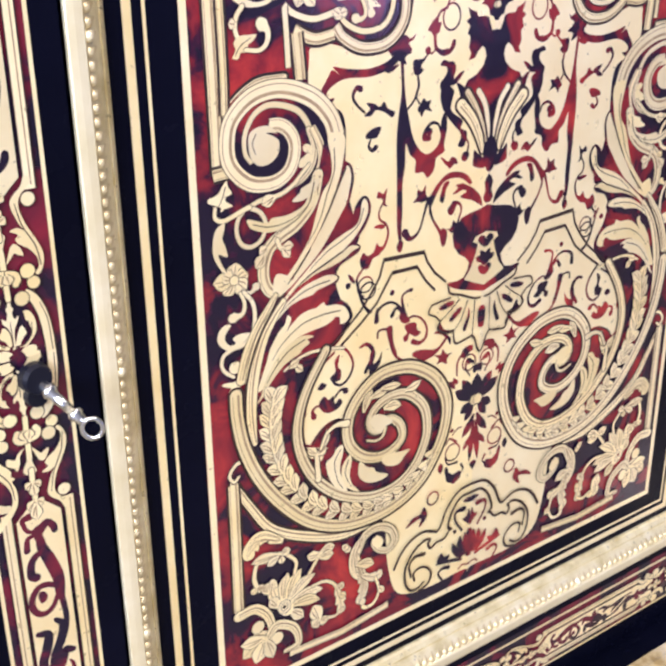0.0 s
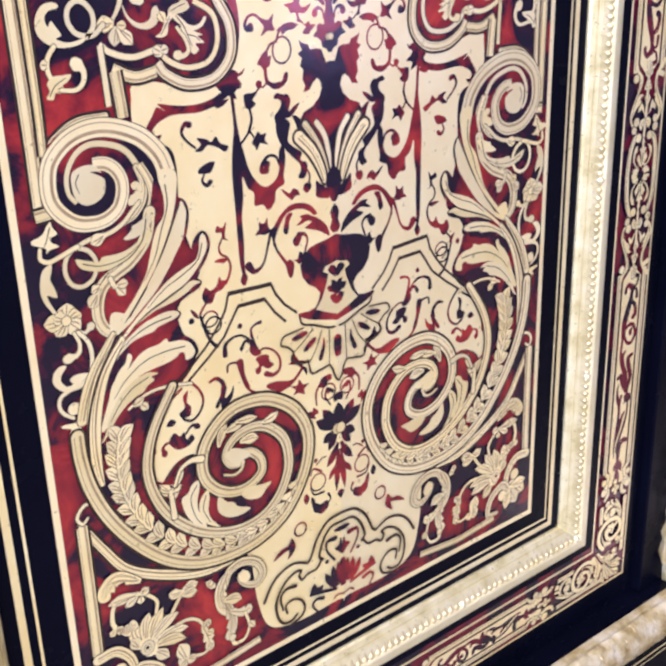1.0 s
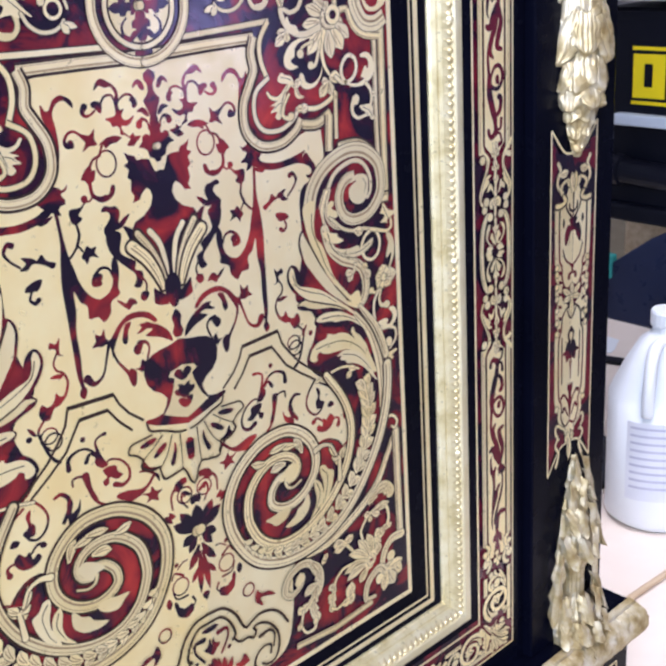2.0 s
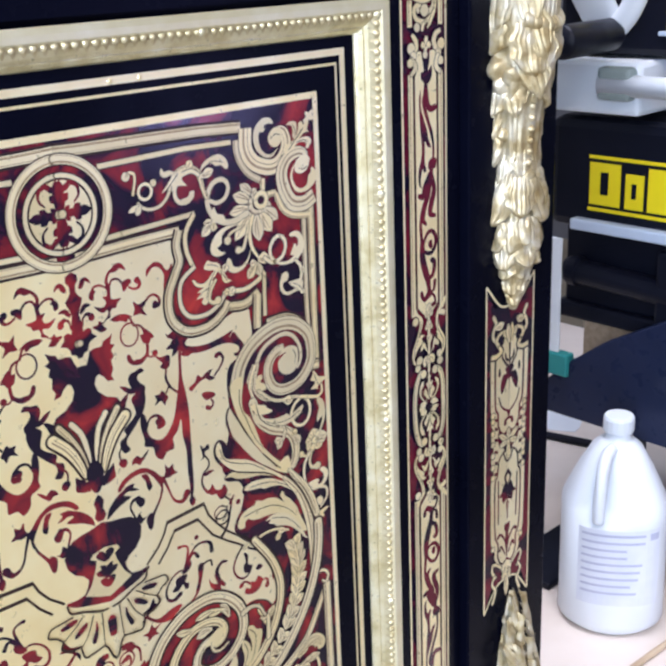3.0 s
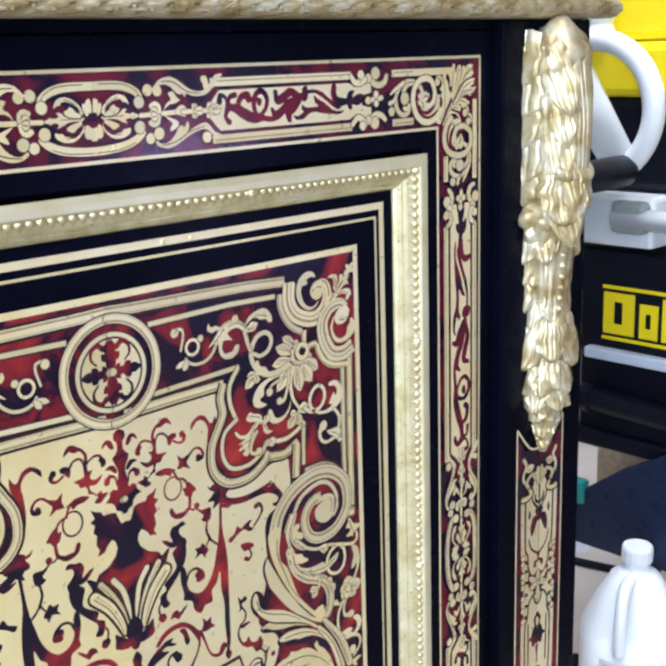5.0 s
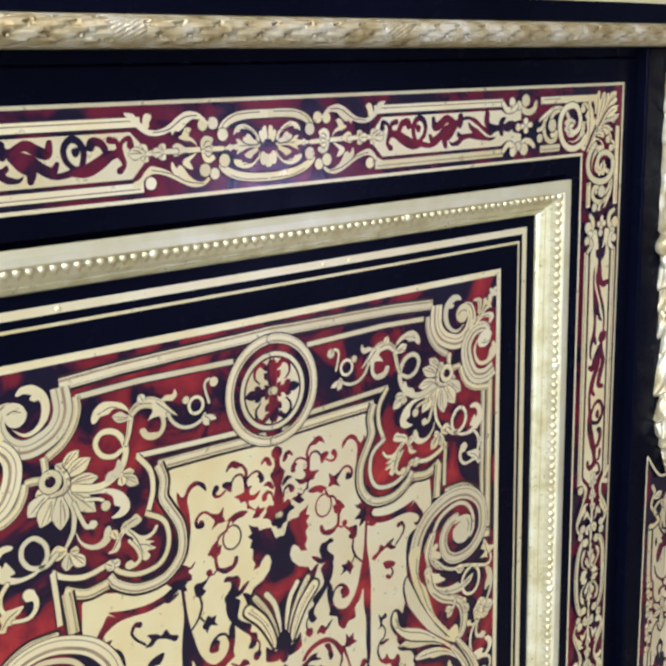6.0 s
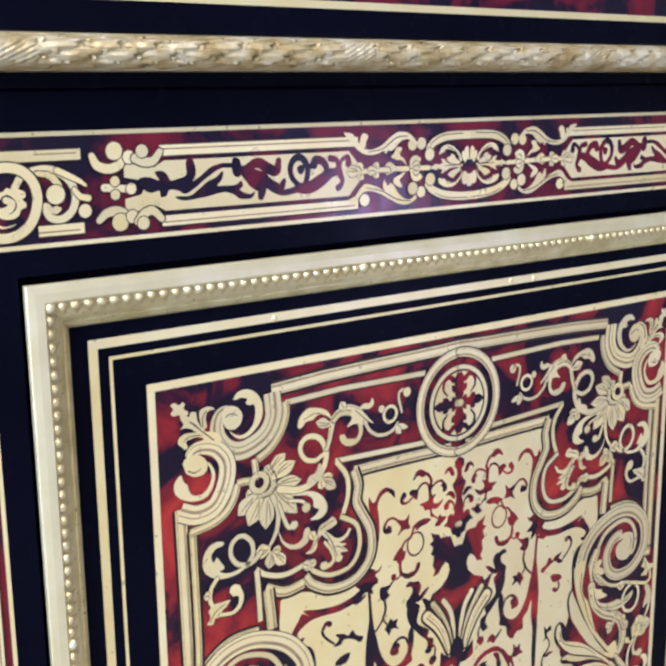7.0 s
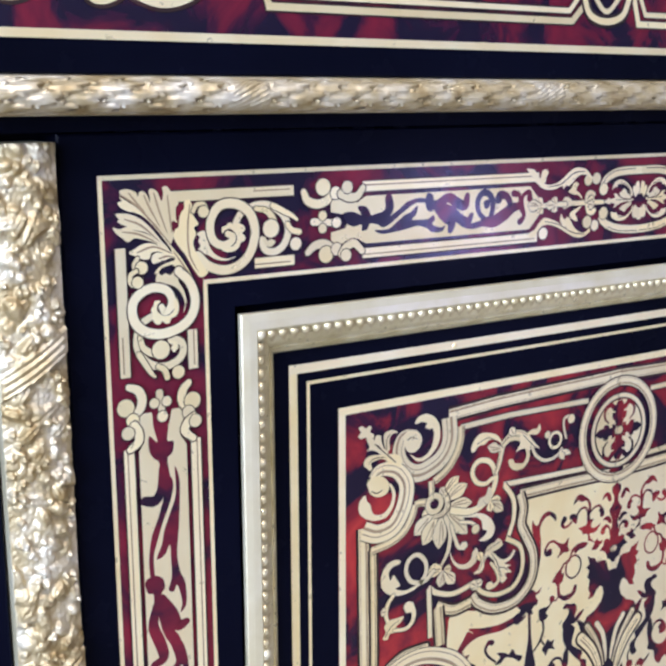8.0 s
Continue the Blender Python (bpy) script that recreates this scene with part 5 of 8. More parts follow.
def heart(brass, shell, ink):
    shell.fill([(0, 610), (-0.6, 610), (-7.1, 608.1), (-14.6, 607.2), (-21, 605.5), (-25.7, 601.4), (-28, 595.7), (-26.6, 588.3), (-22.4, 582.6), (-16.9, 579.4), (-13.4, 575.2), (-14.7, 570.5), (-17.4, 566.3), (-22.9, 565.1), (-29.8, 565.7), (-28, 563.3), (-18.7, 560.1), (0, 555.1)], smooth=False)
    brass.fill([(0, 592.9), (-0.1, 592.9), (-3.9, 591.8), (-8.8, 590.9), (-10.8, 588), (-6.6, 585.7), (-7.9, 580.7), (-9.6, 576.3), (-12.2, 570.4), (-17, 564.8), (-8.2, 560.6), (0, 557.4)], smooth=False)
    shell.dot(-1.4, 586.7, 1.9)
    shell.fill([(-6.7, 588.2), (-3.9, 590.9), (-0.4, 589), (-0.2, 582.8), (-4.1, 584.9)])
    shell.fill([(-7.8, 577.3), (-4.3, 578.2), (-4.4, 581), (0, 578.8), (0, 570.8), (-3.9, 573), (-6.4, 574.1)])
    shell.fill([(-5.6, 570), (-3.5, 571.7), (0, 569.7), (0, 564.5), (-3.4, 566)])
    shell.band([(-29.7, 564.6), (-22.2, 560.7), (-11.6, 557.5), (0, 554.4)], 2.16, 2.16, 2.16)


def arch_sprig(brass, shell, ink):
    shell.band([(-83.4, 554.6), (-82.8, 560.4), (-78.1, 563.5), (-71.8, 563.7), (-66.1, 559.5), (-62, 552.4)], 3.6, 2.16, 1.68)
    shell.band([(-61.7, 551.7), (-63.2, 558.2), (-64.1, 565), (-60.9, 567.7), (-57, 568.1)], 3.84, 2.4, 1.56)
    shell.fill([(-65.9, 554), (-62.8, 557.5), (-59.4, 551.7), (-57.7, 547.9), (-61.9, 547.4), (-65.5, 550.6)])
    shell.fill([(-54.7, 525.9), (-48, 526.2), (-37.7, 523.5), (-31.5, 524.3), (-36.8, 519.5), (-45.7, 518.6), (-53.9, 523.1)])
    shell.band([(-75.1, 547.7), (-73, 538.8), (-69.6, 529.4), (-62.9, 522.9), (-54.5, 519.2), (-44.3, 518.8), (-34.2, 522.5), (-26.9, 529.1)], 1.44, 2.16, 1.92)
    shell.fill([(-75.7, 547.8), (-71.3, 548), (-70.4, 538), (-67.3, 528.7), (-70.9, 531.5), (-74, 539.1)])
    shell.band([(-60, 549.1), (-55.4, 550.6), (-48.7, 547.4), (-44.1, 540.5), (-44.9, 533.6), (-49.8, 531.3), (-54.9, 533.6)], 1.44, 3.6, 1.68)
    shell.fill([(-61.8, 545.4), (-58, 546.8), (-52.6, 545.4), (-51.8, 541.2), (-48.7, 538.1), (-53, 536.5), (-57.7, 539.5), (-58.9, 535.9), (-61.6, 535.2), (-62.6, 538.6), (-59.7, 540.6)])
    shell.band([(-82.6, 543.5), (-82, 547.4), (-77.9, 547.9), (-74.4, 546.4)], 1.44, 1.68, 1.44)
    shell.fill([(-73.6, 569.1), (-72.3, 571.5), (-70.1, 570.4), (-71.1, 567.9)])
    shell.fill([(-37.2, 519.3), (-31.9, 518.3), (-30, 521.6), (-27, 517.5), (-22.4, 517), (-26.2, 514.3), (-26.3, 510.5), (-31, 512.8), (-34.8, 512.4), (-33.2, 515.8)])
    shell.fill([(-37.8, 534.5), (-34.8, 535.9), (-33.3, 540.4), (-29.6, 535.1), (-24.6, 533.1), (-27.7, 531.7), (-23.7, 527.6), (-24.1, 523.1), (-26.8, 527.9), (-31.9, 532.3)])
    shell.band([(-71.7, 555), (-68.6, 559.1), (-64.7, 555.8), (-61.9, 549.6)], 2.88, 1.44, 1.68)


def volute_ground(brass, shell, ink):
    shell.fill([(-103.2, 494.6), (-96.4, 510.8), (-80.6, 518.6), (-61.1, 519.8), (-42.3, 511.2), (-29.5, 495.4), (-24.5, 477), (-27.7, 456.2), (-38.3, 442.5), (-53.2, 433.8), (-73.9, 432.4), (-93.8, 438.7), (-112.8, 452.4), (-127.7, 467.1), (-134.3, 482.7), (-124, 496), (-111.8, 498.9)])


def great_volute(brass, shell, ink):
    brass.band([(-181.7, 535.6), (-181.3, 521.2), (-177.7, 501.2), (-168.7, 478.6), (-154.5, 456.8), (-135.1, 436.3), (-113.7, 424.1), (-90.9, 419.6), (-67.1, 421.7), (-46.1, 432.3), (-32, 451.4), (-25.8, 469.7), (-26.6, 486.9), (-35.8, 503.3), (-51, 514.7), (-65.1, 519), (-80.6, 518.6), (-93.2, 511.8), (-102.6, 500.6), (-105.6, 487.9), (-102.6, 476.4), (-93.2, 466.4), (-80.9, 461.8), (-70.2, 463.4), (-62.8, 469.3), (-63.4, 478), (-69.5, 484.9), (-76.2, 486.6)], 7.5, 5.5, 8)
    brass.band([(-120.6, 546.5), (-133.1, 528), (-139.7, 512.5), (-141.8, 496.6), (-137.5, 478.1), (-127.4, 460.8), (-109.8, 444.8), (-87.3, 435.2), (-66.4, 435.7), (-51.1, 445.7), (-42.7, 461.5), (-41.8, 473.6), (-44.4, 484.9), (-51.6, 494.1), (-61.9, 500.6), (-74.5, 501.2), (-84.1, 496.8), (-88.5, 489), (-85.2, 482), (-78, 480.1)], 5, 4.5, 7)
    brass.band([(-90.4, 476.7), (-83.4, 474.2), (-78.1, 475.9), (-76.1, 480.6)], 1.4, 2.4, 1.8)
    brass.fill([(-88.2, 489.5), (-83.4, 492.5), (-76.2, 489.5), (-70.2, 483.3), (-76.1, 481.8), (-79.4, 478.8), (-84.6, 482.4)])
    brass.petal(-77.6, 494.7, -63.7, 493, 7, 1)
    brass.petal(-93.1, 496.9, -86.3, 510.4, 6, 1)
    brass.petal(-88.1, 505.3, -74, 507.4, 5.5, 0)
    brass.petal(-79.8, 509.2, -64.1, 507.7, 5, 0)
    brass.petal(-60.6, 502.3, -47.9, 505.6, 5.5, -1)
    brass.fill([(-108.8, 479.8), (-113.4, 479.4), (-116.7, 474.7), (-121.4, 472.1), (-121, 466), (-118.8, 459.2), (-114.3, 452.1), (-106, 446.3), (-108, 453.5), (-110.9, 460.7), (-110.7, 468.1), (-109, 473.4)])
    brass.fill([(-103.4, 471.3), (-107.5, 468.4), (-109.9, 463.3), (-109.5, 455.6), (-105, 447.8), (-96.4, 442.5), (-101.7, 449.6), (-103.8, 456.4), (-103, 462.2), (-102.2, 466.4)])
    brass.fill([(-96.5, 462.8), (-96.8, 453.7), (-90.4, 446.7), (-80.5, 444.4), (-73.1, 446.5), (-82.1, 451.2), (-85.3, 455.5), (-90.2, 457.9), (-94, 462.4)])
    brass.fill([(-78.7, 457.6), (-73.7, 452.7), (-65.2, 451), (-60.1, 455.3), (-56, 458.8), (-63.5, 459.7), (-71.9, 461.2), (-76.9, 460.9)])
    brass.fill([(-134.6, 485.6), (-135.5, 482.6), (-131.8, 478.3), (-127.3, 477.8), (-125.6, 474.3), (-122.4, 478.9), (-120.5, 482.3), (-124.7, 482.6), (-127.7, 485.4), (-130.7, 484.2)])
    ink.band([(-110.4, 477.4), (-115.3, 469.8), (-113.2, 457.1), (-109.1, 449.4)], 0.72, 0.36, 0.6)
    ink.band([(-104.7, 468.2), (-107.2, 459.3), (-102.7, 448.1)], 0.72, 0.36, 0.6)
    brass.band([(-127.3, 462.5), (-128, 474.6), (-129, 483)], 4, 2.6, 3)
    brass.petal(-128.4, 480, -134.3, 486.7, 6)
    brass.petal(-127.8, 479.7, -121.1, 482.5, 6)
    brass.petal(-124.7, 482.1, -120.4, 494.8, 5, -1)
    brass.band([(-125.3, 482.9), (-120.4, 491.9), (-113.1, 495.1), (-105.6, 493.7)], 2, 4.5, 2.4)
    shell.band([(-137.2, 489.4), (-131.9, 486.9), (-125.9, 484.8)], 1.44, 1.44, 1.44)


def peapod(brass, shell, ink):
    shell.band([(-109.3, 545.9), (-103.3, 538.8), (-100.8, 531.4), (-103.3, 524.5), (-108.7, 520.6), (-113.6, 522.2), (-116.6, 526.9)], 1.68, 1.92, 1.68)
    shell.fill([(-114.2, 537.1), (-110.6, 540.3), (-111.8, 533.1), (-109.4, 529.6), (-110.6, 524), (-115.4, 524.4), (-117.2, 527.7), (-113.6, 530.4)])
    shell.band([(-135.7, 508.4), (-135, 519.1), (-130.2, 528.5), (-123.6, 536.7), (-114.7, 542.7)], 1.56, 1.56, 1.56)
    shell.fill([(-126.7, 522.5), (-123.7, 525.9), (-120.2, 523.7), (-122.6, 521.2)])
    shell.fill([(-125.6, 513.3), (-122, 516.6), (-118.5, 513.2), (-115.4, 515), (-114.2, 509.6), (-110.6, 511.8), (-108.8, 508.4), (-113, 505.3), (-117.9, 504.6), (-122.1, 506.1), (-125.1, 509.8)])
    shell.band([(-114.2, 513.5), (-111.8, 516.1), (-108.8, 517.3), (-105.7, 515.2)], 1.44, 3.12, 1.68)
    shell.dot(-106.6, 515.8, 2)
    shell.band([(-123.3, 510.3), (-127.4, 511.7), (-130.4, 509.4), (-129.3, 505.1)], 1.44, 3.36, 1.68)
    shell.dot(-129.6, 505.8, 2)
    shell.band([(-95.3, 540.8), (-91, 541.7), (-86.6, 537.7), (-86.5, 531.6), (-91.5, 523.6)], 1.68, 2.64, 2.88)
    shell.fill([(-88.4, 532.2), (-86, 537.5), (-84, 533.6), (-85.8, 527.2), (-81.4, 529.5), (-79, 533.8), (-80.1, 526.9), (-84.5, 522), (-88.3, 519.8)])


def upper_volute(brass, shell, ink):
    shell.fill([(-181.5, 689.4), (-172.4, 699), (-157.7, 702.5), (-138, 698.6), (-122.9, 688.4), (-114.8, 674.8), (-113.8, 658.4), (-118.1, 647.9), (-130.6, 638), (-146.4, 641.5), (-161.5, 645.9), (-175.9, 654.1), (-184.1, 666.2)])
    brass.band([(-129.2, 665.7), (-131.3, 676.2), (-137.1, 685.1), (-146.1, 689.7), (-156, 691.4), (-163.5, 688.8), (-168.6, 683.1), (-171.3, 676), (-170.9, 668.3), (-167.3, 663)], 3, 2, 3, cap=0)
    brass.band([(-113.7, 668.9), (-117.4, 679.3), (-126.2, 689.5), (-138.1, 696), (-150.6, 699), (-162.9, 697.7), (-172.4, 692.7), (-179.3, 684.8), (-181.5, 674.4), (-180.5, 665.6), (-176, 658.6), (-169, 653), (-160.7, 650.8), (-151.9, 651.4), (-144.7, 655.8), (-141.2, 663.1), (-141, 670.4), (-144.3, 676.7), (-149.7, 680.4), (-156.2, 681)], 10.5, 7, 8.5, cap=0)
    brass.fill([(-169, 673.4), (-167.9, 678.7), (-162.9, 681.1), (-156.2, 680.8), (-151.9, 676.6), (-150.2, 671), (-151.6, 664.9), (-156.7, 661.3), (-163, 661.1), (-167.6, 665.5)])
    shell.band([(-147.3, 668.3), (-150.1, 673.6), (-154, 676.2), (-157.9, 677.3)], 1.68, 0.36, 1.92)
    ink.band([(-164.3, 677.7), (-166.6, 673), (-165, 667.3)], 0.6, 0.36, 0.6)
    brass.band([(-131.9, 675.6), (-128.6, 666.7), (-129.6, 657.7), (-135.2, 650.6), (-142.9, 646.9)], 3, 2.4, 4)
    brass.fill([(-130.3, 665.8), (-133.1, 668.1), (-135.8, 666.8), (-135.1, 664.4), (-133.3, 662.9), (-137.4, 660.2), (-138.4, 656.3), (-133.6, 656.1), (-129.5, 658.8)])
    brass.band([(-129.7, 676.6), (-124.6, 666.5), (-123.4, 657.8), (-126.2, 649.9)], 4, 5.5, 5, cap=0)


def rosette(brass, shell, ink):
    brass.band([(-138.7, 794.7), (-134.3, 789.5), (-134.1, 783.3), (-138.1, 779.7), (-144.6, 779.9), (-149.3, 783.3)], 4, 2, 4, cap=0)
    brass.petal(-136.8, 791.9, -126.4, 800.2, 7)
    brass.petal(-134.9, 788.1, -120.2, 794.5, 8)
    brass.petal(-133.5, 783.9, -116.6, 783.1, 7.5)
    brass.petal(-136.2, 791.8, -139.3, 795.8, 5)
    brass.petal(-147.6, 782, -151.6, 782.4, 6)
    brass.petal(-145.8, 781.1, -156.5, 772.2, 9)
    brass.petal(-142.2, 779.1, -150.5, 765, 9.5)
    brass.petal(-138.1, 778.5, -139.8, 760.5, 9.5)
    brass.petal(-134, 780.5, -119.5, 764.9, 9)
    brass.ring(-143.1, 787.4, 4.6, 3.2)
    brass.band([(-135.1, 777.8), (-131.8, 769.1), (-132.6, 759.3), (-135.2, 753.7), (-138.5, 749.4)], 3, 1.6, 2.6)
    brass.band([(-131.3, 772.8), (-128.6, 764.7), (-125.4, 758.1), (-121.4, 758.2)], 2, 3, 2.4, bulb=1)
    brass.fill([(-125.5, 775.7), (-117.3, 776), (-109.5, 774.8), (-103.1, 770.9), (-99.6, 765), (-100.3, 760), (-105, 757.5), (-110.9, 758.6), (-107.3, 760.6), (-105.2, 763.2), (-108.5, 765.4), (-109.3, 770.2), (-114.1, 773.5)])
    brass.band([(-124.7, 772.8), (-117, 770.9), (-113.2, 768)], 1.8, 2, 1.8)
    brass.dot(-113.5, 766.3, 2.8)
    brass.fill([(-131.7, 757.1), (-128.6, 750.8), (-122.5, 747), (-116.9, 748.5), (-115.1, 753.2), (-112.3, 754.6), (-111.1, 750.4), (-113.2, 745.8), (-118.5, 743.7), (-125.2, 745.4), (-130.1, 750.6)])
    brass.petal(-137.3, 748.3, -146.7, 748.7, 8)
    brass.petal(-136.1, 746.8, -138.5, 737.4, 7)
    brass.petal(-134.9, 745.4, -127.9, 737.3, 7)
    brass.petal(-135.5, 747.4, -130.4, 746.6, 5)
    brass.band([(-143.2, 748.3), (-147.9, 744.4), (-152.3, 743.8), (-158.1, 745.7), (-161.7, 751.4), (-160.9, 757.4), (-156.7, 760.5), (-152.4, 759.5), (-148.5, 754.4), (-148.5, 748.1), (-152.3, 743.3)], 2.6, 2.6, 2.6)
    brass.fill([(-165.8, 759.8), (-169.5, 761.1), (-174.2, 759.9), (-177.7, 755.4), (-178.6, 749.5), (-176.5, 744.8), (-170.9, 740.8), (-163.9, 739.5), (-156.1, 740.5), (-151.4, 743.8), (-154.3, 743), (-162.4, 741.8), (-168.6, 744.2), (-165.8, 745.5), (-168, 749.5), (-170.2, 752.5), (-172.2, 750.1), (-173.3, 754.3), (-170.8, 757.3), (-166.6, 758)])
    brass.band([(-170.4, 740.7), (-174.1, 736), (-175, 730), (-172.7, 723.9)], 2.4, 2.2, 2.4)
    brass.fill([(-172.5, 726.8), (-168.3, 726.9), (-163.1, 726.7), (-165.3, 723.6), (-168.2, 721.8), (-164.7, 719.1), (-169.5, 718.5), (-172.4, 718.8), (-173.8, 715.9), (-177.2, 716.9), (-175.2, 720.1), (-176.1, 724.1)])
    brass.band([(-169.3, 719.9), (-161.5, 719), (-157, 722.5), (-156.5, 727.9), (-160.2, 731.7)], 2, 4, 2.6, bulb=1)
    brass.petal(-174.7, 732.4, -178.6, 733.2, 5)
    ink.band([(-175.5, 717.6), (-172.2, 722.2), (-166, 725.5)], 0.48, 0.36, 0.48)
    ink.band([(-136.3, 794.8), (-132.5, 788.6), (-132.6, 782.7), (-136.9, 778.7), (-144.5, 778.9)], 0.6, 0.36, 0.72)


def lower_rosette(brass, shell, ink):
    brass.frond([(-154.2, 429.9), (-168.4, 437.8), (-176.1, 434.1), (-180.1, 426.3)], 12, 3, 1)
    brass.petal(-157.9, 384.3, -161.1, 402.9, 9, 2)
    brass.petal(-155.7, 385.8, -151.3, 405.2, 8.5, 1)
    brass.petal(-153.2, 385.5, -141.5, 404.1, 8.5, 1)
    brass.petal(-151.5, 384.4, -131.3, 395.9, 8, 2)
    brass.petal(-150.3, 382.2, -125.7, 382, 8, 2)
    brass.petal(-149.9, 379.4, -128, 374.6, 8, 2)
    brass.petal(-150.3, 376.4, -140.8, 366.8, 8)
    brass.petal(-159.2, 383, -164.7, 392.1, 8)
    brass.fill([(-158.9, 388), (-152.9, 387), (-148.3, 380.2), (-149.2, 374.2), (-155.4, 374.7), (-159.9, 381.4)])
    brass.ring(-154.7, 381.1, 3.6, 2, 1.1)
    shell.dot(-154.7, 381.1, 1.4)
    brass.band([(-146.5, 403), (-145.2, 410.5), (-150.6, 417.6), (-157, 421.7), (-166.3, 424), (-173.3, 420.2), (-175.4, 410.8), (-173.5, 403.8)], 2.2, 3, 2.4)
    brass.frond([(-174.1, 404), (-166, 400.2), (-159.9, 402.9)], 9, 2, 0)
    brass.petal(-174.1, 404, -177.8, 400.9, 5)
    brass.petal(-155.9, 420.3, -149.2, 422.2, 6)
    brass.petal(-157.1, 420.8, -176.9, 422.5, 7, -1)
    brass.petal(-157.7, 419.9, -166.2, 416.4, 5.5)
    brass.petal(-155.4, 418.8, -155.7, 414, 5)
    brass.band([(-135.6, 397.9), (-130.3, 405), (-126.3, 410.1)], 2.4, 2.2, 2.4)
    brass.petal(-126.9, 409.2, -136.8, 411.7, 7, 1)
    brass.petal(-126.9, 409.8, -116, 410.7, 8)
    brass.petal(-127.7, 406.4, -116.9, 405.3, 7)
    brass.band([(-133.5, 387.3), (-124.6, 387), (-117, 381.8), (-113.3, 373.2)], 2.2, 2.2, 2.2)
    brass.frond([(-115.2, 376.7), (-111.9, 366.1), (-111.2, 356.1)], 8, 2, 0)
    brass.petal(-113.6, 374.6, -109.8, 380.1, 6)
    brass.petal(-112.7, 371.5, -107.5, 368.4, 5)
    brass.band([(-110.4, 359.7), (-115.9, 356.3), (-123.1, 357.9)], 2, 2.6, 2)
    brass.petal(-128.3, 357.9, -132.9, 372.1, 10)
    brass.petal(-128.9, 359.5, -134.2, 355.5, 9)
    brass.petal(-128.2, 359.2, -122.5, 355, 7)


def band_middle(brass, shell, ink):
    brass.band([(-0.6, 17), (11.9, 17), (19.4, 16.2), (25.6, 14.1), (29.2, 11.2), (30.7, 7.8)], 4.4, 3.6, 4.4, cap=0)
    brass.dot(29.3, 7.4, 3.3)
    brass.band([(-0.4, -16.5), (8.4, -16.2), (18.8, -14.8), (25.5, -12.5), (29.4, -10), (31.3, -7.4)], 4.4, 3.6, 4.4, cap=0)
    brass.dot(28.8, -5.9, 3.4)
    ink.band([(4.6, 18), (19.5, 17.3), (26.9, 14.1), (29.9, 10.7)], 0.48, 0.36, 0.48)
    ink.band([(0.8, -17.5), (16, -16.6), (25.4, -13.8)], 0.48, 0.36, 0.48)
    brass.fill([(1.1, 10.4), (3.5, 9.9), (4, 8.2), (5.5, 8.2), (5.8, 6), (4.8, 3.4), (3.3, 1.8), (2.1, 3.5), (0.4, 4)])
    brass.fill([(-0.4, -10.4), (1.4, -11.2), (2.3, -9.9), (4.1, -10), (5.5, -8.5), (5.6, -5.3), (4.3, -3), (3.6, -2.6), (1.7, -4), (0.1, -5)])
    brass.fill([(5.7, 3), (6.5, 6), (9.1, 8.9), (12.5, 11.2), (16.4, 12.2), (20.1, 11.2), (22, 9), (22.5, 6.8), (20.6, 7.9), (18.6, 8.2), (17.9, 9.5), (14.9, 9.6), (11.5, 8.4), (8.7, 5.9), (7.2, 2.9)])
    brass.fill([(7.4, 2.9), (10.1, 4.3), (11.3, 6), (13.4, 7), (14.5, 5.9), (16.7, 4.8), (16, 3), (13.3, 1.8), (10.3, 1.3), (7.3, 1.4)])
    brass.fill([(5.3, 1.3), (8.9, 0.7), (14, 1.4), (16.7, 2.6), (18.7, 4.3), (21.2, 4.4), (20, 2.5), (23.5, 1.7), (25.1, 2.3), (26.9, 1.3), (30.7, 0.7), (30.6, -0.4), (26.7, -0.5), (24.8, -1.3), (22.8, -0.5), (20.1, -1.5), (21.2, -3.3), (18, -2.3), (15.1, -0.9), (11.3, -0.3), (6.3, -0.3)])
    brass.fill([(7.1, -0.5), (10, -1.1), (13.7, -2.3), (16, -4), (14.6, -5.2), (12, -6), (10.2, -4.4), (8.5, -3.2), (6.9, -2.3)])
    brass.fill([(5.7, -2), (6.6, -4.9), (8.9, -7.2), (12.3, -8.4), (15.6, -7.9), (17.4, -7.6), (18.3, -6.3), (21, -6), (22.8, -5.6), (22.5, -8.3), (19.2, -10.3), (15.3, -11), (11.5, -10.4), (8, -8), (5.8, -5.3)])
    ink.band([(6.5, 0.8), (12.7, 0.8), (19.1, 0.9)], 0.48, 0.36, 0.48)
    ink.band([(7.1, 4.4), (11.1, 8.8), (16.3, 10.9)], 0.48, 0.36, 0.48)
    ink.band([(6.7, -4), (10.5, -8.1), (16.8, -8.9)], 0.48, 0.36, 0.48)
    brass.dot(35.2, 13.5, 3.2)
    brass.dot(41.5, 12.9, 3)
    brass.dot(35.3, -12.3, 3)
    brass.dot(41.2, -10.1, 3.4)
    brass.fill([(37.8, 13), (39.6, 15.6), (43.1, 18.6), (47.3, 19.9), (51.9, 19.8), (56.6, 17.5), (60.5, 14.7), (65.1, 12.3), (70.2, 11.5), (74.6, 12.6), (76.8, 14.8), (80, 18.3), (81.9, 20.1), (86.9, 20.5), (83.7, 17), (80.5, 13.6), (75.8, 10.2), (71.4, 8.9), (65.7, 9.1), (61, 10.6), (60, 8.8), (58.2, 10.7), (56, 10.3), (53.3, 11.9), (50.8, 14.2), (47.7, 15.9), (44.2, 15.9), (41.4, 14.9)])
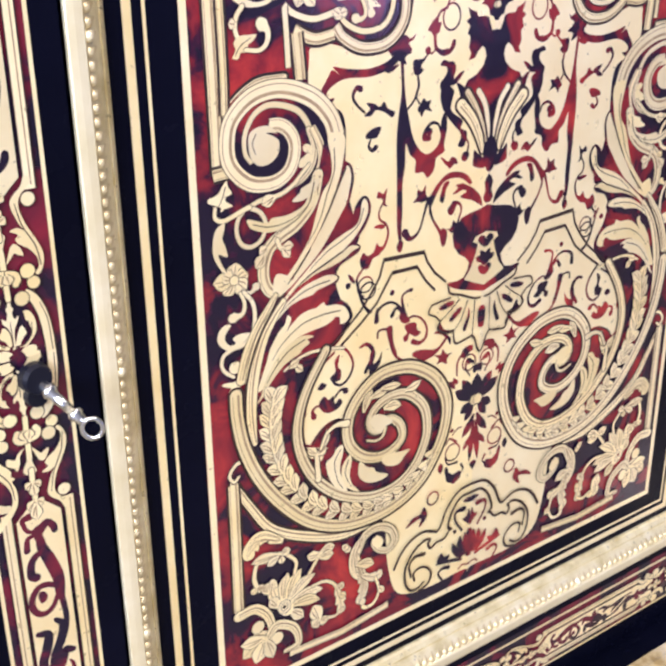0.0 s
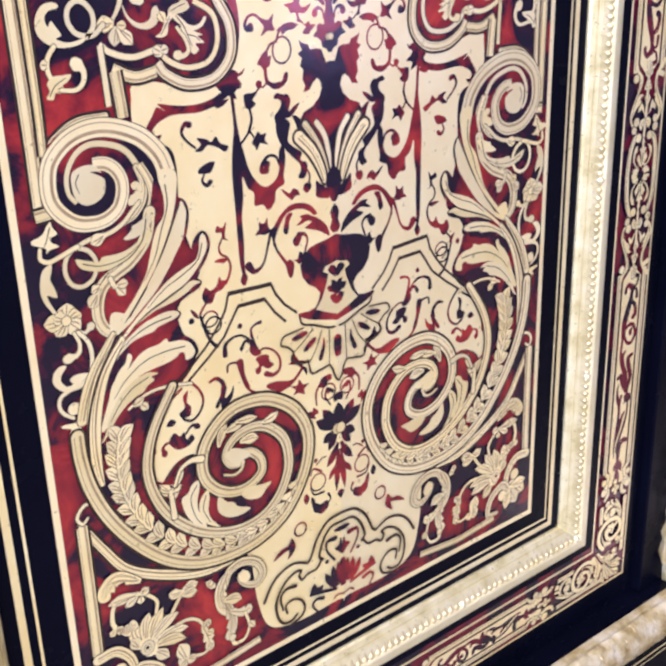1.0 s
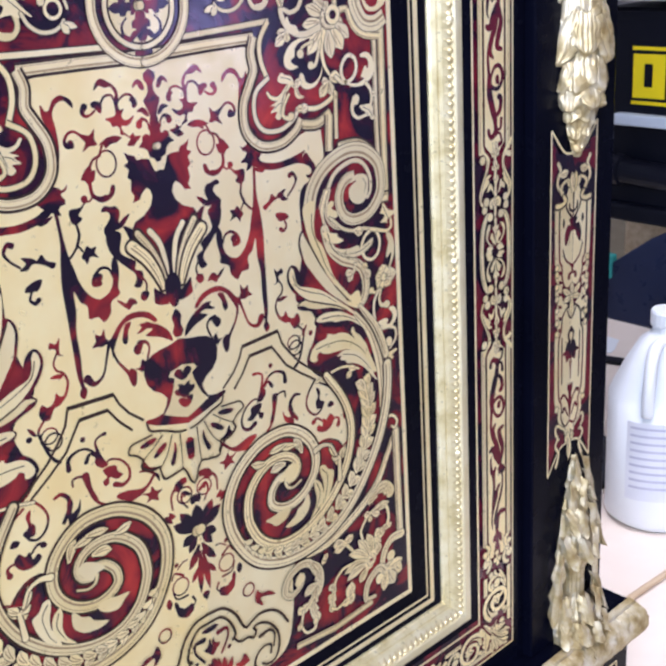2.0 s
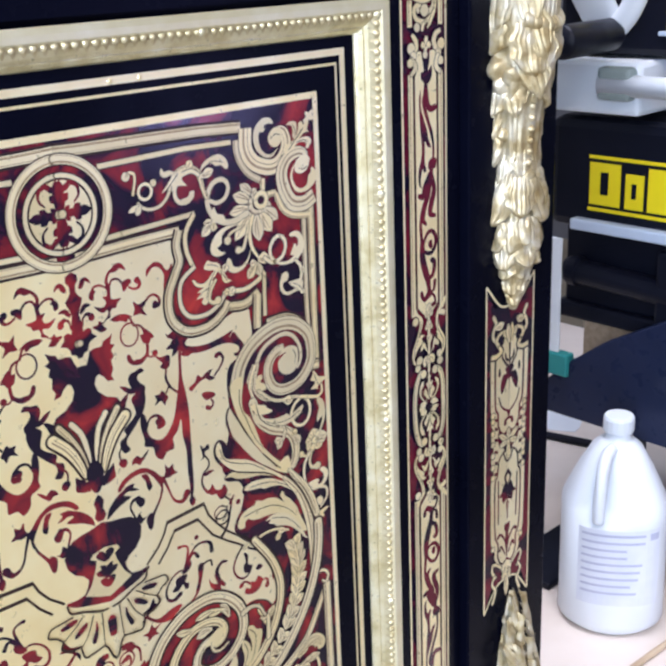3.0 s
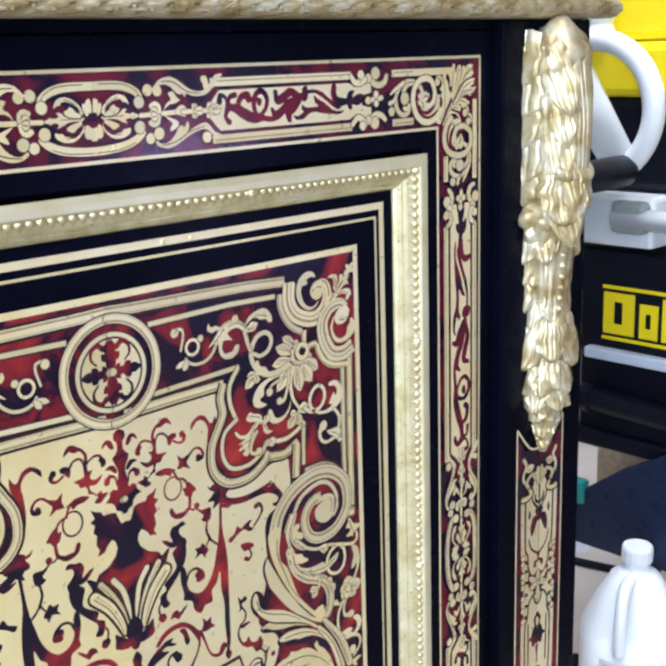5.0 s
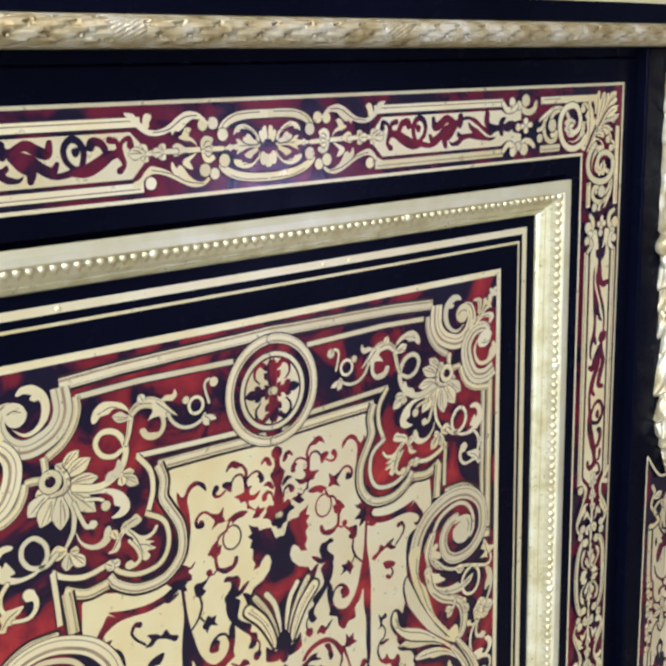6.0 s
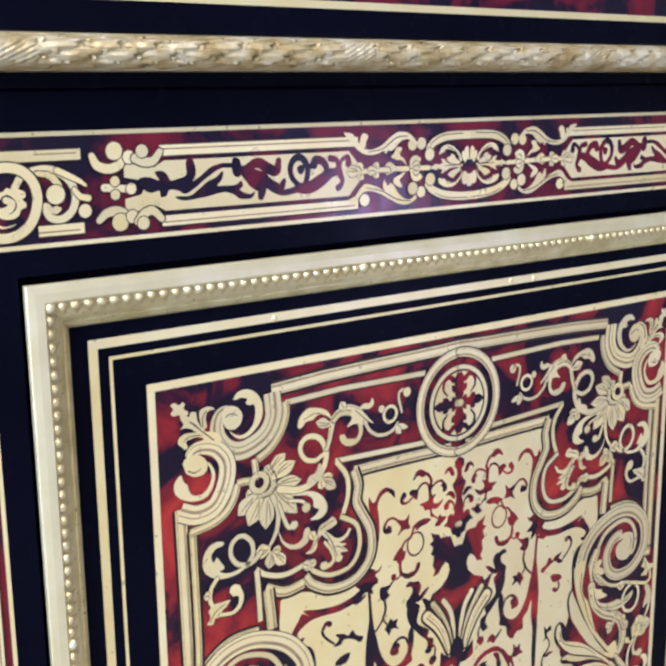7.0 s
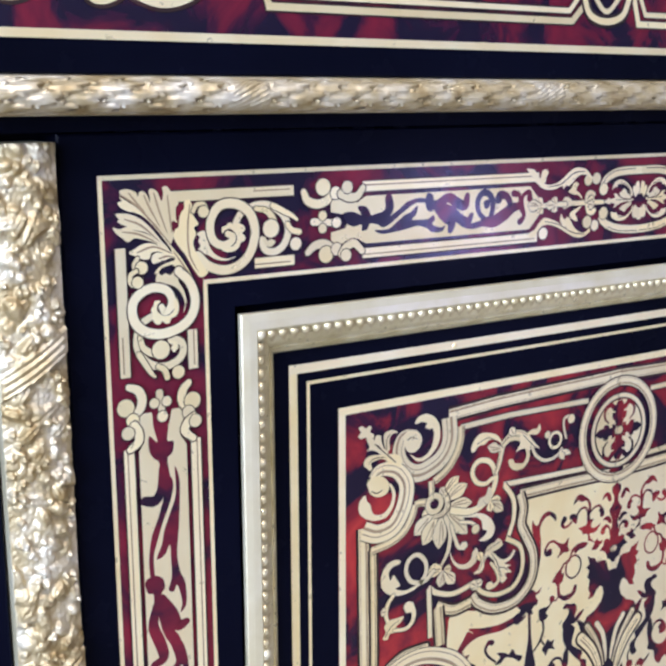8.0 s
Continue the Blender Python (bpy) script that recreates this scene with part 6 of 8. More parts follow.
    brass.fill([(71.3, 18.4), (73.7, 20), (75.9, 18.8), (76.8, 15.3), (75.4, 12.6), (73.2, 13.1), (72.8, 15.4)])
    brass.fill([(48.6, 11.4), (52, 12), (54.2, 9), (56.3, 7.3), (52.8, 5.6), (49.4, 5.2), (46.5, 3.5), (45, 1.5), (46.1, 4.2), (47.9, 6.4), (50.2, 7.9)])
    brass.fill([(39.5, -13.7), (42.6, -15.7), (46.7, -15.2), (51.2, -12), (54.4, -7.5), (56.7, -6.5), (58.6, -7.7), (60.8, -4.4), (61.7, -7.9), (60.3, -10.6), (64.2, -8.5), (70.1, -6.4), (73.9, -6.1), (77.2, -8.6), (79.9, -11.6), (84.2, -13.7), (82.5, -16.5), (79.1, -14.6), (76.4, -11.4), (72.7, -9.8), (68.3, -10.1), (62.4, -12.1), (56.5, -15.1), (50.7, -17.7), (45.6, -18.4), (41.1, -17.2), (38.5, -15.2)])
    brass.dot(73.8, -14.3, 3.2)
    ink.band([(44.4, 17.7), (52.4, 17.1), (61.7, 11.7), (71.5, 10.3)], 0.48, 0.36, 0.6)
    ink.band([(42.5, -16.8), (52.3, -15.1), (62.6, -10.2), (72.9, -7.9)], 0.48, 0.36, 0.6)
    brass.band([(29.7, 0.3), (40, 0.6), (49.6, 0.7), (55.1, 1.2)], 2.4, 2.4, 2.6)
    brass.fill([(47.3, 0.3), (51.9, 1.7), (55.4, 3.9), (58.2, 4.5), (60.3, 2.6), (60.7, 0.3), (59.1, -2), (56.3, -1.2), (52.3, -0.1)])
    brass.band([(42.2, 1), (42, 4.4), (39.8, 6), (37, 5)], 2, 3, 2.6)
    brass.band([(42.1, -0.6), (40.9, -4.2), (38.2, -5.2), (36.1, -4)], 2, 3, 2.6)
    brass.petal(41.4, 1, 36.2, 2.8, 5)
    brass.petal(41.3, -0.1, 36.4, -1.3, 5)
    brass.fill([(46.1, -1), (50.7, -2.5), (54.1, -4.1), (54.5, -6.4), (51.5, -8.5), (48.7, -9.1), (49.4, -6.8), (50.4, -5.1), (48.1, -3.1)])
    brass.band([(57.9, 0.6), (65, 0.8), (70.7, 0.6), (76.5, 0.6)], 2.6, 2.6, 2.6)
    brass.petal(65, 0.8, 67.6, 4.7, 5)
    brass.petal(65.2, 0.6, 67.5, -3.2, 5)
    brass.petal(66.4, 0.8, 72.4, 0.5, 5)
    brass.petal(75, 0.4, 78.9, 5, 5)
    brass.petal(75.3, 0.2, 77.6, -3.6, 5)
    brass.petal(76.8, 0.9, 85.7, 1, 6)


def band_panel(brass, shell, ink):
    shell.fill([(202, 3.7), (196.7, 4.3), (191.8, 2.6), (193.8, 6.4), (189.9, 6.7), (187.4, 4.7), (185.9, 2.2), (181.4, 1.3), (177.6, -1.7), (181.4, -2.8), (186.4, -1.9), (188.4, -4.6), (191.3, -5), (191.8, -2.1), (196.2, -2.8), (200.6, -0.5)])
    shell.band([(184.4, 1.1), (177.9, 1.7), (175.2, 5), (175.7, 9.7)], 2.4, 4.32, 4.8)
    shell.fill([(181.4, -2.2), (175.1, 0.9), (170.1, 3.6), (165, 7.1), (158.5, 8.8), (153, 8.4), (152.7, 6.5), (159, 6.5), (164.1, 4.1), (168.7, 1.3), (174.3, -2.5), (178.9, -4.3)])
    shell.fill([(183.9, -5.3), (176.3, -5.3), (171.3, -2.5), (166.2, 0.9), (162.3, 2.3), (158.2, 5.2), (158.9, 1.2), (161.5, -1.5), (157, -1.8), (151.7, -1.8), (148.3, -0.1), (147.4, -2.5), (149, -4.5), (143.6, -6.6), (140.6, -5.5), (142.7, -8.6), (148.9, -8.6), (153, -6.1), (158.3, -4.9), (166.1, -6.2), (173.8, -7.1), (180.1, -7.3)])
    shell.fill([(153.5, 7.2), (152.2, 11.1), (148.8, 10.1), (147.9, 7.3), (143.9, 7.3), (141.1, 4.8), (143.5, 3), (147.3, 3.7), (149.4, 1.7), (152.3, 2.9)])
    shell.band([(144.4, 6.2), (138.5, 8), (133, 5.1), (128.2, 3.6), (126.7, 8.6)], 3.6, 3.12, 5.52)
    shell.band([(143, 4), (136.4, 1.1), (131.9, -2.7), (126.3, -4.6), (123.6, -1.3)], 3.6, 2.4, 5.28)
    shell.band([(146.2, 3.4), (141, -1.4), (136.8, -4.1), (137.3, -8.3)], 4.08, 3.6, 5.52)
    shell.band([(140.3, 4.3), (135.3, -0.3), (130.8, -4.9), (124.6, -7.1), (117.3, -6.3), (111, -4.8)], 1.92, 3.6, 2.88)
    shell.band([(113.9, -4.8), (118.6, -0.7), (119.9, 4.8), (117.2, 9), (113.2, 9.2), (109.9, 5.3), (109.8, 0.2), (111.6, -4.7)], 2.4, 2.88, 3.6)
    shell.fill([(115.3, 2.1), (115.6, 5), (112, 5.8), (111.6, 3), (113.5, 1.1)])
    shell.band([(115.6, -5.5), (108.7, -5.6), (101.5, -2.5), (95.8, 0.7), (90.5, 1.2)], 4.8, 2.88, 6.48)
    shell.band([(98.4, -0.9), (98, 3.5), (100.4, 6.9), (104.5, 7.8), (105.9, 5.5)], 2.88, 4.8, 4.08)
    shell.fill([(93.2, 3.2), (89.1, 4.1), (87.8, 0.6), (86.7, -3.9), (89.2, -8), (91.9, -8.3), (92.3, -5.8), (89.4, -3.8), (91.6, -0.3)])
    shell.band([(90.9, 3.3), (91.6, 7.1), (95.5, 8.2)], 1.92, 3.6, 2.64)
    shell.band([(90, 3), (88.6, 6.9), (84.8, 8.5), (84.1, 5.1)], 2.4, 4.08, 2.4)


def band_corner(brass, shell, ink):
    brass.fill([(278.3, -0.6), (275.6, 0.5), (272.5, -0.1), (273, -3.8), (272.3, -6.7), (269.7, -10.3), (264.5, -12.7), (259.1, -12), (264.5, -13.6), (269.8, -12.4), (273.9, -10.1), (277, -10.6), (278.3, -8.1), (276.8, -6.3), (277.8, -4), (277.1, -2.2)])
    brass.band([(259.2, 3.1), (256.3, 7.2), (251.5, 9.6), (244.6, 10.3), (238.4, 8), (234, 3.8), (232.3, -2.1), (234.2, -7.9), (238.3, -11.1), (242.8, -11.1), (245.4, -8.9), (246, -5.4)], 3, 3, 3.4)
    brass.band([(249, 8.7), (243.5, 7.4), (240.3, 3.7), (239.5, -0.3)], 2, 4, 3)
    brass.dot(241.3, -0.7, 4.2)
    brass.fill([(246, -4.6), (244.4, -4.5), (243.1, -6.2), (241.6, -5.5), (239.1, -6.7), (240.5, -8.7), (242.3, -9), (244.5, -8)])
    brass.band([(240.2, 9.6), (234.7, 6.8), (230.2, 4.5), (227.1, 2.2)], 2.6, 1, 2.4)
    brass.band([(232.7, 0.8), (230.3, -2.1), (226.4, -3.2)], 2.4, 2.8, 2.6)
    brass.dot(228.3, -8.6, 3)
    brass.band([(278.2, -10.3), (273, -15.3), (265.7, -17.7), (258.2, -16.3), (252.4, -11.2), (249.6, -2.8), (250.8, 4.6), (255, 9.6), (260.7, 11.7), (266.6, 11.1), (270.4, 7.2), (272, 1.7), (270.5, -4), (266.4, -6.6), (262.2, -5.6), (260.8, -3.1), (263.3, -1.7)], 4, 2.8, 4.2)
    brass.fill([(266.2, 1.3), (264.1, 2.1), (262.6, 3.3), (260.3, 2.6), (257.7, 2.6), (255.2, 1.5), (254.6, -0.5), (256.1, -1.9), (254.6, -3.4), (254.9, -5.3), (256.9, -6.1), (258, -8.3), (260.2, -9.6), (263.4, -9.9), (266.5, -8.7), (264.4, -7.5), (261.2, -7.4), (258.8, -4.9), (259.3, -2), (262, 0.4), (264.6, -0.1), (265.9, -1.5)])
    brass.fill([(277.3, -19.9), (280.8, -15.4), (283.9, -9.8), (287, -5.8), (289.2, -2), (288.7, 1.7), (287.1, 2.8), (286.5, 6.5), (285.4, 9.2), (284, 10.9), (283.9, 13.5), (281.8, 14.3), (280.3, 12.1), (280.6, 9.2), (279.5, 6.9), (277.5, 3.6), (279.6, 2.1), (278.7, -0.6), (280.2, -4.2), (279.3, -8), (277.4, -11.9), (275.1, -15.9), (273.5, -18.3)])
    brass.fill([(313.1, 18.4), (312.5, 19.8), (309.3, 20), (305.9, 18.5), (305.3, 16.7), (304.4, 18.6), (302.7, 18.9), (300.8, 17), (300, 14.1), (299.7, 15.9), (300.2, 18.8), (298.8, 19.9), (296.3, 18.5), (295.1, 15.6), (294.3, 14.5), (293.6, 17.8), (293.9, 20.2), (291.5, 20.4), (289.1, 16.7), (287.2, 15.7), (286.7, 12.9), (287.9, 11.2), (288.1, 7.5), (287.6, 4.7), (289.5, 5.8), (290.6, 3.1), (289.2, 0.2), (289.9, -2.5), (290.9, -4.2), (291.9, -2.9), (294.7, 0.7), (298.4, 5.5), (304, 10.7), (308.6, 14.6)])
    brass.fill([(313.5, 17.2), (312.3, 15.4), (314.2, 14.6), (313, 12.6), (309.7, 10.8), (306.3, 10), (302.2, 7.6), (297.5, 2.7), (293.8, -2.1), (290, -7.1), (290.9, -4.6), (294.7, 0.3), (299.4, 5.7), (304.9, 11.3), (309.5, 14.7)])
    brass.fill([(315.4, 9.9), (312.6, 10.1), (308.8, 9.5), (304.1, 7.2), (299.5, 2.9), (294.8, -3), (292, -6), (294.9, -4.8), (298.7, -1.2), (301.5, 1.2), (305.3, 2.4), (308.2, 3.1), (310.9, 4.6), (314.6, 6.6), (314, 7.8)])
    brass.fill([(316.8, 4.5), (313.8, 3.6), (310.9, 4.4), (307.8, 2.9), (304.4, 1.8), (300.6, 0.2), (296.4, -3.2), (292, -6.3), (294.9, -5.2), (299.7, -2.6), (303.6, -1.4), (307.4, -0.7), (310.3, -2.1), (313, -0.1), (315.8, 2.3)])
    brass.fill([(309.9, -6.3), (307.6, -5.2), (304.6, -3.6), (300.7, -3.1), (296.9, -4.3), (293, -6.1), (288.1, -9.5), (291.1, -9.2), (294, -8.2), (297, -7), (299.9, -7.5), (301, -9.8), (303.9, -9.9), (306.8, -8.4), (309, -7.6)])
    brass.fill([(300.1, -10.8), (299.4, -8.5), (297.4, -7.4), (294, -8.2), (289.1, -9.4), (287.2, -10.7), (291.1, -10.3), (294.2, -11.1), (296.8, -11.7), (299.1, -12.2)])
    brass.band([(306.4, -9.3), (307.9, -11.9), (307, -14.4), (304.7, -15)], 1.8, 3, 2.4)
    brass.dot(304.7, -13.5, 2.8)
    brass.fill([(291, -5.1), (288.1, -8.2), (285.2, -12.1), (282.3, -17.1), (280.2, -20.9), (283.4, -20.4), (286.4, -16.7), (290.3, -13.4), (292.3, -13.5), (295.3, -14.2), (296.9, -15.9), (298.9, -16.6), (296.9, -14), (293.2, -12.3), (289.2, -11.2), (289.9, -9.3)])
    brass.band([(279.8, 9.3), (278.3, 11.8), (275.2, 12.2), (273.6, 10.6)], 2, 2, 2)
    brass.dot(274.9, 8.8, 2.6)
    brass.band([(218.8, 0.8), (213, 0.4), (206.6, -0.4)], 3.4, 3, 3.2)
    brass.dot(213.6, 3.4, 2.3)
    brass.dot(213.7, -2.5, 2.3)
    brass.dot(205.9, -0.3, 2.5)
    brass.band([(223.9, 14.9), (221.7, 10.8), (216.4, 9), (211, 10.6), (209.8, 14.1)], 3, 3, 4.2)
    brass.dot(213.3, 16.7, 4)
    brass.dot(206.3, 13.7, 3)
    brass.band([(203.4, 13.1), (199.1, 11.3), (194.3, 11.6), (190.9, 15.5)], 4, 3, 4)
    brass.dot(199.8, 16.1, 3)
    brass.band([(221.9, -13.3), (218.2, -10.4), (213, -9.8), (208.8, -12), (207.8, -14.5)], 3, 3, 4.2)
    brass.dot(211.9, -14.9, 4)
    brass.dot(205.9, -12.8, 3)
    brass.band([(203, -15.3), (199.9, -11.9), (195.7, -10.8), (191.3, -14.8)], 4, 3, 4)
    brass.dot(200.6, -16.1, 3)


def pilaster_panel(brass, shell, ink):
    brass.fill([(1.3, 251.9), (8.7, 252.9), (11.5, 248.1), (15.9, 243.8), (24.9, 244.3), (25.4, 238.1), (24.8, 201.7), (24.2, 194.9), (20.1, 188.4), (24, 183.9), (20.4, 176.3), (23.8, 170.5), (20.2, 160.4), (23.5, 150.1), (19.8, 138.6), (23.1, 129.8), (23.6, 123.9), (22.9, 76.1), (21.6, 67), (17.3, 58.7), (17.2, 51.8), (8.5, 40), (0, 37.6)])
    shell.band([(12.5, 243.5), (18.2, 241.9), (19.2, 236.1), (18.5, 199.5), (15, 191.6), (14.2, 180.4), (9.9, 172.1), (5.2, 170.4), (1.7, 172.7)], 2.24, 1.92, 2.24)
    shell.band([(2.5, 152.9), (7.2, 152.7), (12.9, 146), (14.5, 133.2), (17.8, 123.6), (17, 77.6), (12.6, 65.1), (12.4, 52.1), (6.7, 43), (0, 46.4)], 1.92, 1.92, 1.92)
    shell.band([(13.2, 127.8), (12.8, 107.1), (12.4, 85.2)], 1.6, 1.6, 1.92)
    shell.band([(9.8, 250.2), (9.6, 240), (1.9, 230.7)], 1.6, 2.56, 1.92)
    shell.band([(5.7, 243.3), (5, 238.5), (0.9, 235.7)], 1.6, 1.6, 2.56)
    shell.fill([(0.8, 231.1), (5.9, 229.7), (4.1, 225.2), (8.7, 224.4), (12, 215.5), (10.1, 207.9), (5.6, 213.4), (2.8, 219.4), (0.5, 220.2)])
    shell.band([(14.1, 206.1), (10.4, 197.1), (4.5, 191.9), (0, 189.5)], 1.44, 2.24, 1.92)
    shell.petal(13.4, 232, 13.3, 223.6, 3.4, 0)
    shell.band([(1.6, 190.1), (0.2, 184.1), (4.3, 182.4), (4.8, 179.4)], 1.6, 3.84, 2.56)
    shell.fill([(0, 171), (6.4, 169.6), (13.5, 174.6), (14.5, 167.8), (12, 159.7), (6.1, 155.9), (0, 149.1)])
    brass.petal(0, 162.1, 0, 175.1, 5, 0)
    brass.petal(0, 162.1, 13.4, 171.4, 5, 0)
    brass.petal(0, 162.1, 12.6, 159.9, 5, 0)
    brass.petal(0, 162.1, 0, 145, 5, 0)
    shell.band([(6, 151), (3.5, 145.2), (0, 142.5)], 1.6, 1.92, 1.92)
    shell.fill([(0, 120.9), (5.3, 121.4), (8.2, 113.4), (6.2, 103.5), (1.4, 105.7), (0, 101.6)])
    shell.band([(1.7, 120.7), (3.7, 128.1), (0.8, 131.9), (0, 133.3)], 1.6, 3.84, 3.2)
    shell.band([(1.3, 103.1), (0, 92.8), (0, 86.9)], 1.6, 1.6, 1.6)
    shell.petal(5.2, 113.9, 11.7, 110.8, 4, 0)
    shell.petal(0, 48.4, 0, 84.2, 4.6, 0)
    shell.petal(0, 70.5, 3.3, 83, 4, 0)
    shell.band([(0, 54.9), (2.9, 65.8), (9.1, 73.7), (12.7, 71.9)], 2.24, 3.52, 2.24)
    shell.band([(2.6, 51.9), (7.7, 61.1), (10, 57.9)], 1.6, 3.2, 2.24)
    brass.band([(22.1, 278.7), (18.7, 272.6), (21.9, 266.9), (22.4, 261.1), (17.3, 255.1), (13.2, 250.1)], 3.4, 3, 3)
    brass.petal(19.8, 269.2, 8.6, 271.2, 7, 1)
    brass.band([(8.4, 263.7), (15.1, 261.2), (17.9, 256.8), (15, 252.2)], 2.4, 3.6, 3)
    brass.petal(1.4, 255.7, 9.5, 264.1, 6, 0)
    brass.petal(1.3, 251.9, 2.8, 268.9, 6, 0)
    brass.band([(13.8, 250.3), (11.4, 246.6), (17.1, 243.8), (23.2, 244.2)], 3, 4, 3.4)
    shell.dot(16, 248, 1.6)
    brass.band([(7.2, 39.4), (18.3, 47.2), (20.6, 41), (15.6, 33)], 2, 2.6, 2.4)
    brass.band([(16.9, 34.5), (20.4, 27.9), (15.4, 18.9), (19.4, 7.8)], 2, 3, 2.4)
    brass.petal(0, 37.3, 5.8, 26.5, 6, 0)
    brass.petal(0, 32.3, 0, 7.6, 6, 0)
    brass.petal(0, 34.1, 2.2, 31.7, 4.4, 0)
    brass.dot(21.8, 191.7, 2.5)
    brass.dot(21.7, 186.2, 2.5)
    brass.dot(21.6, 175.2, 2.5)
    brass.dot(21.4, 164.8, 2.5)
    brass.dot(21.2, 154.4, 2.5)
    brass.dot(21, 143.1, 2.5)
    brass.dot(20.9, 133.4, 2.5)
    brass.dot(19.7, 63.2, 2.5)
    shell.petal(19.5, 188.2, 14.8, 184.9, 3.4, 0)
    shell.petal(19.3, 179.9, 14.7, 176.6, 3.4, 0)
    shell.petal(19.2, 169.5, 14.5, 166.2, 3.4, 0)
    shell.petal(19, 158.3, 14.3, 155, 3.4, 0)
    shell.petal(18.8, 147.9, 14.1, 144.4, 3.4, 0)
    shell.petal(18.6, 137.3, 13.9, 133.8, 3.4, 0)


ink = Inlay(0.0, 0.0003)
for name, motif, middle in (("ground", ground, 0.001), ("pockets", pockets, 0.001), ("volute_ground", volute_ground, 0.0), ("dark_arabesque", dark_arabesque, 0.001), ("finial", finial, 0.0025), ("mask", mask, 0.0025), ("pods", pods, 0.0025), ("crest", crest, 0.0025), ("heart", heart, 0.0025), ("arch_sprig", arch_sprig, 0.0), ("peapod", peapod, 0.0), ("scroll_band", scroll_band, 0.001), ("strap", strap, 0.001), ("upper_volute", upper_volute, 0.002), ("corner_volute", corner_volute, 0.003), ("rosette", rosette, 0.003), ("top_tendril", top_tendril, 0.003), ("lobe_sprig", lobe_sprig, 0.003), ("roundel", roundel, 0.001), ("leaf_spray", leaf_spray, 0.0015), ("great_volute", great_volute, 0.0), ("garland", garland, 0.0), ("lower_corner", lower_corner, 0.001), ("lower_rosette", lower_rosette, 0.0), ("lower_vine", lower_vine, 0.0), ("cartouche", cartouche, 0.0), ("bowl_and_fan", bowl_and_fan, 0.001)):
    ink = Inlay(0.0, 0.0003, ink)
    ink.under = None
    brass, shell = Inlay(0.0, 0.0003, ink), Inlay(0.0, 0.0003, ink)
    shell.under = None
    if name == "ground":
        brass.under = None
    if name in ("corner_volute", "rosette", "top_tendril", "lobe_sprig", "leaf_spray", "garland", "upper_volute", "lower_corner", "lower_rosette", "lower_vine"):
        brass.cut, brass.wide_cut = 0.8, 1.0
    tone = brass.tone = Inlay(0.0, 0.0003, ink)
    motif(brass, shell, ink)
    if tone.faces:
        tone.put("", ENGRAVE, door, axis=middle)
    brass.put("", BRASS, door, "", axis=middle)
    shell.put("shell_", SHELL, door, "", axis=middle)
    if ink.faces:
        ink.put("", GRIME, door, axis=middle)


# ---- the border band: half a side is drawn from the side's middle to its corner, u along it and v across, outwards ----
class Stretched:
    """Passes shapes on to a plate with their lengthwise measure stretched to the side's own length."""

    def __init__(self, plate, at):
        self.plate, self.at = plate, at

    def fill(self, pts):
        self.plate.fill([self.at(*p) for p in pts])

    def band(self, pts, *widths):
        self.plate.band([self.at(*p) for p in pts], *widths)


class Shifted:
    """Passes shapes on to a plate, moved along the side; the corner leaf itself is left out where the other side has it."""

    def __init__(self, plate, shift, whole):
        self.plate, self.shift, self.whole = plate, shift, whole

    def at(self, pts):
        return [(self.shift(u), v) for u, v in pts]

    def here(self, pts):
        return self.whole or max(u for u, v in pts) < 281

    def fill(self, pts):
        if self.here(pts):
            self.plate.fill(self.at(pts))

    def band(self, pts, *widths):
        if self.here(pts):
            self.plate.band(self.at(pts), *widths)

    def petal(self, x, z, x1, z1, *sizes):
        self.plate.petal(self.shift(x), z, self.shift(x1), z1, *sizes)

    def dot(self, x, z, r):
        if self.here([(x, z)]):
            self.plate.dot(self.shift(x), z, r)

    def vein(self, pts):
        if self.whole:
            self.plate.ribbon(self.at(pts), 0.5, 0.3, 0.9)


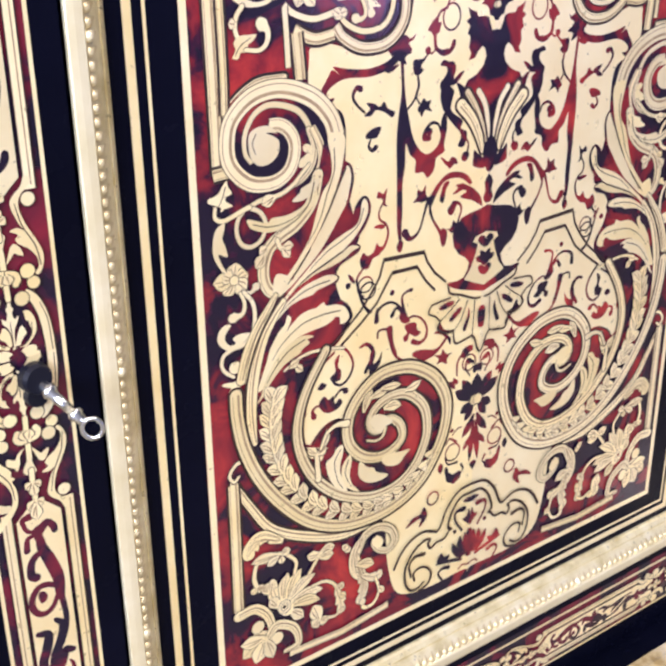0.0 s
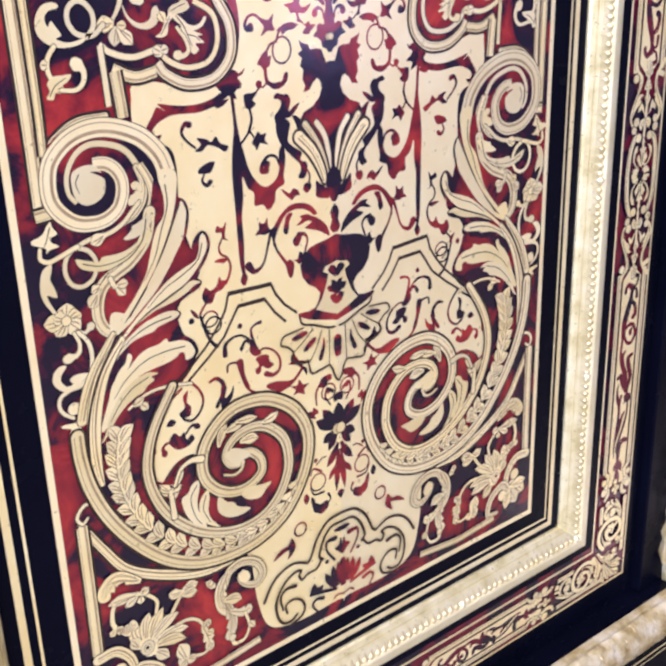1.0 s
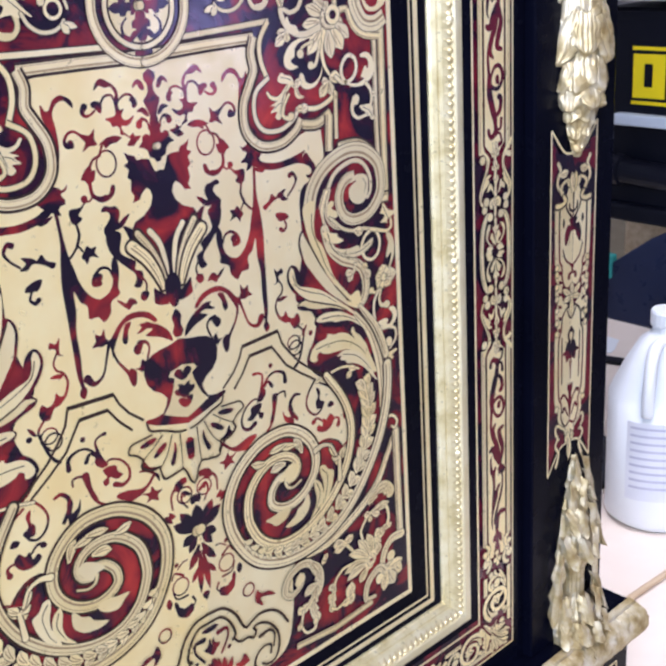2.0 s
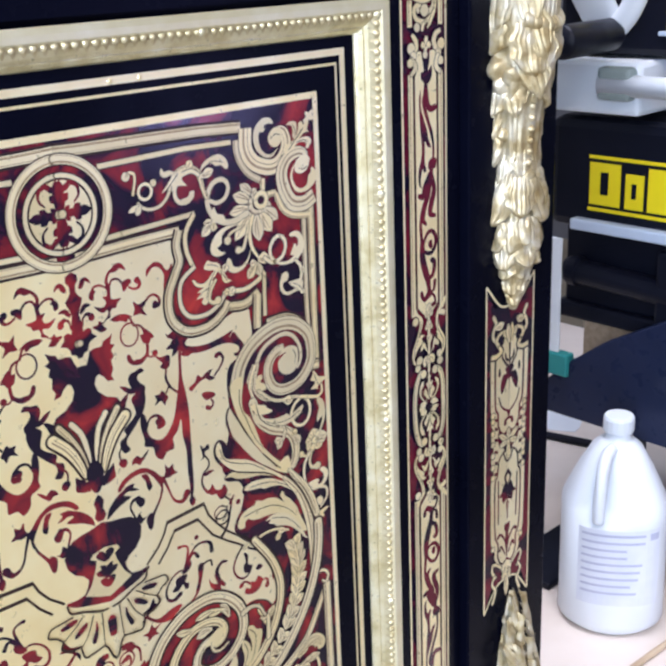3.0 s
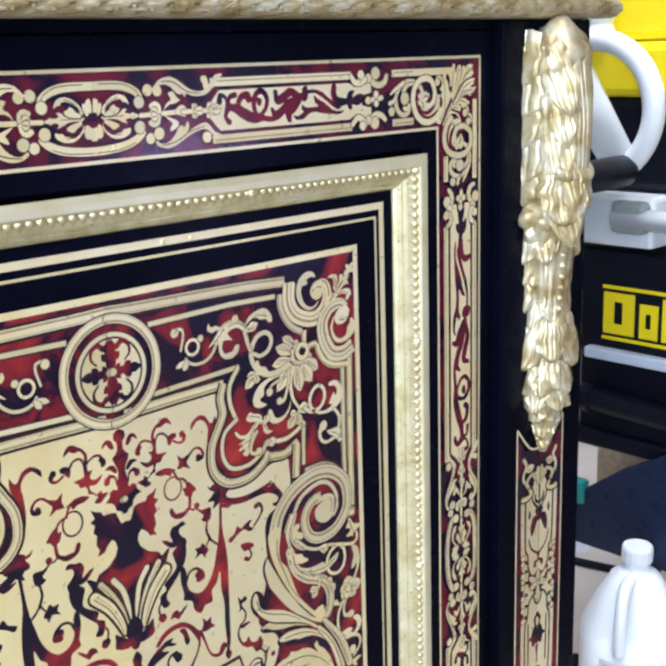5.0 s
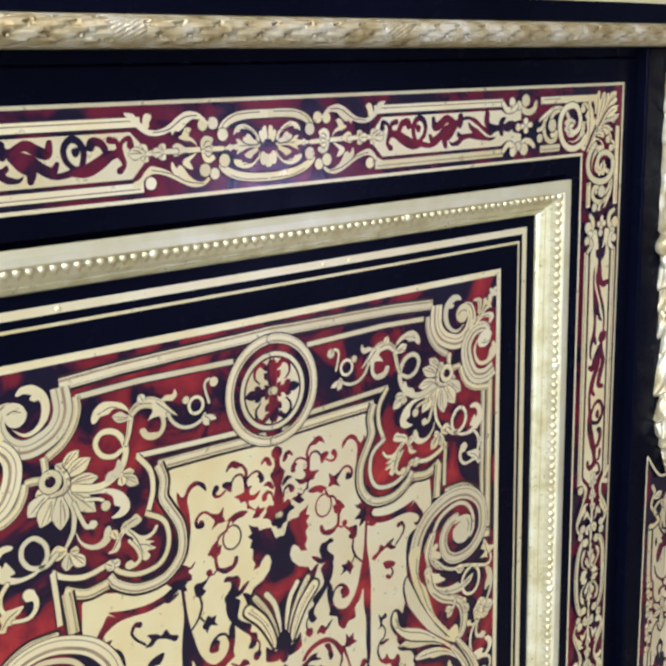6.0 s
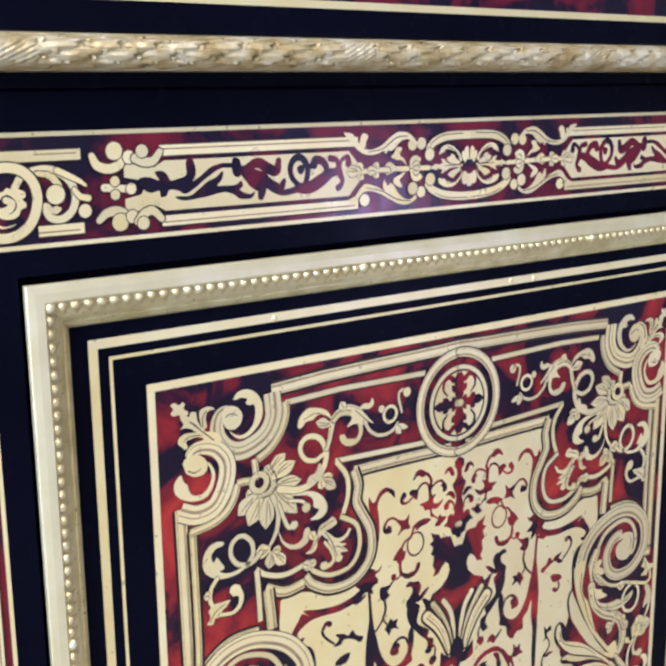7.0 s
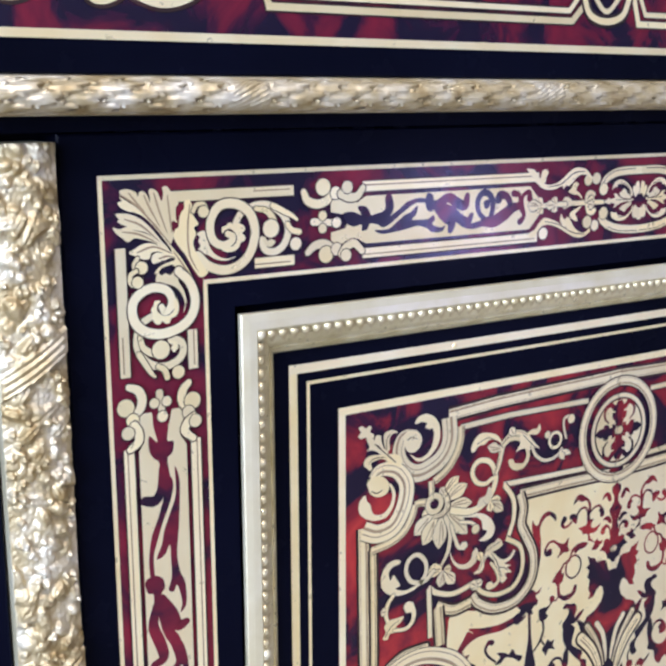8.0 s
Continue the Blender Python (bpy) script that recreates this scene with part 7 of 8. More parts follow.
def band_half(brass, shell, ink, long, corner):
    tight = 1.0 if corner else 0.85      # the upright sides carry the same corner, drawn closer together
    shift = lambda u: long - (322.5 if corner else 319.5) + (u if u > 262 else 262 - (262 - u) * tight)
    for s in (1, -1):
        # double straps with an engraved line between them
        brass.band([(78, 16 * s), (120, 16 * s), (shift(191), 16 * s)], 4.8, raw=True)
        brass.tone.ribbon([(80, 16.6 * s), (120, 16.6 * s), (shift(190), 16.6 * s)], 0.7, 0.7, 0.7, raw=True)
        brass.band([(shift(229), 16 * s), (shift(290 if s > 0 else 250), 16 * s)], 4.6, raw=True)
        brass.tone.ribbon([(shift(231), 16.6 * s), (shift(250), 16.6 * s)], 0.7, 0.7, 0.7, raw=True)
    # the brass panel with its tortoiseshell scrollwork
    a, b, c, d = shift(189), shift(194), shift(200), shift(209)
    brass.fill([(84, 11.4), (a, 11.4), (b, 8.6), (c, 10.4), (d, 10.6), (d, 4.8), (c + 1, 3.2), (c - 1, 0), (c + 1, -3.2), (d, -4.8), (d, -10.6), (c, -10.4), (b, -8.6), (a, -11.4), (84, -11.4), (73, 0)], smooth=False)
    k = (shift(191) - 86) / 105
    at = lambda u, v: (86 + (u - 86) * k, v)
    band_panel(brass, Stretched(shell, at), ink)
    band_middle(brass, shell, ink)
    band_corner(Shifted(brass, shift, corner), shell, ink)
    veins = Shifted(brass.tone, shift, corner)
    for pts in ([(313.1, 18.1), (305.8, 12.8), (297.5, 3.6), (290.6, -5.2)], [(309.3, 18.6), (305.8, 14.1), (302.1, 9.9)], [(302.5, 17.5), (300.1, 11.9), (295.6, 3.5)], [(297.9, 18.1), (295.9, 10.8), (292.3, 0.5)], [(291.7, 16.8), (290.9, 7.7), (290.1, 0.3)], [(311.7, 7.7), (304.3, 4.6), (295.8, -2.9)], [(312.9, 2.4), (305.4, 0.9), (296.8, -3.4)], [(306.7, -6.9), (298.8, -4.9), (290.1, -8.5)], [(296.7, -10.2), (293.1, -9.4), (289.1, -10.1)], [(281.3, 12.6), (282.7, 1.6), (282.1, -9.6), (278.2, -17.5)], [(290, -7.1), (286.2, -12.6), (281.8, -19.4)]):
        veins.vein(pts)


def turned(side, half):
    """From a side's own lengthwise and crosswise measure to the door's plane, in millimetres."""
    cx, cz = (BX0 + BX1) / 2, (BZ0 + BZ1) / 2 - 0.5
    if side in "tb":
        sz = 1 if side == "t" else -1
        z0 = BZ1 - 26 if side == "t" else BZ0 + 21
        scale = 1 if side == "t" else 0.84
        return lambda u, v: (cx + half * u, z0 + sz * v * scale)
    sx = 1 if side == "r" else -1
    x0 = BX1 - 24.3 if side == "r" else BX0 + 24.3
    return lambda u, v: (x0 + sx * v, cz + half * u)


ink = Inlay(FRONT, 0.0006)
for side in "tblr":
    for half in (1, -1):
        turn = turned(side, half)
        ink = Inlay(FRONT, 0.0006, ink, turn)
        ink.under = None
        brass, shell = Inlay(FRONT, 0.0006, ink, turn), Inlay(FRONT, 0.0006, ink, turn)
        shell.under = None
        brass.cut, brass.wide_cut = 0.9, 1.2
        brass.tone = Inlay(FRONT, 0.0006, ink, turn)
        band_half(brass, shell, ink, 322.5 if side in "tb" else 375.0, side in "tb")
        for plate, mat, kind in ((brass, BRASS, "band_"), (shell, SHELL_DARK, "band_shell_"), (ink, GRIME, ""), (brass.tone, ENGRAVE, "")):
            plate.put(kind, mat, door, "", (1,), 0.0)

# ---- the upright strip of marquetry on the corner pilaster ----
def pilaster_half(brass, shell):
    """u outwards from the strip's middle line, v up from its lower end, millimetres."""
    brass.ribbon([(0, 284), (14, 287), (31, 306)], 2, 2, 2, 5)
    brass.ribbon([(31.4, 306), (31.4, 2)], 1.8, 1.8, 1.8, raw=True)
    brass.ribbon([(0, 26), (14, 23), (31, 2)], 2, 2, 2, 5)
    pilaster_panel(brass, shell, brass.under)


strip = Inlay(PILASTER, 0.0002)
strip.fill([(355.4, 376), (366, 397), (388, 400), (409, 398), (418.6, 376), (418.6, 680), (408, 662), (388, 658), (366, 660), (355.4, 680)], smooth=False)
strip_ground = part("strip_ground", strip.bm(), SHELL_DARK, cabinet, "red tortoiseshell strip on the corner pilaster")
ink = Inlay(PILASTER, 0.0005)
for half in (1, -1):
    turn = lambda u, v, half=half: (387 + half * u, 374 + v)
    ink = Inlay(PILASTER, 0.0005, ink, turn)
    ink.under = None
    brass, shell = Inlay(PILASTER, 0.0005, ink, turn), Inlay(PILASTER, 0.0005, ink, turn)
    shell.under = None
    brass.tone = Inlay(PILASTER, 0.0005, ink, turn)
    pilaster_half(brass, shell)
    for plate, mat, kind in ((brass, BRASS, ""), (shell, SHELL_DARK, "shell_"), (ink, GRIME, ""), (brass.tone, ENGRAVE, "")):
        plate.put(kind, mat, strip_ground, "", (1,), 0.0)

# ---- the frieze: brass line, tortoiseshell and strapwork ----
frieze = Inlay(-0.028, 0.0002)
frieze.strip([(-1100, 1100), (390, 1100)], [(-1100, 1029), (390, 1029)])
frieze_ground = part("frieze_ground", frieze.bm(), SHELL_DARK, cabinet, "mottled red tortoiseshell frieze")
ink = Inlay(-0.028, 0.0005)
fb = Inlay(-0.028, 0.0005, ink)
fb.ribbon([(-1104, 1027.4), (394, 1027.4)], 3.6, 3.6, 3.6, raw=True)
for x0, x1 in ((-254, -79), (-31, 145)):
    fb.band([(x0 - 6, 1060), (x0, 1041), (x1, 1041), (x1 + 9, 1050)], 3.2, raw=True)
    fb.band([(x0 - 2, 1060), (x0 + 5, 1046), (x1 - 2, 1046), (x1 + 5, 1054)], 2.6, raw=True)
for x in (-55, -302, 170):
    r = 21 if x == -302 else 17
    fb.band([(x - r, 1056), (x - r * 0.7, 1045), (x, 1041.5 if r < 20 else 1040), (x + r * 0.7, 1045), (x + r, 1056)], 3.4)
    fb.band([(x - r + 6, 1056), (x, 1046.5), (x + r - 6, 1056)], 2.6)
for x in (-372, -337, -405):
    fb.band([(x, 1052), (x + 6, 1041), (x + 16, 1043), (x + 18, 1052)], 4, 3)
fb.put("", BRASS, frieze_ground, "", (1,), 0.0)
ink.put("", GRIME, frieze_ground, "", (1,), 0.0)


# ---- gilt mounts ----
def relief_bm(nu, nv, place):
    """A sheet of nu x nv faces; place(u, v) with u, v from 0 to 1 gives each corner."""
    verts = [place(i / nu, j / nv) for j in range(nv + 1) for i in range(nu + 1)]
    faces = [(j * (nu + 1) + i, j * (nu + 1) + i + 1, (j + 1) * (nu + 1) + i + 1, (j + 1) * (nu + 1) + i) for j in range(nv) for i in range(nu)]
    me = bpy.data.meshes.new("sheet")
    me.from_pydata(verts, [], faces)
    bm = bmesh.new()
    bm.from_mesh(me)
    bpy.data.meshes.remove(me)
    return bm


def laurel(s, a):
    """Carved height, 0 to 1, of a torus of bound laurel leaves: s metres along it, a from 0 to 1 round it."""
    if (s / 0.168) % 1 < 0.10:
        return 0.62 + 0.13 * math.cos(60 * (a - s * 24)) + 0.15 * noise.noise(Vector((s * 300, a * 9, 4.1)))
    best, row = 0.0, a * 4.0
    for shift in (0.0, 0.5):
        r = row + shift
        w = abs(r % 1 - 0.5) * 2
        u = (s / 0.019 + shift + 0.31 * int(r) + 0.10 * math.sin(s * 97 + int(r))) % 1
        wide = math.sin(math.pi * min(1, 0.15 + 0.95 * u)) ** 0.7 if u < 0.9 else 0.25
        if w < wide:
            best = max(best, (0.35 + 0.65 * u) * (1 - (w / wide) ** 3) - (0.16 if w < 0.10 else 0))
    return best + 0.10 * noise.noise(Vector((s * 300, a * 12, 1.3)))


def torus_moulding(name, x0, x1, y, z, r, rz, lip, label, end=True):
    """A half-round gilt moulding along x with laurel carving between two plain lips."""
    length = x1 - x0
    nv = 34

    def place(u, v):
        s = u * length
        if v < 0.06 or v > 0.94:
            t = (0.06 - v) / 0.06 if v < 0.06 else (v - 0.94) / 0.06
            side = -1 if v < 0.06 else 1
            return (x0 + s, y - r * 0.42 + t * (r * 0.35), z + side * (rz + lip * (0.4 + 0.6 * t)))
        a = (v - 0.06) / 0.88
        h = laurel(s, a)
        ang = math.pi * (a - 0.5) * 0.98
        return (x0 + s, y - (r * 0.30 + r * 0.7 * math.cos(ang)) - h * 0.0042 + 0.0026, z + (rz + h * 0.0008) * math.sin(ang))

    ob = part(name, relief_bm(int(length / 0.0009), nv, place), CAST, cabinet, label, smooth=True)
    return ob


for x0, x1 in ((-0.78, 0.462),):
    torus_moulding("gilt_moulding", x0, x1, -0.0255, 1.0045, 0.0125, 0.0062, 0.0016, "gilt half-round moulding carved with bound laurel leaves")
part("moulding_back", box_bm(-0.78, 0.462, -0.0275, 0.02, 0.9968, 1.0122, 0.0005), GILT, cabinet, "plain gilt lips of the moulding")
torus_moulding("base_moulding", -0.55, 0.478, -0.031, 0.178, 0.026, 0.0165, 0.0015, "broad gilt base moulding carved with leaves")
part("base_back", box_bm(-0.55, 0.478, -0.034, 0.02, 0.1585, 0.1943, 0.0008), EBONY, cabinet, "black bed of the base moulding")
pl = Inlay(-0.045, 0.0003)
ring_of(pl, -700, 440, 92, 148, 1.6)
ring_of(pl, -694, 434, 98, 142, 1.2)
part("plinth_line", pl.bm(), BRASS, cabinet, "thin double brass line on the plinth")


# beads and screws of the door's moulding
def dome(bm, x, y, z, r, squash=0.7, n=7):
    ring = [bm.verts.new((x + r * math.cos(6.2832 * k / n), y, z + r * math.sin(6.2832 * k / n))) for k in range(n)]
    mid = [bm.verts.new((x + r * 0.7 * math.cos(6.2832 * k / n), y - r * squash * 0.72, z + r * 0.7 * math.sin(6.2832 * k / n))) for k in range(n)]
    tip = bm.verts.new((x, y - r * squash, z))
    for k in range(n):
        bm.faces.new((ring[k], ring[(k + 1) % n], mid[(k + 1) % n], mid[k]))
        bm.faces.new((mid[k], mid[(k + 1) % n], tip))


def bead_run(a, b, inward):
    """Gilt beads along the moulding, each with a short tapering tail that runs down the inner slope."""
    bm, length = bmesh.new(), (Vector(b) - Vector(a)).length
    along = (Vector(b) - Vector(a)).normalized()
    n = int(length / 0.0062)
    for k in range(n + 1):
        x, z = Vector(a).lerp(Vector(b), k / n)
        dome(bm, x, -0.0110, z, 0.0027, 0.75)
        rows = []
        for d, w, up, y in ((0.0010, 0.0016, 0.0005, -0.0110), (0.0024, 0.0016, 0.0004, -0.0101), (0.0038, 0.0010, 0.0002, -0.0092), (0.0046, 0.0003, 0.0000, -0.0087)):
            mid = Vector((x, z)) + Vector(inward) * d + along * d * 0.35
            rows.append([bm.verts.new((mid.x + along.x * w * f, y - up * math.cos(f * 1.5708), mid.y + along.y * w * f)) for f in (-1, -0.5, 0, 0.5, 1)])
        for p, q in zip(rows, rows[1:]):
            for i in range(4):
                bm.faces.new((p[i], p[i + 1], q[i + 1], q[i]))
    bmesh.ops.recalc_face_normals(bm, faces=bm.faces)
    return bm


bx0, bx1, bz0, bz1 = MO[0] + 0.0108, MO[1] - 0.0108, MO[2] + 0.0108, MO[3] - 0.0108
for a, b, inward in (((bx0, bz1), (bx1, bz1), (0, -1)), ((bx0, bz0), (bx1, bz0), (0, 1)), ((bx0, bz0), (bx0, bz1), (1, 0)), ((bx1, bz0), (bx1, bz1), (-1, 0))):
    tagged(part("beading", bead_run(a, b, inward), BEAD, door, "row of small gilt beads", smooth=True), kind="stuff")
for x, z in ((bx0, bz1), (bx1, bz1), (bx0, bz0), (bx1, bz0), (-0.079, bz1), (0.10, bz1), (0.11, bz0), (-0.09, bz0), (bx0, 0.736), (bx0, 0.575), (bx0, 0.4156), (bx1, 0.775), (bx1, 0.60), (bx1, 0.44)):
    bm = bmesh.new()
    dome(bm, x, -0.0108, z, 0.0031, 1.1, 10)
    part("screw", bm, GILT, door, "small bright screw head", smooth=True)
for x in (0.062, 0.042, -0.128):
    bm = bmesh.new()
    dome(bm, x, -0.0004, 0.874, 0.0017, 0.5, 8)
    part("pin", bm, BRASS, door, "tiny brass pin", smooth=True)

# the relief strip between the two doors
rng = random.Random(5)
BLOBS = []
for k in range(1050):
    small = rng.random() < 0.55
    BLOBS.append((rng.uniform(0.04, 0.96), rng.random(), rng.uniform(0.0010, 0.0019) if small else rng.uniform(0.0020, 0.0036), rng.uniform(0.55, 1.15) if small else rng.uniform(0.25, 0.9), rng.uniform(0, 3.14), rng.uniform(1.0, 1.5) if small else rng.uniform(1.2, 2.4)))
STRIP = dict(x0=-0.3735, x1=-0.3455, z0=0.21, z1=0.9865)
ROWS_OF = {}
for blob in BLOBS:
    ROWS_OF.setdefault(int(blob[1] * 100), []).append(blob)


def strip_place(u, v):
    w, h = STRIP["x1"] - STRIP["x0"], STRIP["z1"] - STRIP["z0"]
    x, z, top = u * w, v * h, 0.0
    for row in range(int(v * 100) - 2, int(v * 100) + 3):
        for bu, bv, r, tall, turn_by, long in ROWS_OF.get(row, ()):
            dx, dz = x - bu * w, z - bv * h
            if abs(dx) < 0.010 and abs(dz) < 0.010:
                c, s = math.cos(turn_by), math.sin(turn_by)
                p, q = (dx * c + dz * s) / (r * long), (-dx * s + dz * c) / r
                d = p * p + q * q
                if d < 1:
                    top = max(top, tall * (1 - d) ** 0.6 * 0.0044 - (0.0006 if abs(q) < 0.12 and long > 1.6 else 0.0))
    top += 0.0007 * noise.noise(Vector((x * 700, z * 700, 2.0)))
    slant = ((z - 0.62 * x) / 0.142 + 0.25) % 1
    if slant < 0.075:
        top = 0.0030 + 0.0007 * math.cos(slant * 6.2832 / 0.025)
    if min(u, 1 - u) < 0.05:
        top = min(top, 0.0025)
    return (STRIP["x0"] + x, -0.0165 - top - 0.0035 * math.sin(math.pi * u), STRIP["z0"] + z)


part("relief_strip", relief_bm(54, 1100, strip_place), CAST, cabinet, "upright gilt strip cast with flowers, fruit and ribbon", smooth=True)
part("strip_bed", box_bm(STRIP["x0"], STRIP["x1"], -0.0162, 0.0118, STRIP["z0"], STRIP["z1"], 0.0006), GILT, cabinet)


# ---- the corner mounts ----
def plume(at, size, turn_by=(0, 0, 0), grooves=3, seed=0.0, roll=1.0):
    """A broad cast leaf lying like a shingle: grooved lengthwise, its round tip standing proud and rolled under."""
    bm, m = bmesh.new(), pose(*at, *turn_by)
    w, d, h = size
    nu, nv, rows = 34, 24, []
    for j in range(nv + 1):
        v = j / nv
        body = 0.72 + 0.28 * min(1, v / 0.35) if v < 0.6 else math.sqrt(max(0.0, 1 - ((v - 0.6) / 0.405) ** 2)) ** 0.8
        lift = (0.2 + 0.8 * v ** 0.8) * (1 if v < 0.86 else 1 - 0.75 * roll * ((v - 0.86) / 0.14) ** 1.5)
        row = []
        for i in range(nu + 1):
            u = i / nu * 2 - 1
            rough = noise.noise(Vector((u * 2.1 + seed, v * 3.3, seed)))
            x = u * w / 2 * body * (1 + 0.07 * math.sin(v * 17 + seed + 2 * (u > 0)))
            y = -d * lift * (1 - 0.55 * u * u) - 0.0016 * (1 - max(0.0, math.cos(grooves * math.pi * u * 1.4 + 0.9 * rough + seed)) ** 6) * (1 - 0.4 * v) - d * 0.16 * rough
            row.append(bm.verts.new(m @ Vector((x, y, -h * v * (1 - 0.16 * u * u) + 0.0012 * rough))))
        rows.append(row)
    for a, b in zip(rows, rows[1:]):
        for i in range(nu):
            bm.faces.new((a[i], a[i + 1], b[i + 1], b[i]))
    return bm


def core_bm(cx, y0, rings, seed):
    """The mount's body: half-oval sections; rings of (height, half width, projection)."""
    bm, rows, n = bmesh.new(), [], 26
    steps = 90
    for j in range(steps + 1):
        t = j / steps * (len(rings) - 1)
        k = min(int(t), len(rings) - 2)
        f = t - k
        f = f * f * (3 - 2 * f)
        z, w, d = (rings[k][q] + (rings[k + 1][q] - rings[k][q]) * f for q in range(3))
        row = []
        for i in range(n + 1):
            a = math.pi * i / n
            wob = 1 + 0.07 * math.cos(a * 14 + 2 * noise.noise(Vector((z * 30, seed, 0)))) + 0.16 * noise.noise(Vector((a * 2.2, z * 38, seed)))
            row.append(bm.verts.new((cx - w * math.cos(a) * wob, y0 - d * max(0.0, math.sin(a)) ** 0.8 * wob, z)))
        rows.append(row)
    for a, b in zip(rows, rows[1:]):
        for i in range(n):
            bm.faces.new((a[i], b[i], b[i + 1], a[i + 1]))
    return bm


def rod_bm(a, b, r0, r1, n=14, bm=None, collar=()):
    bm = bm or bmesh.new()
    a, b = Vector(a), Vector(b)
    q = (b - a).to_track_quat("Z", "Y")
    rings = []
    profile = [(0.0, r0)] + list(collar) + [(1.0, r1)]
    for t, r in profile:
        rings.append([bm.verts.new(a.lerp(b, t) + q @ Vector((r * math.cos(6.2832 * k / n), r * math.sin(6.2832 * k / n), 0))) for k in range(n)])
    for p, s in zip(rings, rings[1:]):
        for k in range(n):
            bm.faces.new((p[k], p[(k + 1) % n], s[(k + 1) % n], s[k]))
    bm.faces.new(rings[0][::-1])
    bm.faces.new(rings[-1])
    return bm


def acanthus(at, size, turn_by=(0, 0, 0), lobes=4, curl=0.5, seed=0.0, cup=0.35):
    """A cast acanthus leaf hanging from its root: lobed edge, hollow flutes, raised midrib, tip rolled forwards."""
    bm, m = bmesh.new(), pose(*at, *turn_by)
    w, d, h = size
    nu, nv = 16, 26
    rows = []
    for j in range(nv + 1):
        v = j / nv
        body = (0.55 + 0.45 * math.sin(1.5708 * min(1, v / 0.4))) if v < 0.62 else math.sqrt(max(0.0, 1 - ((v - 0.62) / 0.385) ** 2))
        f = (v * lobes + 0.25) % 1
        edge = 1 - 0.42 * (1 - min(1, f / 0.75)) if f < 0.75 else 1 - 0.42 * (f - 0.75) / 0.25
        row = []
        for i in range(nu + 1):
            u = i / nu * 2 - 1
            x = u * w / 2 * body * (1 - (1 - edge) * abs(u) ** 2)
            flute = 0.06 * math.cos(abs(u) * 8.0 - v * 5.0)
            rib = 0.30 * math.exp(-(u / 0.13) ** 2) * (1 - v)
            y = -d * (0.55 + 0.45 * math.sin(2.2 * v) + flute + rib - cup * u * u * 1.3 + 0.12 * noise.noise(Vector((u * 1.7 + seed, v * 2.6, seed)))) - curl * d * max(0.0, v - 0.55) ** 2 * 3.5
            zz = -h * (v if v < 0.84 else 0.84 + (v - 0.84) * (1 - (v - 0.84) / 0.16 * 0.5)) + h * 0.08 * u * u
            row.append(bm.verts.new(m @ Vector((x, y, zz))))
        rows.append(row)
    for a, b in zip(rows, rows[1:]):
        for i in range(nu):
            bm.faces.new((a[i], a[i + 1], b[i + 1], b[i]))
    return bm


def knob_bm(x, y, z, r, n=12):
    """A small cast fruit or scroll eye."""
    bm = bmesh.new()
    bmesh.ops.create_icosphere(bm, subdivisions=3, radius=r)
    for v in bm.verts:
        v.co *= 1 + 0.3 * noise.noise(v.co * (1.5 / r) + Vector((x * 90, z * 70, 0)))
        v.co.y *= 0.8
        v.co += Vector((x, y, z))
    return bm


def mount_row(mount, cx, z, half, proj, count, size, lobes, curl, seed, spread=62, span=1.0, name="mount_leaf"):
    """One ring of leaves round the front of a mount."""
    r = random.Random(seed)
    for k in range(count):
        a = math.pi * (0.5 + ((k + 0.5) / count - 0.5) * span)
        c, s = math.cos(a), math.sin(a)
        at = (cx - half * c, PILASTER - proj * s, z + r.uniform(-0.003, 0.003))
        leaf = acanthus(at, (size[0] * r.uniform(0.9, 1.15), size[1], size[2] * r.uniform(0.88, 1.12)), (r.uniform(-4, 4), r.uniform(-16, 16) - 14 * c, -spread * c), lobes, curl, seed + k * 1.7)
        part(name, leaf, CAST, mount, smooth=True)


MX = 0.3885
upper_mount = part("upper_mount", core_bm(MX, PILASTER - 0.0005, [(0.9865, 0.022, 0.020), (0.976, 0.029, 0.030), (0.93, 0.029, 0.031), (0.875, 0.028, 0.029), (0.845, 0.027, 0.028), (0.815, 0.021, 0.020), (0.765, 0.017, 0.017), (0.745, 0.015, 0.017), (0.715, 0.022, 0.022), (0.70, 0.018, 0.018), (0.672, 0.009, 0.010), (0.655, 0.003, 0.004)], 3.0), CAST, cabinet, "cast gilt acanthus drop at the top of the pilaster", smooth=True)


def on_mount(angle, z, half, proj):
    """A place on the mount's half-oval section, counted in degrees from the pilaster's inner side, and its turn."""
    a = radians(angle)
    return (MX - half * math.cos(a), PILASTER - proj * math.sin(a), z), angle - 90


def mount_plume(angle, z, half, proj, size, grooves, seed, tilt=0.0, lean=0.0, label=""):
    at, rz = on_mount(angle, z, half, proj)
    part("mount_leaf", plume(at, size, (lean, tilt, rz), grooves, seed), CAST, upper_mount, label, smooth=True)


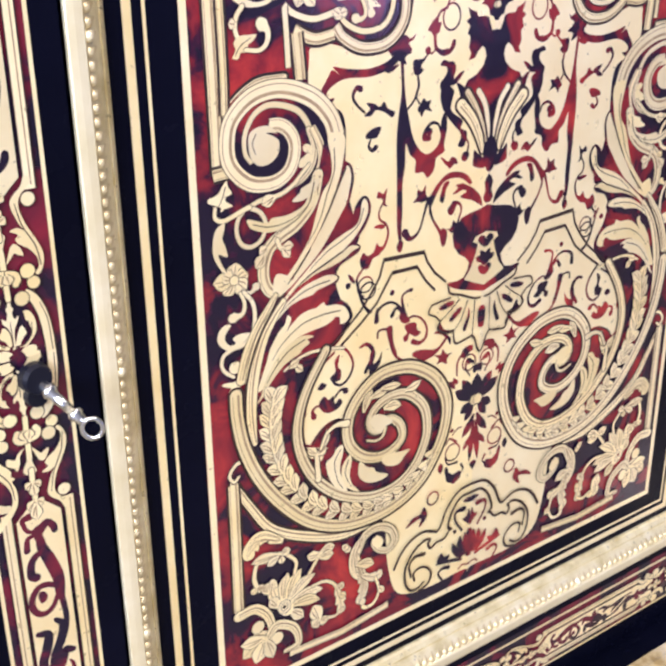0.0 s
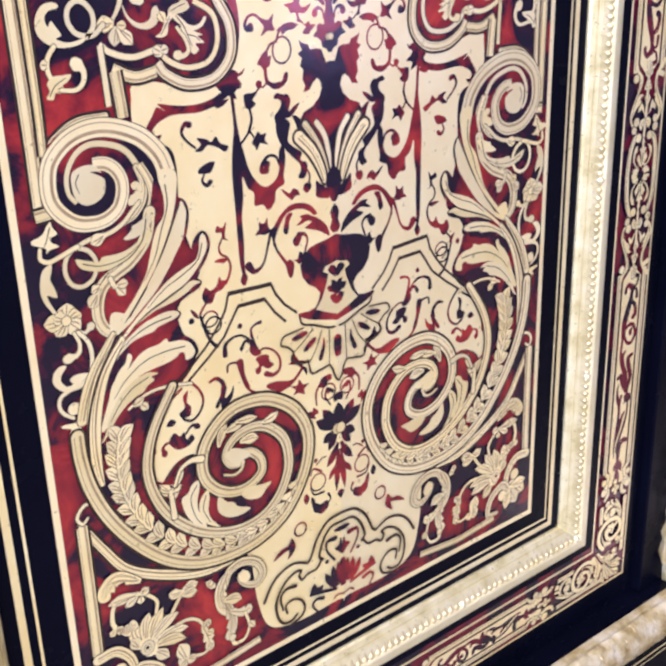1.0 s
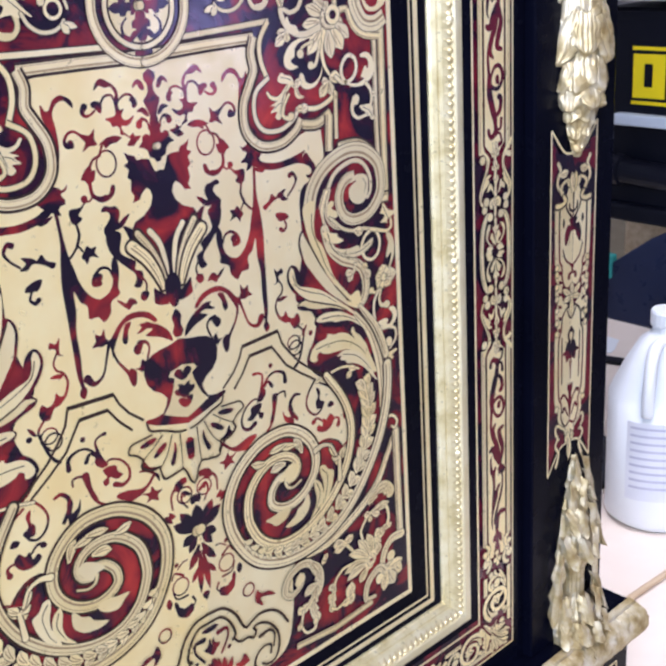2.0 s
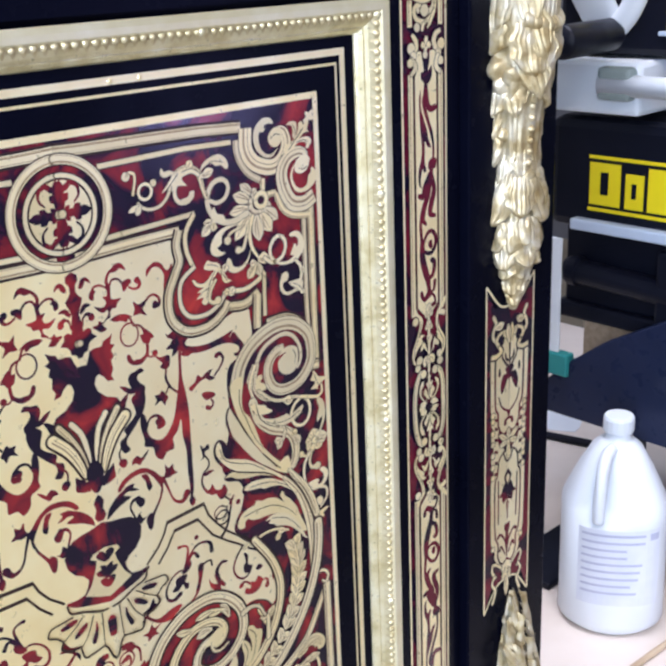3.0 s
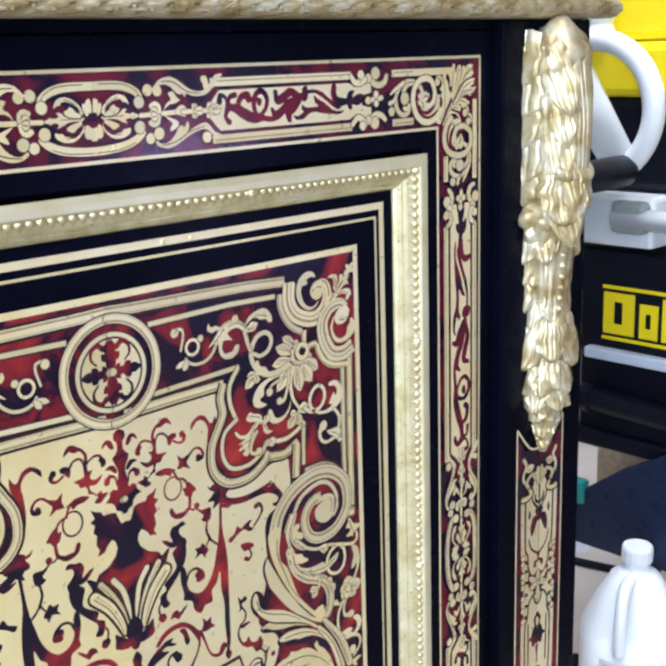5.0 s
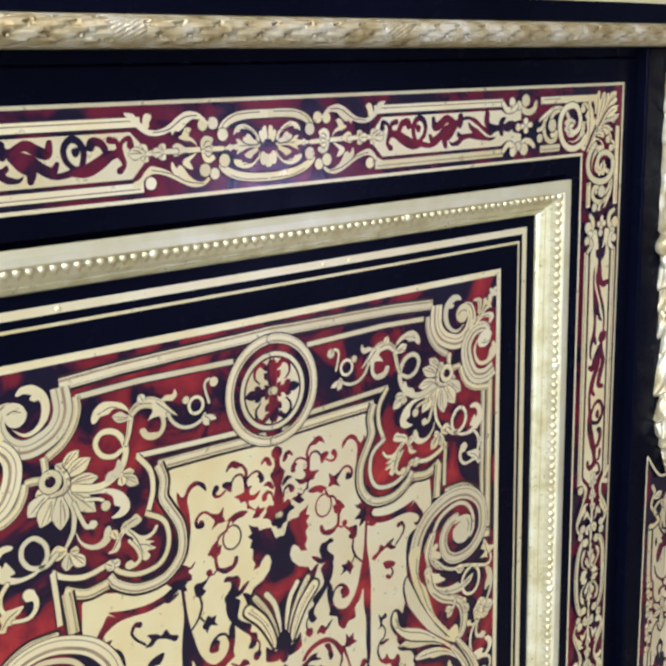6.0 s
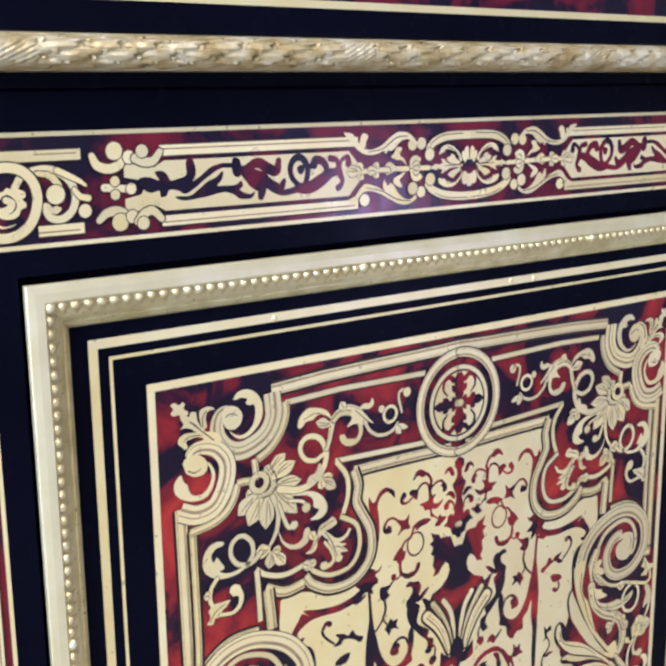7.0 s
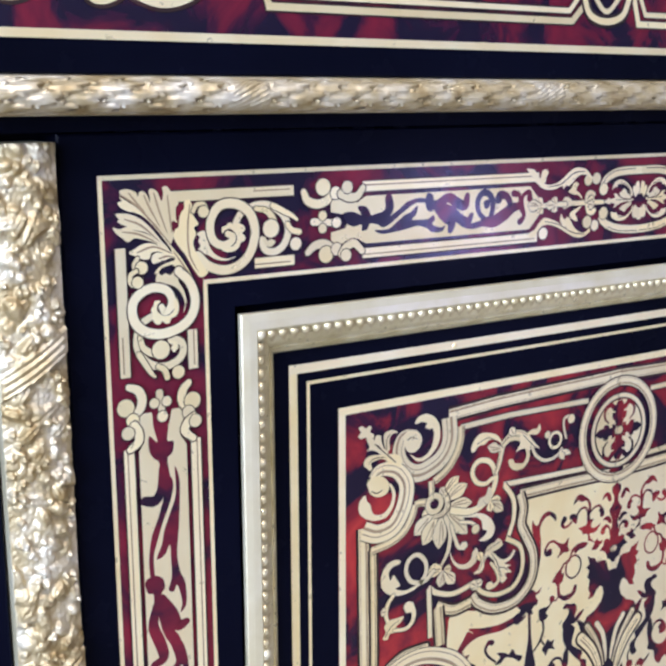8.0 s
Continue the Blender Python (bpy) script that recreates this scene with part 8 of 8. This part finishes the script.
def strands_place(u, v):
    """Long wavy flutes running down the outer front of the mount into a thick rolled lip."""
    angle = 44 + 96 * u + 7 * math.sin(v * 3.0) * (1 - u)
    a, z = radians(angle), 0.972 - 0.094 * v - 0.006 * math.sin(u * 3.14)
    wave = 1 - 1.6 * max(0.0, math.cos(u * 62 + 1.8 * math.sin(v * 4.1 + u * 3) + 1.6 * noise.noise(Vector((u * 3, v * 4, 7))))) ** 4
    swell = 0.0030 * math.sin(math.pi * v) + (0.0056 * math.sin(math.pi * (v - 0.84) / 0.16) if v > 0.84 else 0.0)
    r = swell + 0.0015 * wave * (1 if v < 0.84 else 0.35) - (0.008 * (v - 0.97) / 0.03 if v > 0.97 else 0.0)
    return (MX - (0.0285 + r) * math.cos(a), PILASTER - (0.0300 + r) * math.sin(a), z)


part("mount_cap", knob_bm(MX, PILASTER - 0.010, 0.970, 0.026), CAST, upper_mount, "rounded gilt head of the mount", smooth=True)
part("mount_drape", relief_bm(110, 70, strands_place), CAST, upper_mount, "long fluted gilt acanthus strands", smooth=True)
for k, z in enumerate((0.989, 0.967, 0.943, 0.918, 0.893)):
    mount_plume(4 - k, z, 0.026, 0.024, (0.040, 0.0055, 0.044 if k < 4 else 0.036), 2 + k % 2, 3.1 * k, 8 - 6 * (k % 2))
    mount_plume(34 + 3 * k, z - 0.012, 0.0265, 0.0265, (0.026, 0.0060, 0.056), 4 - k % 2, 1.7 + 2.3 * k, -20 + 4 * (k % 3))
mount_plume(100, 0.886, 0.026, 0.027, (0.030, 0.0065, 0.034), 4, 5.5, -10)
mount_plume(58, 0.884, 0.026, 0.028, (0.036, 0.0085, 0.042), 7, 9.0, -4, 0, "broad gilt shell-like leaf with fine rays")
for angle, z, r in ((8, 0.850, 0.0098), (36, 0.846, 0.0092), (14, 0.838, 0.0075)):
    at, rz = on_mount(angle, z, 0.024, 0.022)
    part("mount_scroll", knob_bm(*at, r), CAST, upper_mount, smooth=True)
for angle, z, w, h, tilt in ((6, 0.842, 0.020, 0.030, 8), (30, 0.838, 0.018, 0.024, -12), (58, 0.842, 0.013, 0.020, 10), (98, 0.846, 0.013, 0.024, -10), (122, 0.848, 0.014, 0.030, 8), (140, 0.842, 0.012, 0.026, 0)):
    mount_plume(angle, z, 0.023, 0.021, (w, 0.0060, h), 2, angle * 0.7, tilt)
for angle, z, w, h in ((2, 0.824, 0.012, 0.030), (4, 0.802, 0.011, 0.028), (150, 0.822, 0.010, 0.030)):
    mount_plume(angle, z, 0.021, 0.013, (w, 0.0055, h), 1, z * 300, 4)
at, rz = on_mount(16, 0.800, 0.020, 0.014)
part("mount_scroll", knob_bm(*at, 0.0055), CAST, upper_mount, smooth=True)
for k in range(7):
    bm = bmesh.new()
    dome(bm, MX - 0.006, PILASTER - 0.0220 + k * 0.0006, 0.830 - k * 0.0086, 0.0032, 1.2, 10)
    part("mount_bead", bm, CAST, upper_mount, "gilt bead", smooth=True)
for k, x in enumerate((-0.0145, -0.0095, 0.0045, 0.0095)):
    part("mount_rib", rod_bm((MX + x, PILASTER - 0.0175 + abs(x + 0.003) * 0.45, 0.840), (MX + x * 0.92, PILASTER - 0.0165 + abs(x + 0.003) * 0.45, 0.772), 0.0026, 0.0022, 10), CAST, upper_mount, "smooth gilt rib", smooth=True)
for angle, z, w, h in ((10, 0.786, 0.020, 0.026), (62, 0.790, 0.018, 0.024), (100, 0.786, 0.016, 0.024)):
    mount_plume(angle, z, 0.016, 0.015, (w, 0.0055, h), 2, angle, 6)
for x, z, r in ((-0.004, 0.768, 0.0058), (0.006, 0.766, 0.0062)):
    part("mount_knot", knob_bm(MX + x, PILASTER - 0.019 + abs(x) * 0.4, z, r), CAST, upper_mount, smooth=True)
for angle, w, h, grooves, tilt in ((16, 0.030, 0.046, 2, 14), (100, 0.030, 0.044, 2, -12), (58, 0.026, 0.036, 5, 3)):
    mount_plume(angle, 0.770, 0.017, 0.016, (w, 0.0105, h), grooves, angle * 1.3, tilt, 0, "broad smooth gilt leaf")
for angle, z, w, h, d in ((2, 0.728, 0.020, 0.022, 0.009), (34, 0.732, 0.020, 0.026, 0.010), (66, 0.738, 0.018, 0.026, 0.010), (100, 0.734, 0.020, 0.028, 0.009), (20, 0.714, 0.018, 0.022, 0.009), (70, 0.716, 0.020, 0.022, 0.010), (112, 0.714, 0.015, 0.020, 0.007)):
    mount_plume(angle, z, 0.018, 0.016, (w, d, h), 1, angle + z * 50, angle * 0.1 - 5)
for angle, z, half, w, h in ((20, 0.702, 0.011, 0.018, 0.020), (70, 0.704, 0.010, 0.018, 0.022), (110, 0.700, 0.009, 0.013, 0.020), (40, 0.688, 0.007, 0.015, 0.020), (85, 0.690, 0.007, 0.013, 0.020), (60, 0.676, 0.003, 0.013, 0.019)):
    mount_plume(angle, z, half, half, (w, 0.0065, h), 1, angle * 0.3, 4)

lower_mount = part("lower_mount", core_bm(0.394, PILASTER - 0.0005, [(0.385, 0.002, 0.003), (0.370, 0.006, 0.007), (0.34, 0.012, 0.011), (0.305, 0.019, 0.015), (0.285, 0.022, 0.017), (0.270, 0.011, 0.012), (0.240, 0.011, 0.012), (0.225, 0.021, 0.022), (0.205, 0.026, 0.028), (0.195, 0.026, 0.028)], 7.0), CAST, cabinet, "cast gilt openwork foot mount on the pilaster", smooth=True)
for side in (-1, 1):
    part("mount_leg", acanthus((0.394 + side * 0.022, PILASTER - 0.004, 0.296), (0.014, 0.010, 0.085), (0, side * -6, side * 40), 4, 0.2, 4.0 + side), CAST, lower_mount, "openwork gilt leg of the mount", smooth=True)
for z, half, proj, count, w, h, seed in ((0.384, 0.006, 0.006, 2, 0.010, 0.030, 3), (0.362, 0.011, 0.009, 3, 0.012, 0.032, 5), (0.338, 0.016, 0.013, 4, 0.013, 0.032, 8), (0.312, 0.022, 0.016, 4, 0.015, 0.034, 13), (0.248, 0.023, 0.020, 4, 0.016, 0.034, 17), (0.222, 0.027, 0.026, 5, 0.016, 0.028, 19)):
    mount_row(lower_mount, 0.394, z, half, proj, count, (w, 0.009, h), 3, 0.6, seed)


# ---- the key in its lock ----
KEYHOLE = Vector((-0.2965, FRONT - 0.0008, 0.586))
key = thing("key", "bright steel key standing in the lock of the door", "key", at=KEYHOLE)
tip = Vector((-0.2835, -0.0375, 0.568))


def tube_bm(path, r, n=14, closed=False, bm=None):
    """One round bar along a line; r is a radius or a list of them."""
    bm = bm or bmesh.new()
    rings, m = [], len(path)
    for i, p in enumerate(path):
        d = path[(i + 1) % m if closed else min(i + 1, m - 1)] - path[i - 1 if closed else max(i - 1, 0)]
        q = d.to_track_quat("Z", "X")
        rr = r[i] if isinstance(r, list) else r
        rings.append([bm.verts.new(p + q @ Vector((rr * math.cos(6.2832 * k / n), rr * math.sin(6.2832 * k / n), 0))) for k in range(n)])
    for i in range(m if closed else m - 1):
        a, b = rings[i], rings[(i + 1) % m]
        off = min(range(n), key=lambda o: (a[0].co - b[o].co).length)
        for k in range(n):
            bm.faces.new((a[k], a[(k + 1) % n], b[(k + 1 + off) % n], b[(k + off) % n]))
    if not closed:
        bm.faces.new(rings[0][::-1])
        bm.faces.new(rings[-1])
    return bm


part("shank", rod_bm(KEYHOLE, tip, 0.0030, 0.0022, collar=((0.25, 0.0030), (0.28, 0.0040), (0.36, 0.0040), (0.40, 0.0027), (0.75, 0.0024), (0.78, 0.0036), (0.84, 0.0036), (0.88, 0.0026))), STEEL, key, smooth=True)
ctr = tip + Vector((0.002, -0.003, -0.002))
bow = tube_bm([ctr + Vector((0.0042 * math.cos(a * 0.31416), -0.0022 * math.cos(a * 0.31416), 0.0052 * math.sin(a * 0.31416))) for a in range(20)], 0.0012, 8, True)
part("bow", bow, STEEL, key, "small round key bow", smooth=True)
lock = thing("escutcheon", "round black keyhole bush let into the border band", "escutcheon", at=KEYHOLE)
part("bush", rod_bm(KEYHOLE + Vector((0, 0.0004, 0)), KEYHOLE + Vector((0.001, -0.0065, 0)), 0.0078, 0.0066, 22, collar=((0.7, 0.0078),)), PLASTIC_DARK, lock, smooth=False)
part("bush_lip", rod_bm(KEYHOLE + Vector((0, 0.0004, -0.009)), KEYHOLE + Vector((0.0005, -0.004, -0.009)), 0.0062, 0.0055, 20), PLASTIC_DARK, lock)


# ---- things standing behind the cabinet's corner ----
SHEET = GROUND + 0.003
sheet = tagged(part("paper_sheet", box_bm(0.487, 1.75, -0.30, 1.15, GROUND + 0.0003, SHEET, 0.001), FLOOR), "pale buff paper sheet spread on the floor", "paper")

# plastic jug
JUG = (0.823, 0.136, SHEET)
TALL = 0.94
jug = thing("jug", "white plastic gallon jug with screw cap and label", "jug", at=JUG)


def jug_body():
    prof = [(0.062, 0.0), (0.069, 0.006), (0.0705, 0.016), (0.0705, 0.168), (0.0700, 0.178), (0.0655, 0.190), (0.050, 0.225), (0.033, 0.257), (0.022, 0.268), (0.0165, 0.273), (0.0165, 0.284)]
    bm = lathe_bm(prof, 48)
    for v in bm.verts:
        a = math.atan2(v.co.y, v.co.x)
        if 0.01 < v.co.z < 0.265:
            k = 1 + 0.035 * math.cos(4 * a + 0.6)
            v.co.x, v.co.y = v.co.x * k, v.co.y * k
        # the hollow beside the handle
        if 0.17 < v.co.z < 0.262:
            d = (a - 3.27 + math.pi) % (2 * math.pi) - math.pi
            k = 1 - 0.30 * math.exp(-(d / 0.42) ** 2)
            v.co.x, v.co.y = v.co.x * k, v.co.y * k
        v.co.z *= TALL
        v.co += Vector(JUG)
    return bm


part("body", jug_body(), PLASTIC_WHITE, jug, smooth=True)
cap = lathe_bm([(0.0185, 0.281), (0.0192, 0.284), (0.0192, 0.299), (0.0175, 0.303), (0.008, 0.3035)], 36)
for i, v in enumerate(cap.verts):
    k = 1 + (0.02 if i % 2 else 0)
    v.co = Vector((v.co.x * k, v.co.y * k, v.co.z * TALL)) + Vector(JUG)
part("cap", cap, PLASTIC_WHITE, jug, "white ribbed screw cap")
grip_line = [Vector((p.x, p.y, p.z * TALL)) + Vector(JUG) for p in catmull([(-0.022, -0.006, 0.262), (-0.040, -0.010, 0.260), (-0.054, -0.014, 0.246), (-0.062, -0.017, 0.222), (-0.066, -0.018, 0.196), (-0.066, -0.018, 0.176)], 5)]
part("handle", tube_bm(grip_line, 0.0075, 16), PLASTIC_WHITE, jug, smooth=True)


def wrapped(z0, z1, a0, a1, r):
    bm, n = bmesh.new(), 12
    rows = []
    for z in (z0, z1):
        row = []
        for k in range(n + 1):
            a = radians(a0 + (a1 - a0) * k / n)
            q = r * (1 + 0.035 * math.cos(4 * a + 0.6))
            row.append(bm.verts.new((JUG[0] + q * math.cos(a), JUG[1] + q * math.sin(a), JUG[2] + z * TALL)))
        rows.append(row)
    for k in range(n):
        bm.faces.new((rows[0][k], rows[0][k + 1], rows[1][k + 1], rows[1][k]))
    return bm


label = part("label", wrapped(0.050, 0.166, 176, 262, 0.0709), surface("label_paper", [(0.3, (0.66, 0.70, 0.80)), (0.7, (0.74, 0.77, 0.85))], 30, (0.5, 0.6)), jug, "pale lilac label with rows of print")
rng = random.Random(2)
for k in range(9):
    part("print_bar", wrapped(0.156 - k * 0.011, 0.1595 - k * 0.011, 180, rng.uniform(225, 246), 0.0712), LABEL_INK, label)
part("print_bar", wrapped(0.150, 0.160, 250, 260, 0.0712), LABEL_INK, label)

# bench machine: a thickness planer seen from its crank side
PX = 0.90
planer = thing("thickness_planer", "black and yellow bench planer with a white crank wheel", "machine", at=(1.08, 0.0, GROUND))
for y in (-0.26, 0.24):
    for x in (1.04, 1.22):
        part("leg", box_bm(x, x + 0.04, y, y + 0.04, GROUND, 0.439, 0.003), PLASTIC_DARK, planer)
part("base", box_bm(0.925, 1.30, -0.32, 0.309, 0.438, 0.462, 0.005), PLASTIC_DARK, planer)
body = box_bm(PX, 1.27, -0.32, 0.308, 0.575, 0.722, 0.014)
box_bm(PX + 0.035, 1.26, -0.31, 0.30, 0.461, 0.58, 0.004, bm=body)
part("body", body, PLASTIC_DARK, planer)
part("feed_roller", rod_bm((PX + 0.018, 0.285, 0.512), (PX + 0.018, 0.12, 0.505), 0.017, 0.017, 22, collar=((0.05, 0.021), (0.12, 0.021), (0.13, 0.017))), PLASTIC_DARK, planer, "dark round feed roller")
part("guard", box_bm(PX + 0.004, PX + 0.03, -0.05, 0.145, 0.455, 0.563, 0.006), PLASTIC_DARK, planer, "glossy dark guard plate")
part("carriage_bar", box_bm(PX - 0.014, PX + 0.006, -0.30, 0.264, 0.577, 0.592, 0.003), TRIM, planer, "pale blue-grey carriage bar")
sign = part("emblem", box_bm(PX - 0.0012, PX + 0.002, -0.17, 0.2465, 0.600, 0.677, 0.0005), PLASTIC_DARK, planer, "black plate with plain yellow bars and blocks")
for z in (0.6715, 0.6035):
    part("emblem_bar", box_bm(PX - 0.0022, PX - 0.0011, -0.165, 0.2445, z, z + 0.0045), PLASTIC_YELLOW, sign)
for k, (y1, w, top) in enumerate(((0.2425, 0.045, 0.667), (0.190, 0.026, 0.657), (0.158, 0.058, 0.667), (0.094, 0.052, 0.667), (0.036, 0.030, 0.667), (0.0, 0.036, 0.667))):
    bm = box_bm(PX - 0.0024, PX - 0.0012, y1 - w, y1, 0.612, top)
    part("emblem_block", bm, PLASTIC_YELLOW, sign)
    if k in (0, 1, 3):
        part("emblem_gap", box_bm(PX - 0.0030, PX - 0.0023, y1 - w * 0.62, y1 - w * 0.36, 0.626, top - 0.012, 0.0003), PLASTIC_DARK, sign)
part("tray", box_bm(PX - 0.03, 1.2, 0.160, 0.300, 0.733, 0.797, 0.006), PLASTIC_WHITE, planer, "pale grey chip tray")
part("tray_rail", rod_bm((PX - 0.035, 0.21, 0.770), (PX - 0.035, -0.30, 0.770), 0.013, 0.013, 28), PLASTIC_WHITE, planer, "pale round tray rail", smooth=True)
part("tray_block", box_bm(PX - 0.045, PX, 0.165, 0.212, 0.752, 0.792, 0.006), surface("grey_green_plastic", [(0.3, (0.20, 0.25, 0.24)), (0.7, (0.26, 0.31, 0.30))], 20, (0.4, 0.5)), planer, "grey-green end block")
part("head", box_bm(PX + 0.002, 1.24, -0.32, 0.300, 0.800, 0.914, 0.010), PLASTIC_DARK, planer)
part("head_trim", box_bm(PX - 0.006, PX + 0.01, -0.30, 0.155, 0.826, 0.831, 0.001), TRIM, planer)
part("hood", box_bm(PX - 0.006, 1.25, -0.33, 0.305, 0.9145, 0.980, 0.010), PLASTIC_YELLOW, planer, "bright yellow hood")
part("hood_top", box_bm(PX + 0.02, 1.2, 0.165, 0.275, 0.9805, 1.16, 0.012), PLASTIC_YELLOW, planer, "bright yellow motor cover")
part("motor", box_bm(PX + 0.02, 1.2, -0.2, 0.155, 0.9805, 1.15, 0.015), PLASTIC_DARK, planer)
part("hose", rod_bm((PX + 0.0, 0.262, 0.981), (PX + 0.0, 0.262, 1.14), 0.016, 0.016, 20, collar=tuple((0.04 + 0.05 * k, 0.016 + (0.003 if k % 2 else 0)) for k in range(19))), PLASTIC_WHITE, planer, "ribbed white hose")
tag_plate = part("warning_label", box_bm(PX - 0.0008, PX + 0.003, 0.108, 0.147, 0.833, 0.893), PLASTIC_YELLOW, planer, "yellow warning label with orange head and rows of print")
part("label_head", box_bm(PX - 0.0018, PX - 0.0007, 0.1085, 0.1465, 0.881, 0.8925), ORANGE, tag_plate)
for k in range(8):
    part("print_bar", box_bm(PX - 0.0016, PX - 0.0009, 0.112, 0.1445, 0.8765 - k * 0.0055, 0.8785 - k * 0.0055), GRIME, tag_plate)

WC = Vector((PX - 0.045, 0.240, 0.901))
wheel = tube_bm([WC + Vector((0, 0.083 * math.cos(k * 0.1309), 0.083 * math.sin(k * 0.1309))) for k in range(48)], 0.0135, 14, True)
crank = part("crank_wheel", wheel, PLASTIC_WHITE, planer, "white crank wheel", smooth=True)
arm = bmesh.new()
rod_bm(WC + Vector((-0.002, 0.045, 0.070)), WC + Vector((-0.002, -0.045, -0.070)), 0.027, 0.024, 28, arm)
for v in arm.verts:
    v.co.x = WC.x + (v.co.x - WC.x) * 0.35
part("arm", arm, PLASTIC_WHITE, crank, "flat white crank arm", smooth=True)
part("bolt", rod_bm(WC + Vector((-0.006, 0.004, -0.004)), WC + Vector((-0.014, 0.004, -0.004)), 0.0075, 0.0065, 16), PLASTIC_DARK, crank, "dark bolt head")
part("washer", rod_bm(WC + Vector((-0.004, 0.004, -0.004)), WC + Vector((-0.008, 0.004, -0.004)), 0.0145, 0.0145, 20), PLASTIC_WHITE, crank)
part("grip", rod_bm(WC + Vector((-0.004, -0.052, -0.070)), WC + Vector((-0.105, -0.048, -0.072)), 0.0165, 0.0185, 36, collar=((0.04, 0.0185), (0.95, 0.0195))), PLASTIC_DARK, crank, "black round grip", smooth=True)

table = bmesh.new()
outline = ((0.305, 0.308), (0.305, 0.345), (0.258, 0.390), (0.199, 0.434), (0.099, 0.490), (-0.05, 0.56), (-0.30, 0.56), (-0.30, 0.308))
near, far = ([table.verts.new((x, y, z)) for y, z in outline] for x in (0.886, 0.8985))
table.faces.new(near)
table.faces.new(far[::-1])
for k in range(len(outline)):
    table.faces.new((near[k], far[k], far[(k + 1) % 8], near[(k + 1) % 8]))
bmesh.ops.recalc_face_normals(table, faces=table.faces)
bmesh.ops.bevel(table, geom=table.edges[:], offset=0.003, segments=2, affect="EDGES", profile=0.5)
part("infeed_table", table, TABLE_PAINT, planer, "dark infeed table folded up against the machine")
part("packing_board", box_bm(0.985, 1.005, 0.17, 0.300, 0.352, 0.4385, 0.002), WOOD, planer, "pale wooden board under the machine")
panel_strip = tagged(part("white_board", box_bm(0.882, 0.887, 0.2725, 0.2935, 0.4012, 0.563, 0.0015), PLASTIC_WHITE), "narrow white board standing on a teal block", "board")
teal = tagged(part("teal_block", box_bm(0.880, 0.8985, 0.256, 0.2975, 0.368, 0.401, 0.003), TEAL), "teal plastic block on the infeed table", "block")
stick = tagged(part("dowel", rod_bm((0.575, 0.050, SHEET + 0.0042), (0.93, 0.028, SHEET + 0.0042), 0.004, 0.004, 12), WOOD), "thin wooden dowel lying on the paper", "stick")
pen = tagged(part("marker_pen", rod_bm((1.195, 0.545, SHEET + 0.0072), (1.245, 0.36, SHEET + 0.0072), 0.007, 0.007, 14, collar=((0.7, 0.007), (0.72, 0.0076))), PLASTIC_DARK), "dark marker pen lying on the paper", "pen")
block = tagged(part("dark_block", box_bm(0.800, 0.950, 0.218, 0.306, SHEET, 0.094, 0.003), PLASTIC_DARK), "dark plastic block lying on the paper", "block")
scrap = bmesh.new()
rim = [(1.28 + 0.045 * math.cos(a * 0.5236) * (1 + 0.22 * math.sin(a * 3.1)), 0.545 + 0.055 * math.sin(a * 0.5236) * (1 + 0.2 * math.cos(a * 2.3))) for a in range(12)]
low, high = ([scrap.verts.new((x, y, SHEET + z)) for x, y in rim] for z in (0.0006, 0.0016))
scrap.faces.new(high)
for k in range(12):
    scrap.faces.new((low[k], low[(k + 1) % 12], high[(k + 1) % 12], high[k]))
tagged(part("paper_scrap", scrap, PLASTIC_WHITE), "torn white paper scrap", "paper")
